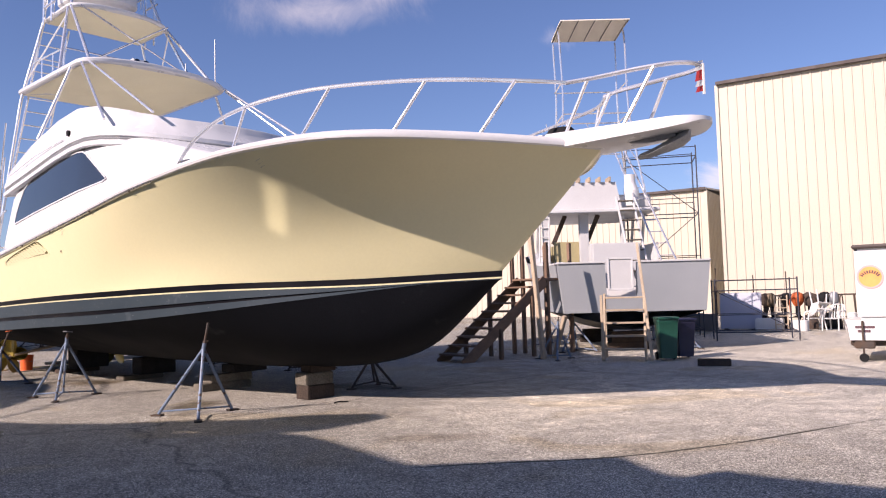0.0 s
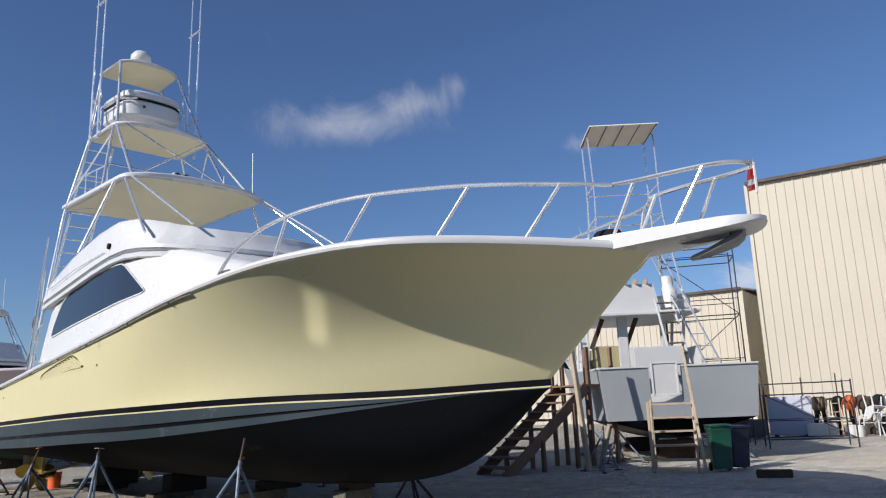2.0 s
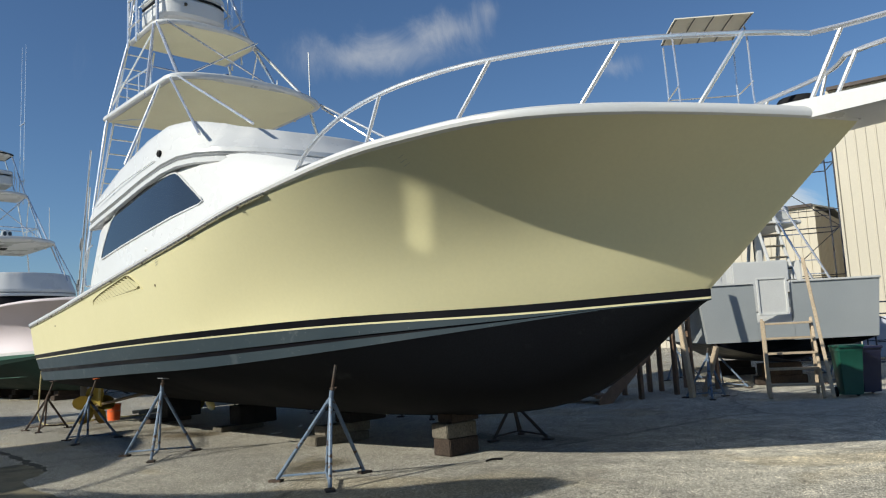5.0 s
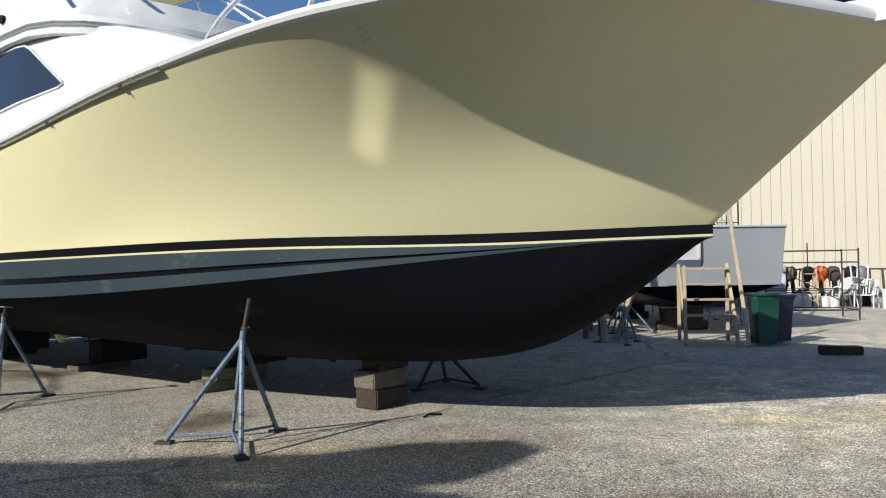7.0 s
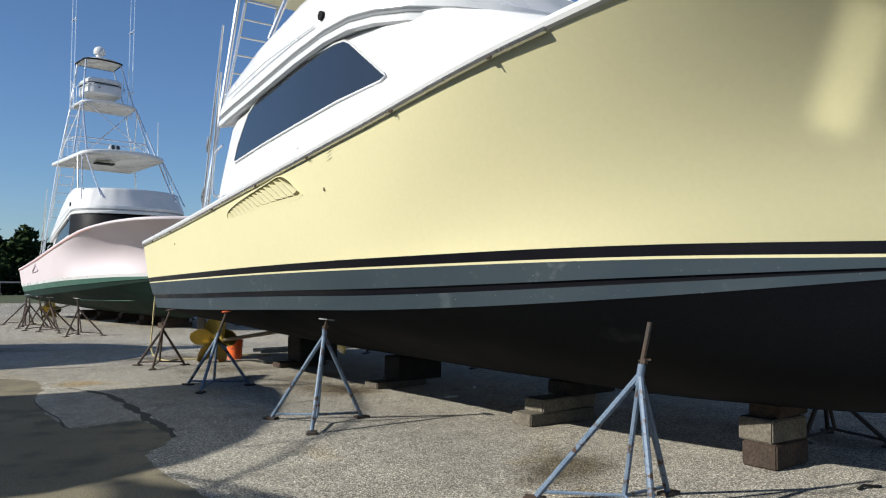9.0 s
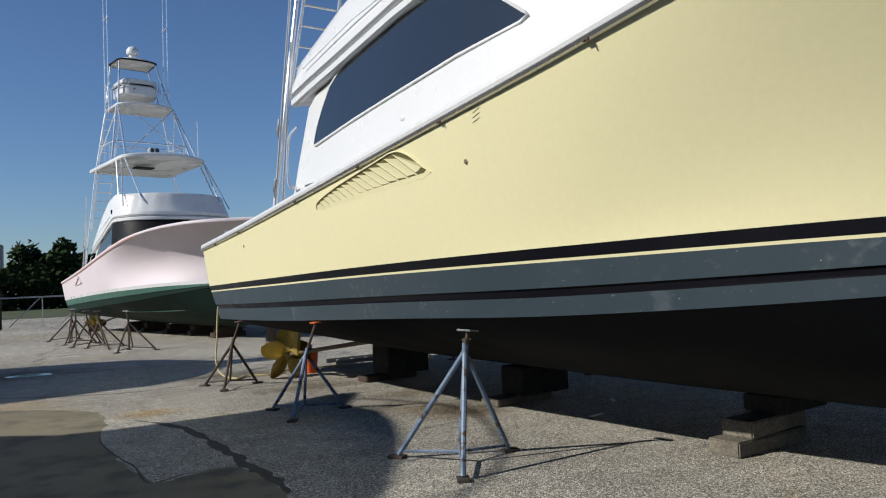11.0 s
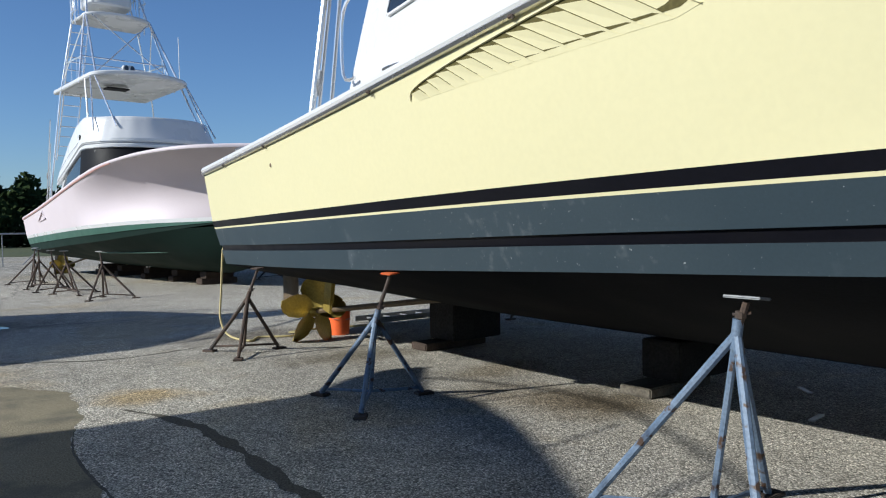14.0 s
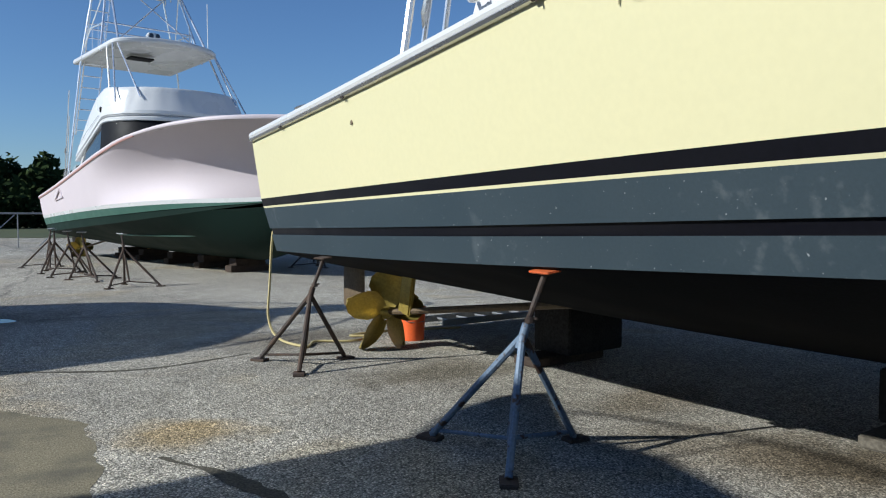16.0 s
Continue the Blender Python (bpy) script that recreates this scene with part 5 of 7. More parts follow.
for s_, top_ in ((1.2, 1.0), (4.4, 1.06), (7.8, 1.1)):
    jack_stand(beside(s_, -2.45, 60 + 7 * s_), top_, 12, RUST_STEEL, GALV, "rusty boat stand on the far side of the hull", STANDS)
jack_stand(beside(11.3, -1.05, 160), 0.62, 0, RUST_STEEL, GALV, "dark rusty stand behind the forefoot", STANDS, 0.42, 0.5)

keel_block(beside(11.42, 0.42), [(0.21, 0.30, 0.52, 1, 0, 0.1), (0.19, 0.31, 0.50, -3, -0.015, 0.09), (0.12, 0.26, 0.5, 2, 0.0, 0.16)], "three stacked weathered timber keel blocks", (TIMBER, PALE_TIMBER, TIMBER))
keel_block(beside(8.97, 0.42), [(0.13, 0.30, 0.95, -2, 0), (0.14, 0.28, 0.85, 2, 0, 0.1), (0.15, 0.38, 0.7, 0, -0.01, 0.45)], "stacked grey timber keel blocks", (PALE_TIMBER, PALE_TIMBER, SHADED_TIMBER))
keel_block(beside(5.7, 0.3), [(0.09, 0.32, 0.86, 1, 0), (0.34, 0.40, 0.75, 0, 0, 0.3)], "squat timber keel blocks", (PALE_TIMBER, SHADED_TIMBER))
keel_block(beside(2.6, 0.28), [(0.09, 0.30, 0.9, 0, 0), (0.44, 0.46, 0.75, 2, 0, 0.25)], "timber keel block near the stern, coloured dark as in shade", (TIMBER, SHADED_TIMBER))
# ---- buildings ----
def sided_wall(name, a, b, height, base=0.0, pitch=0.41, label="", lean=0.0):
    """A wall of ribbed metal sheets from a to b (plan), standing on the ground."""
    a, b = Vector((*a, 0)), Vector((*b, 0))
    d = (b - a).normalized()
    out = Vector((-d.y, d.x, 0))
    length = (b - a).length
    rows = []
    x = 0.0
    while x < length:
        for dx, off in ((0.0, 0.0), (pitch - 0.085, 0.0), (pitch - 0.068, 0.032), (pitch - 0.015, 0.032)):
            if x + dx <= length:
                p = a + d * (x + dx) + out * off
                rows.append([(p.x, p.y, base), (p.x, p.y, height)])
        x += pitch
    rows.append([(b.x, b.y, base), (b.x, b.y, height)])
    back = [[(p[0] - out.x * 0.15, p[1] - out.y * 0.15, p[2]) for p in r] for r in reversed(rows[:: max(len(rows) // 4, 1)])]
    bm = bmesh.new()
    loft(bm, rows + back, cyclic=False)
    return part(name, bm, SIDING, None, smooth=False)


def shed(name, corner, along, deep, length, depth, height, label):
    """A metal-clad shed; corner is the near corner, along the lit wall's direction, deep the direction away from it."""
    c, u_, v_ = Vector((*corner, 0)), Vector((*along, 0)).normalized(), Vector((*deep, 0)).normalized()
    st = thing(name, Matrix.Identity(4), label, "building", "sheds of the yard")
    p = [c, c + u_ * length, c + u_ * length + v_ * depth, c + v_ * depth]
    for i in range(4):
        a, b = p[i], p[(i + 1) % 4]
        w_ = sided_wall("wall", (b.x, b.y) if (b - a).cross(c + u_ * length / 2 + v_ * depth / 2 - a).z > 0 else (a.x, a.y), (a.x, a.y) if (b - a).cross(c + u_ * length / 2 + v_ * depth / 2 - a).z > 0 else (b.x, b.y), height)
        w_.parent = st
    mid0, mid1 = c + v_ * depth / 2, c + u_ * length + v_ * depth / 2
    rise = depth * 0.04
    for s0, s1 in ((p[0], p[1]), (p[3], p[2])):
        bm = bmesh.new()
        e = (s0 - mid0).normalized() * 0.12
        loft(bm, [[(s0.x + e.x, s0.y + e.y, height + 0.02), (mid0.x, mid0.y, height + rise), (mid0.x, mid0.y, height + rise + 0.1), (s0.x + e.x, s0.y + e.y, height + 0.12)],
                  [(s1.x + e.x, s1.y + e.y, height + 0.02), (mid1.x, mid1.y, height + rise), (mid1.x, mid1.y, height + rise + 0.1), (s1.x + e.x, s1.y + e.y, height + 0.12)]])
        part("roof", bm, ROOFING, st, smooth=False)
        bm = bmesh.new()
        d = (s1 - s0).normalized()
        box(bm, ((s0.x + s1.x) / 2 + e.x * 1.3, (s0.y + s1.y) / 2 + e.y * 1.3, height + 0.06), ((s1 - s0).length, 0.14, 0.16), Matrix.Rotation(math.atan2(d.y, d.x), 4, "Z"), 0.01)
        part("gutter", bm, ROOF_TRIM, st)
    for i in range(4):
        bm = bmesh.new()
        box(bm, (p[i].x, p[i].y, height / 2), (0.16, 0.16, height), Matrix.Rotation(math.atan2(u_.y, u_.x), 4, "Z"), 0.01)
        part("corner_trim", bm, SIDING, st)
    return st


BIG_ALONG, BIG_DEEP = (2.1, -5.3), (5.3, 2.1)
shed("boat_shed", (33.1, 20.7), BIG_ALONG, BIG_DEEP, 32, 26, 11.45, "tall cream ribbed-metal boat shed")
shed("boat_shed", (40.0, 26.2), (-2.1, 5.3), (5.3, 2.1), 26, 14, 7.5, "lower cream ribbed-metal shed behind")


# ---- the boat under repair, seen over its transom: x forward, y to port ----
REPAIR_AT = pose(15.6, 12.0, 0, 0, 0, 54)
repair = thing("boat_under_repair", REPAIR_AT, "half-stripped grey and white boat under repair, on stands", "boat", "boats in the yard")
secs = [(0.0, 1.92, 2.22, 1.78, 1.0, 0.55), (2.5, 2.02, 2.3, 1.86, 1.02, 0.45), (5.0, 2.05, 2.5, 1.82, 1.1, 0.42), (7.5, 1.8, 2.8, 1.4, 1.25, 0.45), (9.6, 1.1, 3.05, 0.6, 1.5, 0.8), (10.8, 0.05, 3.2, 0.04, 2.2, 1.9)]
bm = bmesh.new()
for sg_ in (-1, 1):
    loft(bm, [[(s, sg_ * b0, z0), (s, sg_ * (b0 * 0.5 + b1 * 0.5), (z0 + z1) / 2), (s, sg_ * b1, z1)] for s, b0, z0, b1, z1, k in secs], cyclic=False)
part("hull_side", bm, PRIMER, repair, "grey primed hull side")
bm = bmesh.new()
for sg_ in (-1, 1):
    loft(bm, [[(s, sg_ * b1, z1), (s, sg_ * b1 * 0.5, (z1 + k) / 2 - 0.03), (s, 0, k)] for s, b0, z0, b1, z1, k in secs], cyclic=False)
part("bottom", bm, BLACK, repair, "black bottom paint")
for y0, y1, y2, y3 in ((-1.92, -0.08, -1.78, -0.05), (0.72, 1.92, 0.70, 1.78)):
    bm = bmesh.new()
    loft(bm, [[(0, y0, 2.22), (0, y1, 2.22), (0, y3, 1.0), (0, y2, 1.0)], [(0.12, y0 * 0.97, 2.22), (0.12, y1, 2.22), (0.12, y3, 1.0), (0.12, y2 * 0.97, 1.0)]])
    part("transom_panel", bm, PRIMER, repair, "grey primed transom", smooth=False)
bm = bmesh.new()
box(bm, (0.05, 0.32, 1.2), (0.1, 0.8, 0.38), bevel=0.01)
part("transom_sill", bm, PRIMER, repair)
bm = bmesh.new()
box(bm, (-0.03, 0.35, 1.95), (0.05, 0.62, 0.78), bevel=0.015)
door_ = part("transom_door", bm, OLD_WHITE, repair, "white transom door leaf")
bm = bmesh.new()
for y_, z_, sy_, sz_ in ((0.06, 1.95, 0.05, 0.8), (0.66, 1.95, 0.05, 0.8), (0.36, 2.34, 0.6, 0.05), (0.36, 1.57, 0.6, 0.05)):
    box(bm, (-0.065, y_, z_), (0.03, sy_, sz_), bevel=0.006)
part("door_frame", bm, WHITE_PLASTIC, door_)
bm = bmesh.new()
for sg_ in (-1, 1):
    box(bm, (1.5, sg_ * 1.85, 2.25), (3.0, 0.22, 0.06), bevel=0.015)
box(bm, (0.06, -1.0, 2.25), (0.2, 1.85, 0.05), bevel=0.012)
box(bm, (0.06, 1.32, 2.25), (0.2, 1.2, 0.05), bevel=0.012)
part("coaming_cap", bm, OLD_WHITE, repair, "off-white cockpit coaming")
bm = bmesh.new()
loft(bm, [[(s, b0 * k_, z0 - 0.9 if s < 3 else z0 + 0.02) for k_ in (-0.94, 0, 0.94)] for s, b0, z0 in [(q[0], q[1], q[2]) for q in secs]], cyclic=False)
part("deck", bm, OLD_WHITE, repair)
# cabin: posts, tan bulkhead, side walls and roof
bm = bmesh.new()
box(bm, (3.5, 1.05, 2.5), (0.06, 0.75, 1.05), bevel=0.01)
box(bm, (4.6, 1.2, 2.5), (2.2, 0.08, 1.0), bevel=0.01)
part("cabin_bulkhead", bm, TAN, repair, "bare tan cabin bulkhead")
for y_, w_ in ((-0.62, 0.14), (0.54, 0.28), (1.66, 0.22)):
    bm = bmesh.new()
    box(bm, (3.4, y_, 2.9), (0.16, w_, 2.0), bevel=0.02)
    part("cabin_post", bm, OLD_WHITE, repair)
for y_ in (1.18, 0.18):
    bm = bmesh.new()
    box(bm, (3.9, y_, 3.42), (0.07, 0.13, 0.95), Matrix.Rotation(radians(24), 4, "X"), 0.01)
    part("window_frame", bm, RUST_STEEL, repair, "dark slanted window frame")
bm = bmesh.new()
box(bm, (3.36, -0.1, 2.35), (0.07, 1.0, 1.2), bevel=0.01)
part("cabin_door_panel", bm, OLD_WHITE, repair)
bm = bmesh.new()
box(bm, (1.55, 0.1, 2.22), (0.5, 1.3, 1.2), bevel=0.03)
part("cockpit_locker", bm, OLD_WHITE, repair, "chalky white locker box in the cockpit")
bm = bmesh.new()
loft(bm, [[(3.2, 1.52, 3.86), (3.2, -0.60, 3.86), (3.26, -0.60, 3.86), (3.26, 1.52, 3.86)], [(3.28, 1.36, 4.76), (3.28, -0.44, 4.76), (3.34, -0.44, 4.76), (3.34, 1.36, 4.76)]])
part("upper_panel", bm, OLD_WHITE, repair, "chalky white aft panel of the upper station", smooth=False)
bm = bmesh.new()
box(bm, (3.1, 0.4, 3.84), (0.7, 2.5, 0.06), bevel=0.015)
part("overhang", bm, OLD_WHITE, repair)
for sg_ in (-1, 1):
    bm = bmesh.new()
    loft(bm, [[(3.4, sg_ * 1.62, 2.2), (3.4, sg_ * 1.66, 2.2), (3.4, sg_ * 1.66, 2.95), (3.4, sg_ * 1.62, 2.95)], [(7.2, sg_ * 1.4, 2.5), (7.2, sg_ * 1.44, 2.5), (7.2, sg_ * 1.44, 2.9), (7.2, sg_ * 1.4, 2.9)]])
    part("cabin_side", bm, OLD_WHITE, repair)
    for s_ in (4.6, 5.9, 7.1):
        bm = bmesh.new()
        box(bm, (s_, sg_ * 1.56, 3.4), (0.12, 0.07, 1.2), Matrix.Rotation(radians(-22), 4, "Y"), 0.01)
        part("window_post", bm, OLD_WHITE, repair)
bm = bmesh.new()
slab(bm, outline_round(3.2, 6.6, 1.7, 1.6, 0.6, 9), 3.88, 3.98, 0.03)
part("cabin_roof", bm, OLD_WHITE, repair)
bm = bmesh.new()
slab(bm, outline_round(3.45, 6.4, 1.5, 1.45, 0.5, 9), 3.98, 4.4, 0.06)
part("upper_coaming", bm, OLD_WHITE, repair, "chalky white upper station")
for k_ in range(6):
    bm = bmesh.new()
    box(bm, (3.42, -0.25 + k_ * 0.30, 4.83), (0.5, 0.06, 0.15), bevel=0.008)
    part("beam", bm, STEP_WOOD, repair, "bare wooden beam end")
bm = bmesh.new()
box(bm, (3.42, 0.5, 4.73), (0.06, 1.8, 0.07), bevel=0.01)
part("ledger", bm, STEP_WOOD, repair)
bm = bmesh.new()
loft(bm, [[(3.5 + 0.28 * math.cos(a), -0.95 + 0.22 * math.sin(a), z) for a in [i * math.pi / 6 for i in range(12)]] for z in (4.05, 4.5)] + [[(3.6 + 0.16 * math.cos(a), -0.95 + 0.17 * math.sin(a), z) for a in [i * math.pi / 6 for i in range(12)]] for z in (4.75, 5.0)])
part("helm_chair", bm, WHITE_PLASTIC, repair)
# ladder from cockpit to the upper station
lad_ = thing_part("cockpit_ladder", repair)
for y_ in (-0.72, -0.26):
    bm = bmesh.new()
    box(bm, (1.85, y_ , 3.05), (0.09, 0.05, 2.75), Matrix.Rotation(radians(32), 4, "Y"), 0.01)
    part("ladder_rail", bm, OLD_WHITE, lad_)
for k_ in range(8):
    bm = bmesh.new()
    t_ = (k_ + 0.5) / 8
    box(bm, (1.12 + 1.46 * t_, -0.49, 1.9 + 2.33 * t_), (0.2, 0.42, 0.035), bevel=0.006)
    part("tread", bm, PALE_TIMBER, lad_)
lad_ = thing_part("side_ladder", repair)
for y_ in (1.62, 1.9):
    part("ladder_rail", tube(bmesh.new(), [(3.2, y_, 2.4), (3.35, y_ - 0.1, 4.6)], 0.025, 6), OLD_WHITE, lad_)
for k_ in range(7):
    part("rung", tube(bmesh.new(), [(3.22 + 0.02 * k_, 1.61 - 0.013 * k_, 2.6 + 0.28 * k_), (3.22 + 0.02 * k_, 1.89 - 0.013 * k_, 2.6 + 0.28 * k_)], 0.018, 6), OLD_WHITE, lad_)
# pipe tower with a canvas shade
for y0_, y1_ in ((-1.35, -1.02), (1.35, 0.98)):
    for run_ in ([(3.3, y0_, 4.2), (3.6, y1_, 6.9), (3.75, y1_, 9.0), (3.9, y1_, 9.55)], [(5.3, y0_, 4.4), (4.9, y1_, 6.9), (4.95, y1_, 9.5)]):
        part("tower_leg", tube(bmesh.new(), curve_through(run_, 4), 0.03, 7), PIPE, repair)
    part("tower_brace", tube(bmesh.new(), [(3.45, (y0_ + y1_) / 2, 5.4), (4.9, y1_, 6.5)], 0.02, 6), PIPE, repair)
    part("tower_brace", tube(bmesh.new(), [(5.1, (y0_ + y1_) / 2, 5.4), (3.6, y1_, 6.5)], 0.02, 6), PIPE, repair)
    for z_ in (6.9, 7.9):
        part("tower_rail", tube(bmesh.new(), [(3.62, y1_, z_), (4.92, y1_, z_)], 0.02, 6), PIPE, repair)
for x_, z_ in ((3.6, 6.9), (4.9, 6.9), (4.92, 7.9), (3.55, 5.9), (4.95, 5.9)):
    part("tower_rail", tube(bmesh.new(), [(x_, -1.02, z_), (x_, 0.98, z_)], 0.02, 6), PIPE, repair)
for y_ in (-0.3, 0.35, 1.0):
    part("tower_brace", tube(bmesh.new(), [(4.9, y_, 5.9), (4.9, y_ + 0.3, 6.9)], 0.016, 6), PIPE, repair)


def sag(x, y):
    return 9.66 - 0.03 * (x - 3.2) - 0.03 * ((x - 4.3) / 1.1) ** 4


bm = bmesh.new()
slab(bm, [(3.2 + 0.26 * i, -1.06) for i in range(8)] + [(5.02 - 0.26 * i, 1.02) for i in range(8)], lambda x, y: sag(x, y), lambda x, y: sag(x, y) + 0.03)
shade_ = part("canvas_shade", bm, CANVAS, repair, "beige canvas shade over the tower")
for y_ in (-1.02, -0.52, -0.02, 0.48, 0.98):
    part("shade_bow", tube(bmesh.new(), [(3.22 + 0.222 * i, y_, sag(3.22 + 0.222 * i, 0) - 0.012) for i in range(9)], 0.014, 5), PRIMER_DARK, shade_, "dark hoop under the canvas")
part("tower_leg", tube(bmesh.new(), [(4.9, -0.95, 6.5), (1.6, -1.6, 2.3)], 0.03, 6), PIPE, repair)
part("tower_leg", tube(bmesh.new(), [(4.9, -0.65, 6.5), (1.6, -1.2, 2.3)], 0.03, 6), PIPE, repair)
for k_ in range(12):
    t_ = (k_ + 0.5) / 12
    part("tower_rung", tube(bmesh.new(), [(4.9 - 3.3 * t_, -0.95 - 0.65 * t_, 6.5 - 4.2 * t_), (4.9 - 3.3 * t_, -0.65 - 0.55 * t_, 6.5 - 4.2 * t_)], 0.014, 5), PIPE, repair)
for s_, y_, t_ in ((0.6, 1.35, 1.0), (0.7, -1.3, 1.0), (3.8, 1.5, 1.0), (3.8, -1.6, 1.0)):
    jack_stand(REPAIR_AT @ pose(s_, y_, 0, 0, 0, 25), t_, 8, BLUE_STEEL, GALV, "blue boat stand under the boat being repaired", STANDS, 0.5, 0.75)
jack_stand(pose(12.9, 12.15, 0, 0, 0, 20), 0.98, 0, BLUE_STEEL, WHITE_PLASTIC, "small blue boat stand with splashed paint", STANDS, 0.42, 0.8)
keel_block(REPAIR_AT @ pose(1.0, 0, 0, 0, 0, 0), [(0.2, 0.3, 1.1, 0, 0), (0.28, 0.3, 0.9, 3, 0)], "dark timber keel blocks", (TIMBER, TIMBER))
keel_block(REPAIR_AT @ pose(4.5, 0, 0, 0, 0, 0), [(0.2, 0.3, 1.1, 0, 0), (0.2, 0.3, 0.9, 3, 0)], "dark timber keel blocks", (TIMBER, TIMBER))

# ---- timber stairs beside it ----
def stair(m, steps, rise, run_, width, label):
    st = thing("timber_stair", m, label, "stairs")
    for k in range(steps):
        bm = bmesh.new()
        box(bm, (run_ * (k + 0.5), 0, rise * (k + 1) - 0.025), (run_ + 0.05, width, 0.045), bevel=0.006)
        part("tread", bm, STAIR_WOOD, st)
    ang = math.atan2(rise, run_)
    length = steps * math.hypot(run_, rise)
    for sg in (-1, 1):
        bm = bmesh.new()
        box(bm, (steps * run_ / 2, sg * (width / 2 + 0.025), steps * rise / 2 - 0.06), (length, 0.045, 0.26), Matrix.Rotation(-ang, 4, "Y"), 0.006)
        part("stringer", bm, STAIR_WOOD, st)
        if sg < 0:
            continue
        bm = bmesh.new()
        box(bm, (steps * run_ * 0.72, sg * (width / 2 + 0.07), steps * rise * 0.72 + 0.92), (length * 0.62, 0.04, 0.10), Matrix.Rotation(-ang, 4, "Y"), 0.006)
        part("handrail", bm, STEP_WOOD, st, "pale bare handrail")
    for k, sg in ((3, 1), (6, 1), (9, 1), (4, -1), (8, -1)):
        bm = bmesh.new()
        tall = rise * k + (0.95 if sg > 0 and k > 3 else -0.05)
        box(bm, (run_ * k + 0.05, sg * (width / 2 + 0.05), tall / 2), (0.09, 0.09, tall), bevel=0.008)
        part("post", bm, STAIR_WOOD, st)
    bm = bmesh.new()
    box(bm, (steps * run_ + 0.5, 0, steps * rise - 0.03), (1.1, width + 0.1, 0.06), bevel=0.008)
    part("landing", bm, STAIR_WOOD, st)
    for x in (0.1, 0.95):
        for sg in (-1, 1):
            bm = bmesh.new()
            box(bm, (steps * run_ + x, sg * width / 2, (steps * rise + 1.0) / 2 - 0.06), (0.09, 0.09, steps * rise + 0.9), bevel=0.008)
            part("post", bm, STAIR_WOOD, st)
    return st


stair(pose(11.0, 13.6, 0, 0, 0, 2), 10, 0.19, 0.27, 0.85, "dark stained timber stair with handrails")
bm = bmesh.new()
box(bm, (12.75, 12.55, 1.55), (0.10, 0.10, 3.1), Matrix.Rotation(radians(-6), 4, "X"), 0.008)
tagged(part("leaning_post", bm, STEP_WOOD), "long wooden post leaning by the boat", "post")
bm = bmesh.new()
box(bm, (13.1, 12.2, 0.5), (0.09, 0.09, 1.05), Matrix.Rotation(radians(22), 4, "X"), 0.008)
tagged(part("leaning_post", bm, STEP_WOOD), "short wooden post leaning by the boat", "post")

# bare wooden steps at the transom
steps_ = thing("wooden_steps", pose(13.45, 10.60, 0, 0, 0, 38), "bare wooden boarding steps at the transom", "steps")
for sg_ in (-1, 1):
    bm = bmesh.new()
    box(bm, (0.5, sg_ * 0.44, 0.72), (1.75, 0.05, 0.12), Matrix.Rotation(radians(-56), 4, "Y"), 0.008)
    part("stringer", bm, STEP_WOOD, steps_)
    bm = bmesh.new()
    box(bm, (0.98, sg_ * 0.44, 0.72), (0.08, 0.06, 1.44), bevel=0.008)
    part("post", bm, STEP_WOOD, steps_)
    bm = bmesh.new()
    box(bm, (0.05, sg_ * 0.46, 0.72 if sg_ > 0 else 1.3), (0.06, 0.06, 1.44 if sg_ > 0 else 2.6), Matrix.Rotation(radians(0 if sg_ > 0 else 10), 4, "Y") @ Matrix.Rotation(radians(0 if sg_ > 0 else -5), 4, "X"), 0.008)
    part("post", bm, STEP_WOOD, steps_)
for k_ in range(5):
    bm = bmesh.new()
    box(bm, (0.1 + 0.19 * k_, 0, 0.25 + 0.28 * k_), (0.24, 0.86, 0.04), bevel=0.006)
    part("tread", bm, STEP_WOOD, steps_)

# wheeled bins
def wheeled_bin(m, material, label):
    st = thing("wheeled_bin", m, label, "bin", "bins by the boat under repair")
    bm = bmesh.new()
    loft(bm, [[(x * k, y * k, z) for x, y in ((-0.24, -0.26), (-0.2, -0.28), (0.2, -0.28), (0.24, -0.26), (0.26, 0), (0.24, 0.26), (0.2, 0.28), (-0.2, 0.28), (-0.24, 0.26))] for z, k in ((0.06, 0.80), (0.5, 0.90), (0.88, 1.0), (0.9, 1.06), (0.95, 1.06))])
    part("body", bm, material, st)
    bm = bmesh.new()
    slab(bm, [(-0.30, -0.29), (0.28, -0.29), (0.28, 0.29), (-0.30, 0.29)], 0.953, lambda x, y: 1.03 - 0.3 * y * y, 0.02)
    part("lid", bm, material, st)
    part("handle", tube(bmesh.new(), [(0.30, -0.2, 0.93), (0.34, -0.2, 0.97), (0.34, 0.2, 0.97), (0.30, 0.2, 0.93)], 0.014, 6), material, st)
    for sg in (-1, 1):
        bm = bmesh.new()
        lathe(bm, [(0.0, 0), (0.09, 0.0), (0.1, 0.02), (0.1, 0.05), (0.0, 0.05)], 14, (0.2, sg * 0.24 + 0.025, 0.1), Matrix.Rotation(radians(90), 4, "X"))
        part("wheel", bm, RUBBER, st)
    return st


wheeled_bin(pose(14.12, 10.0, 0, 0, 0, 52) @ Matrix.Diagonal((0.82, 0.76, 0.93, 1)), BIN_GREEN, "dark green wheeled plastic bin")
wheeled_bin(pose(14.72, 10.02, 0, 0, 0, 62) @ Matrix.Diagonal((0.82, 0.76, 0.88, 1)), NAVY, "dark navy wheeled plastic bin")
bm = bmesh.new()
box(bm, (13.65, 8.55, 0.07), (0.62, 0.2, 0.14), Matrix.Rotation(radians(-54), 4, "Z"), 0.012)
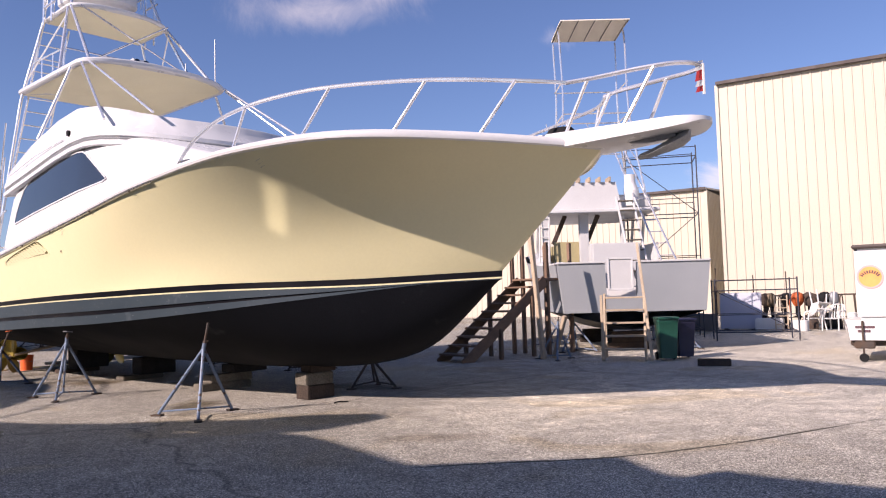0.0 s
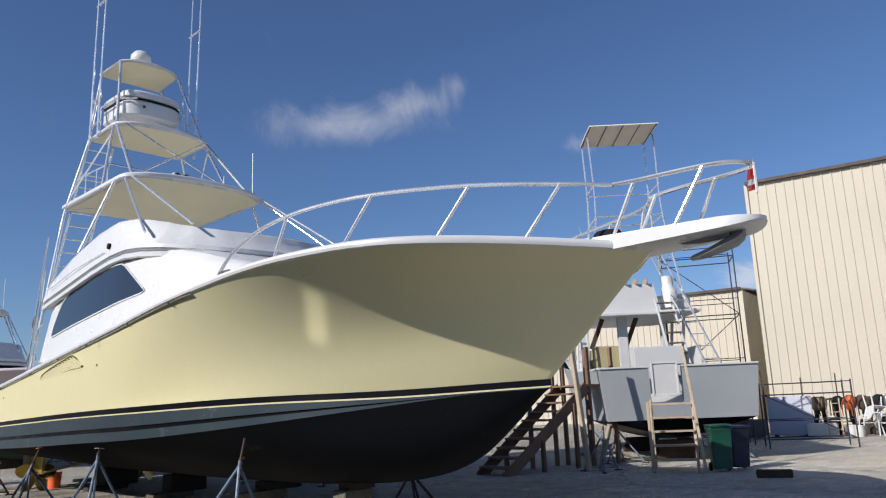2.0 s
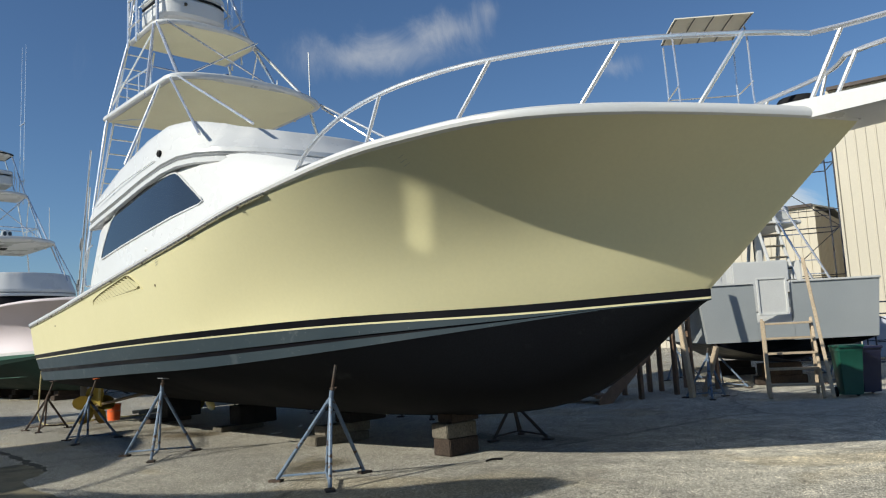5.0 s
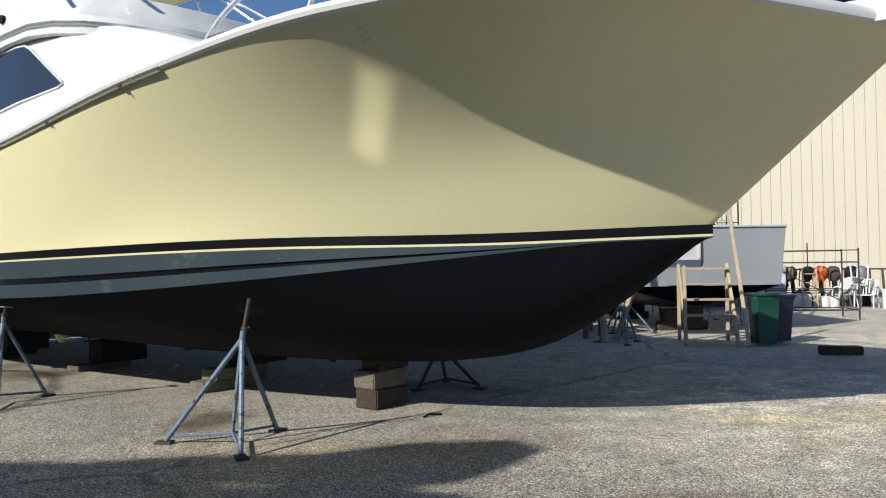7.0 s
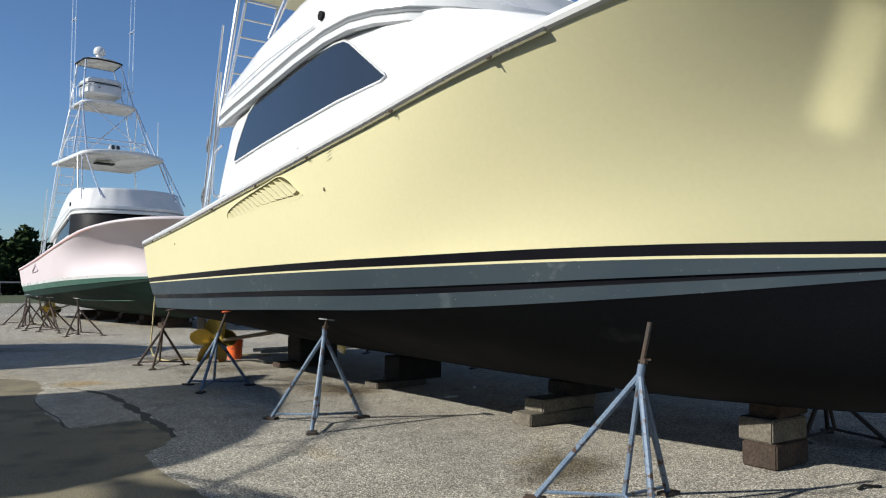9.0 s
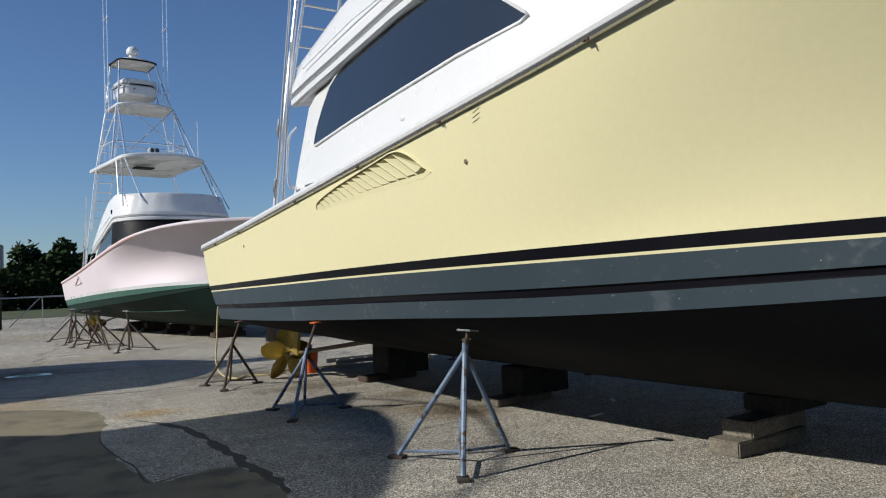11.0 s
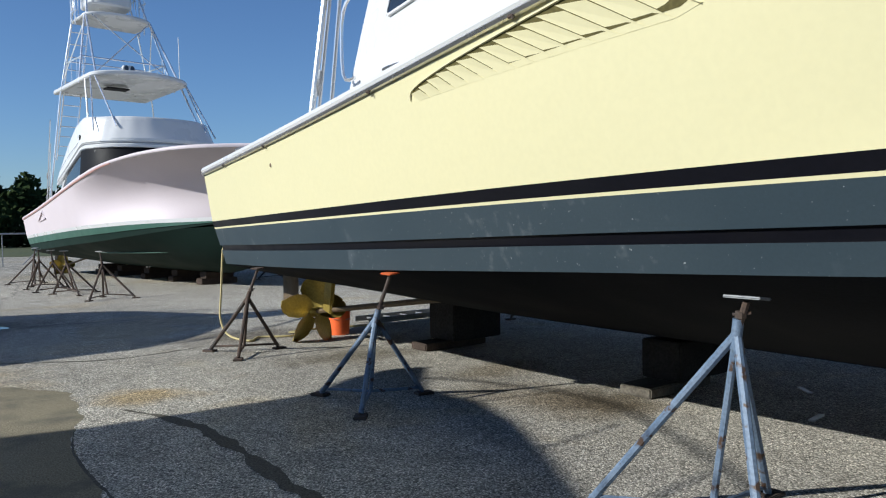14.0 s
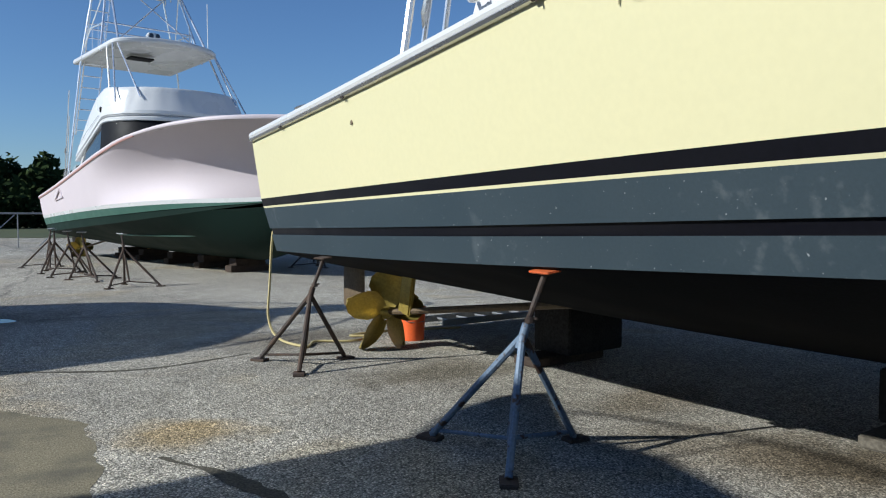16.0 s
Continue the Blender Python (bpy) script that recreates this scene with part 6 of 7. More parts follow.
tagged(part("timber_block", bm, TIMBER), "dark timber block lying on the yard", "timber")

# ---- scaffold ----
def scaffold(m, w_, d_, levels, lift, label):
    st = thing("scaffold", m, label, "scaffold", "scaffold frames")
    top = levels * lift
    for x in (0, w_):
        for y in (0, d_):
            part("standard", tube(bmesh.new(), [(x, y, 0), (x, y, top + 0.6)], 0.021, 6), SCAFFOLD, st)
    for k in range(levels + 1):
        z = 0.25 + k * lift
        for y in (0, d_):
            part("ledger", tube(bmesh.new(), [(0, y, min(z, top + 0.5)), (w_, y, min(z, top + 0.5))], 0.017, 6), SCAFFOLD, st)
            part("ledger", tube(bmesh.new(), [(0, y, min(z + 0.5, top + 0.55)), (w_, y, min(z + 0.5, top + 0.55))], 0.013, 6), SCAFFOLD, st)
        for x in (0, w_):
            part("transom_bar", tube(bmesh.new(), [(x, 0, min(z, top + 0.5)), (x, d_, min(z, top + 0.5))], 0.017, 6), SCAFFOLD, st)
        if k < levels:
            part("brace", tube(bmesh.new(), [(0, 0, z), (w_, 0, z + lift)] if k % 2 else [(w_, 0, z), (0, 0, z + lift)], 0.013, 6), SCAFFOLD, st)
    return st


scaffold(pose(19.95, 15.7, 0, 0, 0, -50), 2.2, 1.4, 3, 1.85, "tall dark tube scaffold behind the boat")
scaffold(pose(19.9, 12.6, 0, 0, 0, -52), 2.2, 1.2, 1, 1.2, "low dark scaffold frame with cross braces")

# ---- things along the shed wall ----
ALONG = Vector((2.1, -5.3, 0)).normalized()
WALL0 = Vector((27.6, 18.0, 0))
OUT = Vector((-5.3, -2.1, 0)).normalized()
TURN_W = math.degrees(math.atan2(ALONG.y, ALONG.x))


def by_wall(a, o, z=0, turn=0):
    p = WALL0 + ALONG * a + OUT * o
    return pose(p.x, p.y, z, 0, 0, TURN_W + turn)


panel_ = thing("upright_screen", by_wall(1.75, 3.0), "large bluish grey screen standing upright", "screen")
bm = bmesh.new()
box(bm, (0, 0, 0.70), (1.42, 0.10, 1.30), Matrix.Rotation(radians(-4), 4, "X"), 0.02)
part("board", bm, PANEL_GREY, panel_)
bm = bmesh.new()
for x_ in (-0.5, 0.5):
    box(bm, (x_, -0.02, 0.04), (0.1, 0.5, 0.08), bevel=0.01)
part("foot", bm, TIMBER, panel_)


def trestle(m, z, label):
    st = thing("trestle_rack", m, label, "rack", "racks by the shed")
    for x in (-0.6, 0.6):
        for y in (-0.22, 0.22):
            part("leg", tube(bmesh.new(), [(x * 1.1, y * 1.3, 0), (x, y, z)], 0.022, 6), RUST_STEEL, st)
    for y in (-0.22, 0.22):
        part("rail", tube(bmesh.new(), [(-0.75, y, z), (0.75, y, z)], 0.026, 6), RUST_STEEL, st)
    part("cross_bar", tube(bmesh.new(), [(-0.6, -0.25, 0.4), (0.6, 0.25, 0.4)], 0.016, 6), RUST_STEEL, st)
    return st


def engine(m, material, label, seed, lean=0.0):
    """An outboard hung on a rack: a sagging cowling, a narrow leg, a gearcase and an arched clamp bracket."""
    rng = random.Random(seed)
    st = thing("outboard_motor", m @ pose(0, 0, 0, lean, 0.6 * lean, 0), label, "outboard motor", "motors on the racks")
    bm = bmesh.new()
    rings = []
    for z, k in ((0.82, 0.45), (0.90, 0.8), (1.02, 0.95), (1.16, 0.92), (1.26, 0.72), (1.31, 0.35)):
        rings.append([(x * k * rng.uniform(0.88, 1.1), y * k * rng.uniform(0.88, 1.1), z + rng.uniform(-0.015, 0.015)) for x, y in
                      ((-0.2, -0.14), (-0.05, -0.17), (0.13, -0.16), (0.23, -0.05), (0.23, 0.06), (0.13, 0.16), (-0.05, 0.17), (-0.2, 0.14), (-0.24, 0))])
    part("cowling", loft(bm, rings), material, st)
    bm = bmesh.new()
    box(bm, (0, 0, 0.66), (0.16, 0.11, 0.42), bevel=0.03)
    box(bm, (-0.04, 0, 0.34), (0.13, 0.06, 0.42), bevel=0.02)
    box(bm, (0.02, 0, 0.44), (0.28, 0.15, 0.02), bevel=0.006)
    part("midsection", bm, RUBBER, st)
    bm = bmesh.new()
    lathe(bm, [(0.0, -0.2), (0.03, -0.15), (0.045, 0.0), (0.03, 0.15), (0.0, 0.18)], 10, (0.0, 0, 0.14), Matrix.Rotation(radians(90), 4, "Y"))
    part("gearcase", bm, RUST_STEEL, st)
    part("clamp_bracket", tube(bmesh.new(), curve_through([(-0.2, 0.2, 0.62), (-0.19, 0.22, 1.0), (-0.1, 0.23, 1.16), (0.06, 0.23, 1.16), (0.15, 0.22, 1.0), (0.17, 0.2, 0.62)], 4), 0.022, 6), material if material is ORANGE_HEAD else RUST_STEEL, st)
    return st


for a_, z_ in ((2.4, 1.2), (3.6, 1.22), (4.7, 1.2)):
    trestle(by_wall(a_, 1.5), z_, "rusty pipe rack holding motors")
MOTORS = ((2.0, RUST_STEEL, "dark worn outboard motor hung on a rack", 0), (2.32, TIMBER, "brown worn outboard motor hung on a rack", 7), (2.7, BRONZE_DARK, "brown worn outboard motor hung on a rack", -5),
          (3.05, RUBBER, "black outboard motor hung on a rack", 4), (3.5, ORANGE_HEAD, "faded orange outboard motor hung on a rack", -3), (3.95, RUST_STEEL, "dark worn outboard motor hung on a rack", 6),
          (4.3, RUBBER, "black outboard motor hung on a rack", -4), (4.75, GALV, "grey outboard motor hung on a rack", 3))
for k_, (a_, mt_, lb_, lean_) in enumerate(MOTORS):
    engine(by_wall(a_, 1.75, 0, 37 * k_), mt_, lb_, 30 + k_, lean_)


def heap(m, w_, d_, h_, seed, material, label):
    """An engine on the ground under a slumped cover."""
    rng = random.Random(seed)
    rings = []
    for z, k in ((0.0, 1.0), (0.35, 1.02), (0.7, 0.86), (0.92, 0.6), (1.0, 0.25)):
        rings.append([(w_ * k * math.cos(a) * rng.uniform(0.85, 1.1), d_ * k * math.sin(a) * rng.uniform(0.85, 1.1), h_ * z * rng.uniform(0.93, 1.05)) for a in [i * math.pi / 7 for i in range(14)]])
    ob = tagged(part("covered_engine", loft(bmesh.new(), rings), material), label, "engine", "covered engines by the shed")
    ob.matrix_world = m
    return ob


for k_, (a_, o_, w_, h_, mt_, lb_) in enumerate(((2.15, 2.2, 0.42, 1.25, TIMBER, "engine under a brown cover by the shed"), (2.95, 2.1, 0.4, 0.9, RUBBER, "engine under a black rubber cover by the shed"),
        (3.9, 2.0, 0.4, 0.8, RUST_STEEL, "engine under a rusty dark cover by the shed"), (4.6, 1.9, 0.45, 0.95, RUBBER, "engine under a black rubber cover by the shed"), (5.6, 1.7, 0.45, 0.9, RUST_STEEL, "engine under a rusty dark cover by the shed"))):
    heap(by_wall(a_, o_), w_ * 0.75, 0.3, h_ * 0.62, 70 + k_, mt_, lb_)


def plastic_chair(m, label):
    st = thing("plastic_chair", m, label, "chair", "plastic chairs by the shed")
    bm = bmesh.new()
    slab(bm, [(-0.22, -0.23), (0.2, -0.25), (0.25, -0.15), (0.25, 0.15), (0.2, 0.25), (-0.22, 0.23)], lambda x, y: 0.41 - 0.03 * (1 - (y / 0.25) ** 2), lambda x, y: 0.43 - 0.03 * (1 - (y / 0.25) ** 2), 0.006)
    part("seat", bm, WHITE_PLASTIC, st)
    for y in (-0.17, -0.085, 0, 0.085, 0.17):
        part("back_slat", tube(bmesh.new(), [(-0.22, y, 0.42), (-0.27, y * 1.05, 0.62), (-0.34, y * 1.05, 0.83)], 0.022, 5), WHITE_PLASTIC, st)
    part("back_rim", tube(bmesh.new(), curve_through([(-0.22, -0.24, 0.42), (-0.30, -0.25, 0.72), (-0.35, -0.15, 0.86), (-0.36, 0.15, 0.86), (-0.30, 0.25, 0.72), (-0.22, 0.24, 0.42)], 4), 0.022, 6), WHITE_PLASTIC, st)
    for sg in (-1, 1):
        part("arm", tube(bmesh.new(), curve_through([(-0.29, sg * 0.26, 0.66), (0.0, sg * 0.28, 0.65), (0.22, sg * 0.27, 0.62), (0.27, sg * 0.27, 0.4), (0.29, sg * 0.27, 0.0)], 4), 0.024, 6), WHITE_PLASTIC, st)
        part("leg", tube(bmesh.new(), [(-0.22, sg * 0.23, 0.42), (-0.30, sg * 0.26, 0.0)], 0.024, 6), WHITE_PLASTIC, st)
    return st


plastic_chair(by_wall(4.15, 3.0, 0, 200), "white plastic garden chair by the shed")
plastic_chair(by_wall(4.75, 3.1, 0, 250), "white plastic garden chair by the shed")
plastic_chair(by_wall(4.42, 3.05, 1.32) @ pose(0, 0, 0, 170, 8, 30), "white plastic garden chair upturned on another")
for a_, o_, r_, h_ in ((3.6, 3.2, 0.16, 0.36), (3.85, 3.5, 0.15, 0.36), (5.3, 3.2, 0.15, 0.6)):
    st_ = thing("bucket", by_wall(a_, o_), "dirty white plastic bucket", "bucket", "buckets")
    bm = bmesh.new()
    lathe(bm, [(0.0, 0.0), (r_ * 0.86, 0.0), (r_, h_ - 0.03), (r_ * 1.06, h_ - 0.03), (r_ * 1.06, h_), (r_ * 0.93, h_), (r_ * 0.8, 0.03), (0.0, 0.03)], 16)
    part("body", bm, WHITE_PLASTIC, st_)
    part("handle", tube(bmesh.new(), curve_through([(r_, 0, h_ - 0.05), (r_ * 0.7, r_ * 0.9, h_ - 0.14), (-r_ * 0.7, r_ * 0.9, h_ - 0.14), (-r_, 0, h_ - 0.05)], 4), 0.004, 4), GALV, st_)
# short wooden stepladder in front of the motors
ladder_ = thing("stepladder", by_wall(3.15, 3.4, 0, 10), "short bare wooden stepladder", "ladder")
for x_ in (-0.2, 0.2):
    for lean_ in (-9, 9):
        bm = bmesh.new()
        box(bm, (x_, 0.11 * (1 if lean_ > 0 else -1), 0.62), (0.04, 0.05, 1.26), Matrix.Rotation(radians(lean_), 4, "X"), 0.006)
        part("rail", bm, STEP_WOOD, ladder_)
for k_ in range(4):
    bm = bmesh.new()
    box(bm, (0, -0.17 + 0.045 * k_, 0.24 + 0.28 * k_), (0.4, 0.1, 0.025), bevel=0.004)
    part("tread", bm, STEP_WOOD, ladder_)
bm = bmesh.new()
box(bm, (0, 0, 0.22), (0.9, 0.5, 0.44), bevel=0.03)
crate_ = tagged(part("storage_crate", bm, WHITE_PLASTIC), "grubby white storage crate by the shed", "crate")
crate_.matrix_world = by_wall(2.75, 3.3)
pole_h = ((0.8, 2.4, 2.3), (2.0, 1.7, 2.0), (3.1, 1.4, 2.1), (5.9, 1.3, 2.0), (6.5, 1.4, 1.9))
for a_, o_, h_ in pole_h:
    p_ = WALL0 + ALONG * a_ + OUT * o_
    tagged(part("upright_pipe", tube(bmesh.new(), [p_, p_ + Vector((0.06, 0.03, h_))], 0.022, 6), RUST_STEEL), "rusty upright pipe by the shed", "pipe", "pipes by the shed")
bm = bmesh.new()
loft(bm, [[(x, y * 0.7, 0.1), (x, y, 0.55), (x * 0.98, y * 0.95, 0.57), (x * 0.96, y * 0.6, 0.15)] for x, y in ((-1.4, 0.5), (0.2, 0.62), (1.2, 0.4), (1.5, 0.05))], cyclic=False)
loft(bm, [[(x, -y * 0.7, 0.1), (x, -y, 0.55), (x * 0.98, -y * 0.95, 0.57), (x * 0.96, -y * 0.6, 0.15)] for x, y in ((-1.4, 0.5), (0.2, 0.62), (1.2, 0.4), (1.5, 0.05))], cyclic=False)
box(bm, (0, 0, 0.09), (2.7, 0.7, 0.1), bevel=0.02)
skiff_ = tagged(part("skiff", bm, PRIMER_DARK), "small dark grey skiff beside the screen", "boat")
skiff_.matrix_world = by_wall(0.2, 4.0, 0, 8) @ Matrix.Diagonal((0.62, 0.8, 1.1, 1))

# ---- small white box trailer ----
trailer = thing("box_trailer", pose(16.03, 6.66, 0, 0, 0, -68), "white box trailer with a round orange sign", "trailer")
bm = bmesh.new()
box(bm, (0.95, 0.9, 1.53), (2.3, 1.7, 1.42), bevel=0.06)
part("body", bm, WHITE_PLASTIC, trailer)
bm = bmesh.new()
slab(bm, [(-0.24, 0.02), (2.14, 0.02), (2.14, 1.78), (-0.24, 1.78)], lambda x, y: 2.22, lambda x, y: 2.36 - 0.08 * (y - 0.9) ** 2, 0.03)
part("roof", bm, ROOF_TRIM, trailer, "dark roof edge")
bm = bmesh.new()
loft(bm, [[(x + dx, y, z) for x, y in ((-0.40, 0.0), (2.2, 0.0), (2.2, 1.8), (-0.40, 1.8))] for z, dx in ((0.42, 0.05), (0.76, 0.0), (0.82, -0.02))])
part("tray", bm, WHITE_PLASTIC, trailer, "white moulded tray under the box")
for z_, x_, l_ in ((0.68, -0.08, 0.34), (0.6, -0.1, 0.22)):
    bm = bmesh.new()
    box(bm, (x_, -0.008, z_), (l_, 0.012, 0.045))
    part("lettering_bar", bm, DARK_LOGO, trailer, smooth=False)
bm = bmesh.new()
lathe(bm, [(0.0, 0.0), (0.21, 0.0), (0.21, 0.012), (0.0, 0.012)], 28, (0.06, 0.052, 1.66), Matrix.Rotation(radians(90), 4, "X"))
sign_ = part("round_sign", bm, PALE_LOGO, trailer, "round orange decal with a pink rim")
bm = bmesh.new()
lathe(bm, [(0.20, 0.0), (0.235, 0.0), (0.235, 0.016), (0.20, 0.016), (0.20, 0.0)], 28, (0.06, 0.052, 1.66), Matrix.Rotation(radians(90), 4, "X"))
part("rim", bm, PINK_LOGO, sign_)
for k_ in range(9):
    bm = bmesh.new()
    a_ = radians(150 - 15 * k_)
    box(bm, (0.06 + 0.17 * math.cos(a_), 0.036, 1.62 + 0.14 * math.sin(a_)), (0.025, 0.008, 0.06), Matrix.Rotation(radians(90) - a_, 4, "Y"))
    part("lettering_bar", bm, DARK_LOGO, sign_, smooth=False)
for x_ in (0.45, 1.6):
    bm = bmesh.new()
    lathe(bm, [(0.0, 0), (0.17, 0.0), (0.2, 0.03), (0.2, 0.12), (0.17, 0.15), (0.0, 0.15)], 18, (x_, 0.35, 0.2), Matrix.Rotation(radians(90), 4, "X"))
    part("wheel", bm, RUBBER, trailer)
part("hitch_jack", tube(bmesh.new(), [(-0.12, -0.04, 0.16), (-0.12, -0.04, 0.80)], 0.022, 7), RUST_STEEL, trailer)
bm = bmesh.new()
lathe(bm, [(0.0, 0), (0.07, 0.0), (0.085, 0.02), (0.085, 0.06), (0.0, 0.06)], 14, (-0.12, 0.0, 0.085), Matrix.Rotation(radians(90), 4, "X"))
part("jockey_wheel", bm, RUBBER, trailer)
bm = bmesh.new()
box(bm, (0.7, 0.3, 0.36), (2.1, 0.3, 0.12), bevel=0.02)
box(bm, (-0.1, 0.0, 0.33), (0.36, 0.16, 0.14), bevel=0.02)
part("chassis", bm, RUST_STEEL, trailer)

# ---- under the stern ----
bucket_ = thing("bucket", pose(3.38, 20.72, 0), "bright orange plastic bucket under the stern", "bucket", "buckets")
bm = bmesh.new()
lathe(bm, [(0.0, 0.0), (0.13, 0.0), (0.148, 0.33), (0.158, 0.33), (0.158, 0.365), (0.14, 0.365), (0.125, 0.02), (0.0, 0.02)], 24)
part("body", bm, ORANGE, bucket_)
part("handle", tube(bmesh.new(), curve_through([(0.155, 0, 0.33), (0.11, -0.12, 0.22), (-0.11, -0.12, 0.22), (-0.155, 0, 0.33)], 5), 0.004, 5), GALV, bucket_)
hose_pts = [BOAT_AT @ Vector(p) for p in ((0.02, -2.0, 1.25), (-0.06, -2.02, 1.15), (-0.08, -2.05, 0.6), (-0.05, -2.08, 0.25), (0.15, -2.05, 0.05), (0.6, -1.95, 0.018))]
hose_pts += [Vector(p) for p in ((2.35, 20.92, 0.018), (2.7, 20.8, 0.018), (3.0, 21.0, 0.018), (2.8, 21.15, 0.018), (3.3, 21.3, 0.018), (4.2, 21.2, 0.018))]
tagged(part("garden_hose", tube(bmesh.new(), curve_through(hose_pts, 8), 0.014, 6), HOSE), "pale yellow hose hanging from the transom", "hose")
ladder_ = thing("lying_ladder", pose(4.1, 21.3, 0.04, 0, 0, 12), "aluminium ladder lying flat on the ground", "ladder")
for y_ in (0, 0.4):
    bm = bmesh.new()
    box(bm, (1.6, y_, 0.03), (3.4, 0.03, 0.08), bevel=0.006)
    part("ladder_rail", bm, GALV, ladder_)
for k_ in range(11):
    part("rung", tube(bmesh.new(), [(0.1 + 0.3 * k_, 0, 0.03), (0.1 + 0.3 * k_, 0.4, 0.03)], 0.015, 6), GALV, ladder_)
for s_, lat_, turn_ in ((7.0, 0.3, 20), (6.5, -0.5, 60)):
    p_ = beside(s_, lat_).translation
    bm = bmesh.new()
    box(bm, (p_.x, p_.y, 0.006), (0.22, 0.04, 0.012), Matrix.Rotation(radians(turn_), 4, "Z"))
    tagged(part("paint_stick", bm, WHITE_PLASTIC), "white wooden stick lying under the hull", "stick")
p_ = (5.9, 9.55)
bm = bmesh.new()
tube(bm, [(p_[0] - 0.1, p_[1], 0.012), (p_[0], p_[1] + 0.03, 0.02), (p_[0] + 0.12, p_[1] - 0.02, 0.012)], 0.012, 6)
tagged(part("rag", bm, RUBBER), "small dark scrap on the asphalt", "scrap")
# pink boat's stands and blocks
for x_, y_ in ((0.75, 28.4), (0.1, 30.2), (-0.25, 31.3), (-0.75, 32.9), (-1.1, 34.6)):
    jack_stand(pose(x_, y_, 0, 0, 0, 30 * y_), 1.0, -10, RUST_STEEL, GALV, "worn boat stand beside the pink boat", STANDS, 0.52, 0.72)
for s_ in (10.2, 8.4, 6.4, 4.2, 2.4):
    keel_block(PINK_AT @ pose(s_, 0, 0, 0, 0, 0), [(0.16, 0.34, 1.0, 0, 0), (0.17, 0.34, 0.8, 3, 0)], "dark timber keel blocks under the pink boat", (TIMBER, TIMBER))
for s_ in (3.0, 6.5, 10.0):
    jack_stand(PINK_AT @ pose(s_, 1.9, 0, 0, 0, 40 * s_), 1.0, 10, RUST_STEEL, GALV, "worn boat stand beside the pink boat", STANDS, 0.52, 0.72)

# ---- far edge of the yard ----
bm = bmesh.new()
rows_ = []
for i in range(40):
    x = -140 + i * 6
    rows_.append([(x, y + 1.5 * math.sin(i * 1.3), z) for y, z in ((62, 0.02), (66, 0.10), (72, 0.25), (120, 0.3))])
loft(bm, rows_, cyclic=False)
tagged(part("verge", bm, GRASS), "rough grass verge beyond the yard", "grass", kind="structure")


def leaf_cluster(bm, centre, radius, count, size, rng, squash=0.7):
    for _ in range(count):
        v = Vector((rng.gauss(0, 1), rng.gauss(0, 1), rng.gauss(0, 1) * squash))
        v = v.normalized() * radius * (0.45 + 0.6 * rng.random())
        c = Vector(centre) + v
        a = Vector((rng.gauss(0, 1), rng.gauss(0, 1), rng.gauss(0, 1))).normalized()
        b = a.orthogonal().normalized()
        s = size * (0.6 + 0.8 * rng.random())
        vs = [bm.verts.new(c + a * s), bm.verts.new(c + b * s * 0.55), bm.verts.new(c - a * s), bm.verts.new(c - b * s * 0.55)]
        bm.faces.new(vs)


def tree(m, height, spread, seed, label):
    rng = random.Random(seed)
    st = thing("tree", m, label, "tree", "trees beyond the yard")
    bm = bmesh.new()
    tube(bm, [(0, 0, 0), (0.1, 0.05, height * 0.3), (0.0, 0.1, height * 0.6)], [0.22, 0.16, 0.08], 7)
    for k in range(5):
        a = rng.random() * 6.28
        z = height * (0.25 + 0.08 * k)
        tube(bm, [(0, 0, z), (math.cos(a) * spread * 0.4, math.sin(a) * spread * 0.4, z + height * 0.2)], [0.09, 0.03], 5)
    part("trunk", bm, BARK, st)
    bm = bmesh.new()
    for k in range(11):
        a, r = rng.random() * 6.28, spread * math.sqrt(rng.random()) * 0.75
        z = height * (0.4 + 0.5 * rng.random() * (1.1 - r / spread))
        leaf_cluster(bm, (math.cos(a) * r, math.sin(a) * r, z), spread * (0.28 + 0.16 * rng.random()), 190, 0.30, rng)
    part("crown", bm, LEAF, st, smooth=False)
    return st


def palm(m, height, seed):
    rng = random.Random(seed)
    st = thing("palmetto_palm", m, "shaggy dark palm with fan fronds", "palm", "trees beyond the yard")
    part("trunk", tube(bmesh.new(), [(0, 0, 0), (0.1, 0, height * 0.5), (0.05, 0.1, height)], [0.2, 0.16, 0.14], 7), BARK, st)
    bm = bmesh.new()
    for k in range(26):
        a, up = rng.random() * 6.28, rng.uniform(-0.6, 1.0)
        d = Vector((math.cos(a), math.sin(a), up)).normalized()
        side = d.cross(Vector((0, 0, 1))).normalized()
        base = Vector((0.05, 0.1, height))
        tip = base + d * 1.0
        for j in range(9):
            t = (j - 4) / 4
            end = tip + (d * (0.75 - 0.3 * abs(t)) + side * t * 0.85) * 0.9 + Vector((0, 0, -0.3 * abs(t) - 0.15))
            w = side * 0.05
            vs = [bm.verts.new(q) for q in (tip - w, tip + w, end)]
            bm.faces.new(vs)
        vs = [bm.verts.new(q) for q in (base - side * 0.02, base + side * 0.02, tip + side * 0.02, tip - side * 0.02)]
        bm.faces.new(vs)
    part("crown", bm, PALM, st, smooth=False)
    return st


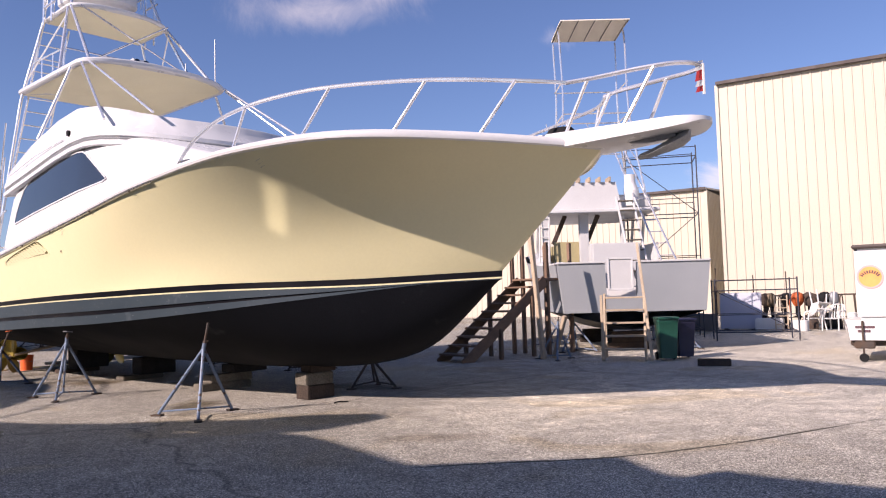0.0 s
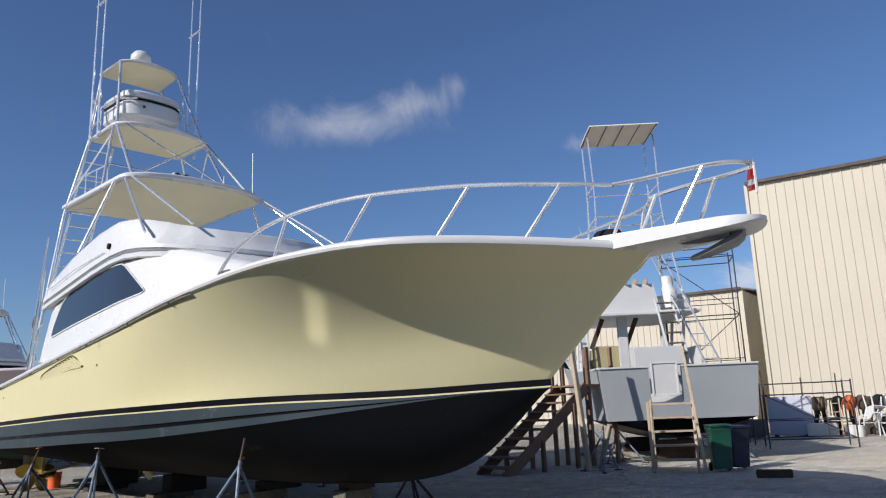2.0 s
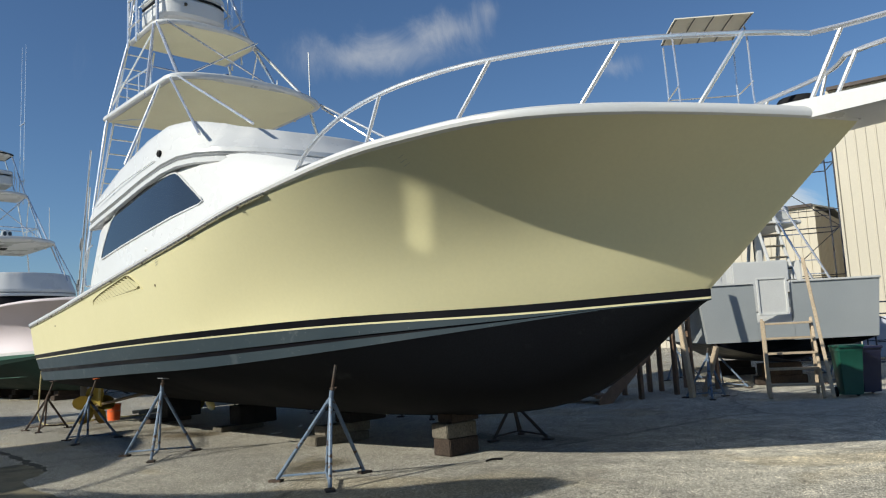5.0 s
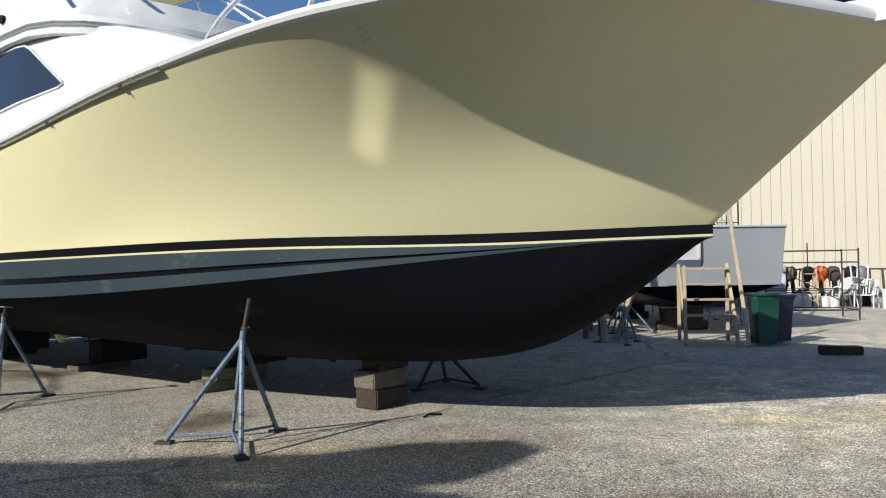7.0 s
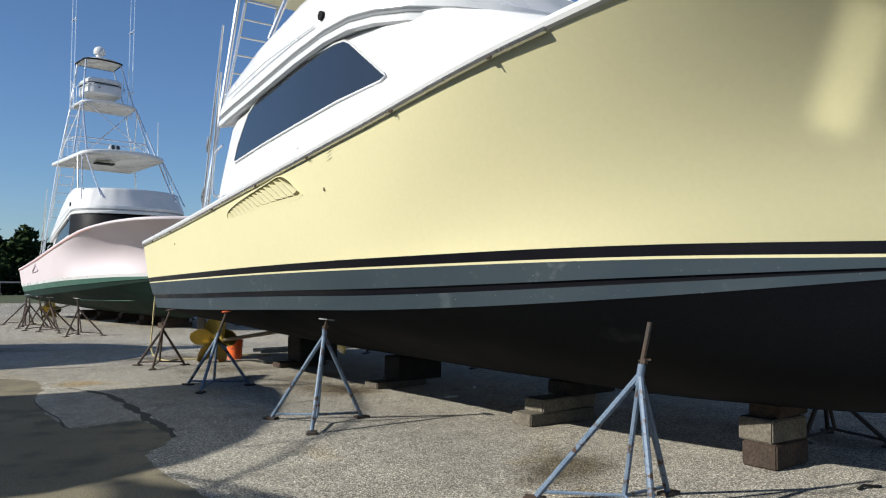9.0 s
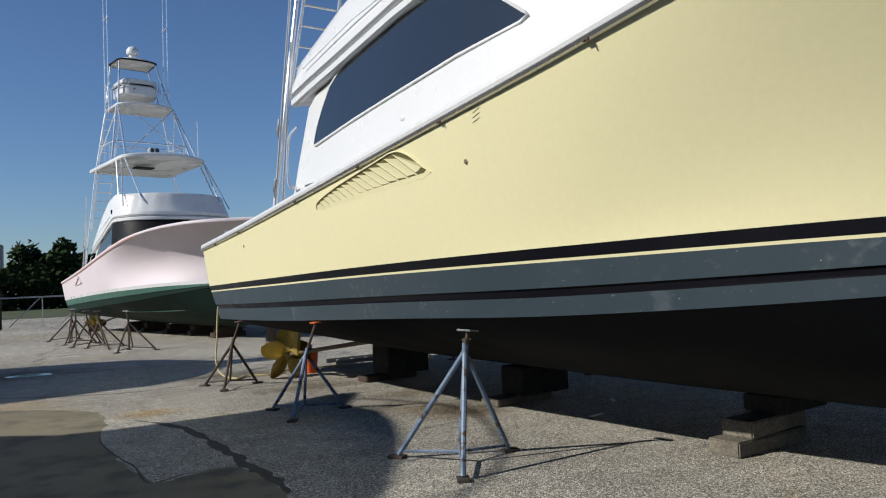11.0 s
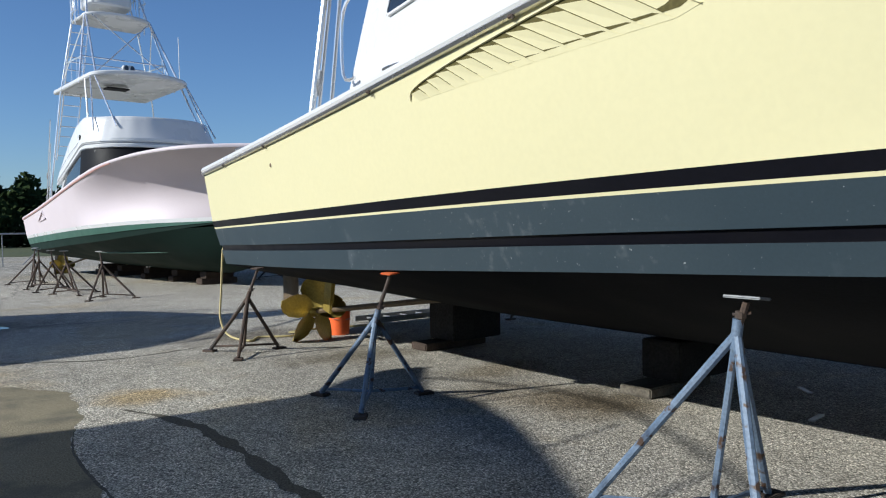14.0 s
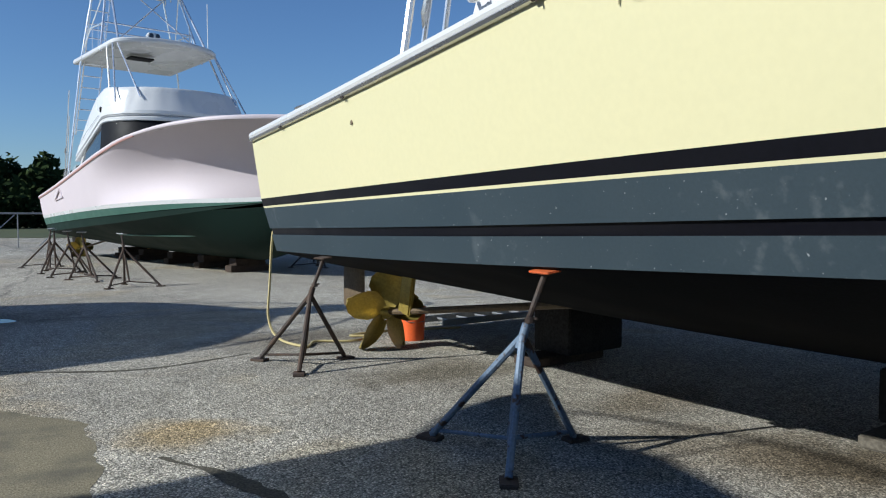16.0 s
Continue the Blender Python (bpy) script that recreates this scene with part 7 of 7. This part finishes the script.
rng_ = random.Random(4)
hedge = bmesh.new()
for i in range(90):
    x = -62 + i * 0.85 + rng_.uniform(-0.4, 0.4)
    y = 78 + rng_.uniform(-2.5, 2.5) + 0.02 * x
    h = 2.4 + 1.8 * rng_.random()
    for k in range(3):
        leaf_cluster(hedge, (x + rng_.uniform(-0.8, 0.8), y + rng_.uniform(-1, 1), h * (0.2 + 0.28 * k)), 1.35, 90, 0.30, rng_)
tagged(part("thicket", hedge, LEAF, smooth=False), "dark scrub along the far fence", "bushes", kind="stuff")
for i, (x, y, h, sp) in enumerate(((-3.0, 82, 7.6, 2.9), (-6.5, 84, 6.6, 2.6), (-9.5, 86, 5.2, 2.4), (1.5, 85, 6.5, 2.8), (-16, 90, 5.4, 3.0), (-24, 92, 5.0, 3.0), (-34, 90, 5.6, 3.2), (6, 88, 6.0, 2.8), (-46, 88, 5.5, 3.0))):
    tree(pose(x, y, 0, 0, 0, 40 * i), h, sp, 20 + i, "dark green broadleaf tree beyond the fence")
for i, (x, y, h) in enumerate(((-12.0, 80, 2.9), (-14.2, 81, 3.3), (-17.0, 80, 2.8), (-20.5, 82, 3.4), (-28, 82, 3.1))):
    palm(pose(x, y, 0, 0, 0, 70 * i), h, 60 + i)

# fence with a gate
fence_ = thing("yard_fence", pose(-9.6, 45.7, 0, 0, 0, 3), "pipe gate and rails between round timber posts", "fence")
for x_, y_ in ((-24, 12.5), (-16, 12), (-9, 11.5), (1.4, 10.6), (5.2, 0), (16, 1)):
    bm = bmesh.new()
    lathe(bm, [(0.0, 0), (0.12, 0), (0.115, 1.76), (0.10, 1.8), (0.0, 1.82)], 10, (x_, y_, 0))
    part("post", bm, TIMBER, fence_)
for a_, b_ in (((-24, 12.5), (-16, 12)), ((-16, 12), (-9, 11.5)), ((-9, 11.5), (1.4, 10.6))):
    for z_ in (1.4, 0.75):
        part("rail", tube(bmesh.new(), [(*a_, z_), (*b_, z_)], 0.02, 6), GALV, fence_)
gate_ = part("gate", tube(bmesh.new(), [(5.2, -0.12, 1.38), (15.9, 0.8, 1.38)], 0.035, 7), GALV, fence_, "galvanised swing gate")
for k_ in range(5):
    x_ = 6.9 + 2.0 * k_
    part("gate_upright", tube(bmesh.new(), [(x_, 0.05 + 0.085 * (x_ - 7), 0.05), (x_, 0.05 + 0.085 * (x_ - 7), 1.38)], 0.022, 6), GALV, gate_)
    part("gate_brace", tube(bmesh.new(), [(x_ - 1.3, 0.085 * (x_ - 8.3), 0.1), (x_ - 0.1, 0.085 * (x_ - 7), 1.33)], 0.022, 6), GALV, gate_)

# silos and a slab-sided plant far off
silo = thing("concrete_silos", pose(-38.5, 265, 0), "pale concrete silos far beyond the trees", "silo")
for x_, r_, h_ in ((-4.2, 3.3, 16.2), (1.9, 2.9, 16.2)):
    bm = bmesh.new()
    lathe(bm, [(0.0, 0), (r_, 0), (r_, h_), (r_ * 0.9, h_ + 0.5), (0.0, h_ + 0.7)], 28, (x_, 0, 0))
    part("drum", bm, CONCRETE, silo)
bm = bmesh.new()
box(bm, (5.4, 0, 8.2), (4.6, 5, 16.4), bevel=0.2)
box(bm, (5.0, 0, 17.2), (1.6, 2.2, 3.4), bevel=0.1)
part("lift_tower", bm, CONCRETE, silo)
bm = bmesh.new()
tube(bm, [(-0.8, 0, 16), (0.3, 0, 18), (2, 0, 17.2), (4.6, 0, 18.2)], 0.2, 6)
part("conveyor", bm, GALV, silo)

# ---- marks on the asphalt ----
def blot(name, cx_, cy_, rx, ry, seed, material, label, category, turn=0.0, z=0.004, wob=0.22):
    rng = random.Random(seed)
    ph = [rng.random() * 6.28 for _ in range(5)]
    bm = bmesh.new()
    vs = []
    for i in range(40):
        a = 2 * math.pi * i / 40
        r = 1 + wob * sum(math.sin((k + 2) * a + ph[k]) / (k + 1.5) for k in range(5))
        x, y = rx * r * math.cos(a), ry * r * math.sin(a)
        vs.append(bm.verts.new((cx_ + x * math.cos(turn) - y * math.sin(turn), cy_ + x * math.sin(turn) + y * math.cos(turn), z)))
    bm.faces.new(vs)
    return tagged(part(name, bm, material, smooth=False), label, category, kind="structure")


blot("puddle", -1.15, 24.1, 0.36, 0.28, 3, PUDDLE, "small puddle reflecting the sky", "puddle", wob=0.12)


def seal(points, wide, seed, label):
    """A strip of dark crack filler with ragged edges."""
    line = curve_through([(x, y, 0) for x, y in points], 24)
    rows = []
    for i, p in enumerate(line):
        a, b = line[max(i - 1, 0)], line[min(i + 1, len(line) - 1)]
        d = (b - a).normalized()
        side = Vector((d.y, -d.x, 0))
        fade = min(1.0, 0.25 + 4.0 * min(i, len(line) - 1 - i) / len(line))
        w0, w1 = fade * wide * (0.48 + 0.14 * math.sin(i * 0.37 + seed) + 0.34 * noise.noise(p * 8.0) + 0.12 * noise.noise(p * 21.0)), fade * wide * (0.48 + 0.14 * math.sin(i * 0.26 + 2 * seed) + 0.34 * noise.noise(p * 7.0 + side * 9) + 0.12 * noise.noise(p * 19.0 + side * 9))
        rows.append([p - side * w0 + Vector((0, 0, 0.003)), p + side * w1 + Vector((0, 0, 0.003))])
    return tagged(part("crack_seal", loft(bmesh.new(), rows, cyclic=False), DARK_PATCH, smooth=False), label, "crack seal", kind="structure")


seal([(0.55, 17.55), (0.93, 16.95), (1.12, 16.3), (1.27, 15.4), (1.38, 14.6), (1.5, 13.95), (1.52, 13.5)], 0.11, 1, "dark broad strip of old crack filler")
seal([(0.2, 17.0), (0.21, 16.4), (0.35, 15.64), (0.5, 15.06), (0.6, 14.40), (0.87, 14.54), (1.18, 14.58), (1.36, 14.62)], 0.022, 2, "thin dark crack in the asphalt")
seal([(4.2, 5.4), (5.0, 4.95), (5.85, 4.44), (7.2, 4.04), (9.5, 3.7)], 0.04, 3, "thin dark crack in the asphalt")
seal([(-3.5, 21.6), (-1.5, 21.0), (0.4, 20.2), (1.6, 20.6)], 0.05, 4, "thin dark crack in the asphalt")


def silt_film(points, seed, label):
    """A thin film of washed-down sand with a ragged edge."""
    off = Vector((seed, 2 * seed, 0))
    line = curve_through([(x, y, 0) for x, y in points] + [(points[0][0], points[0][1], 0)], 60)[:-1]
    even = [line[0]]
    for p in line:
        if (p - even[-1]).length > 0.055:
            even.append(p)
    bm = bmesh.new()
    bm.faces.new([bm.verts.new((p.x + 0.06 * noise.noise(p * 3.1) + 0.035 * noise.noise(p * 9.0), p.y + 0.06 * noise.noise(p * 2.7 + off) + 0.035 * noise.noise(p * 8.0 - off), 0.0015)) for p in even])
    bmesh.ops.triangulate(bm, faces=bm.faces)
    return tagged(part("silt_film", bm, SILT, smooth=False), label, "silt", kind="structure")


silt_film([(0.15, 18.5), (0.25, 17.4), (0.2, 16.55), (0.46, 15.1), (0.64, 14.4), (0.95, 14.5), (1.33, 14.55), (1.5, 13.7), (1.45, 13.3), (1.25, 12.9), (1.27, 12.3), (1.55, 11.3), (1.7, 10.4),
           (1.2, 9.4), (-1.5, 9.2), (-5, 11), (-5, 18), (-2, 19.5), (-0.6, 19.2)], 5, "film of tan sandy silt washed over the asphalt")
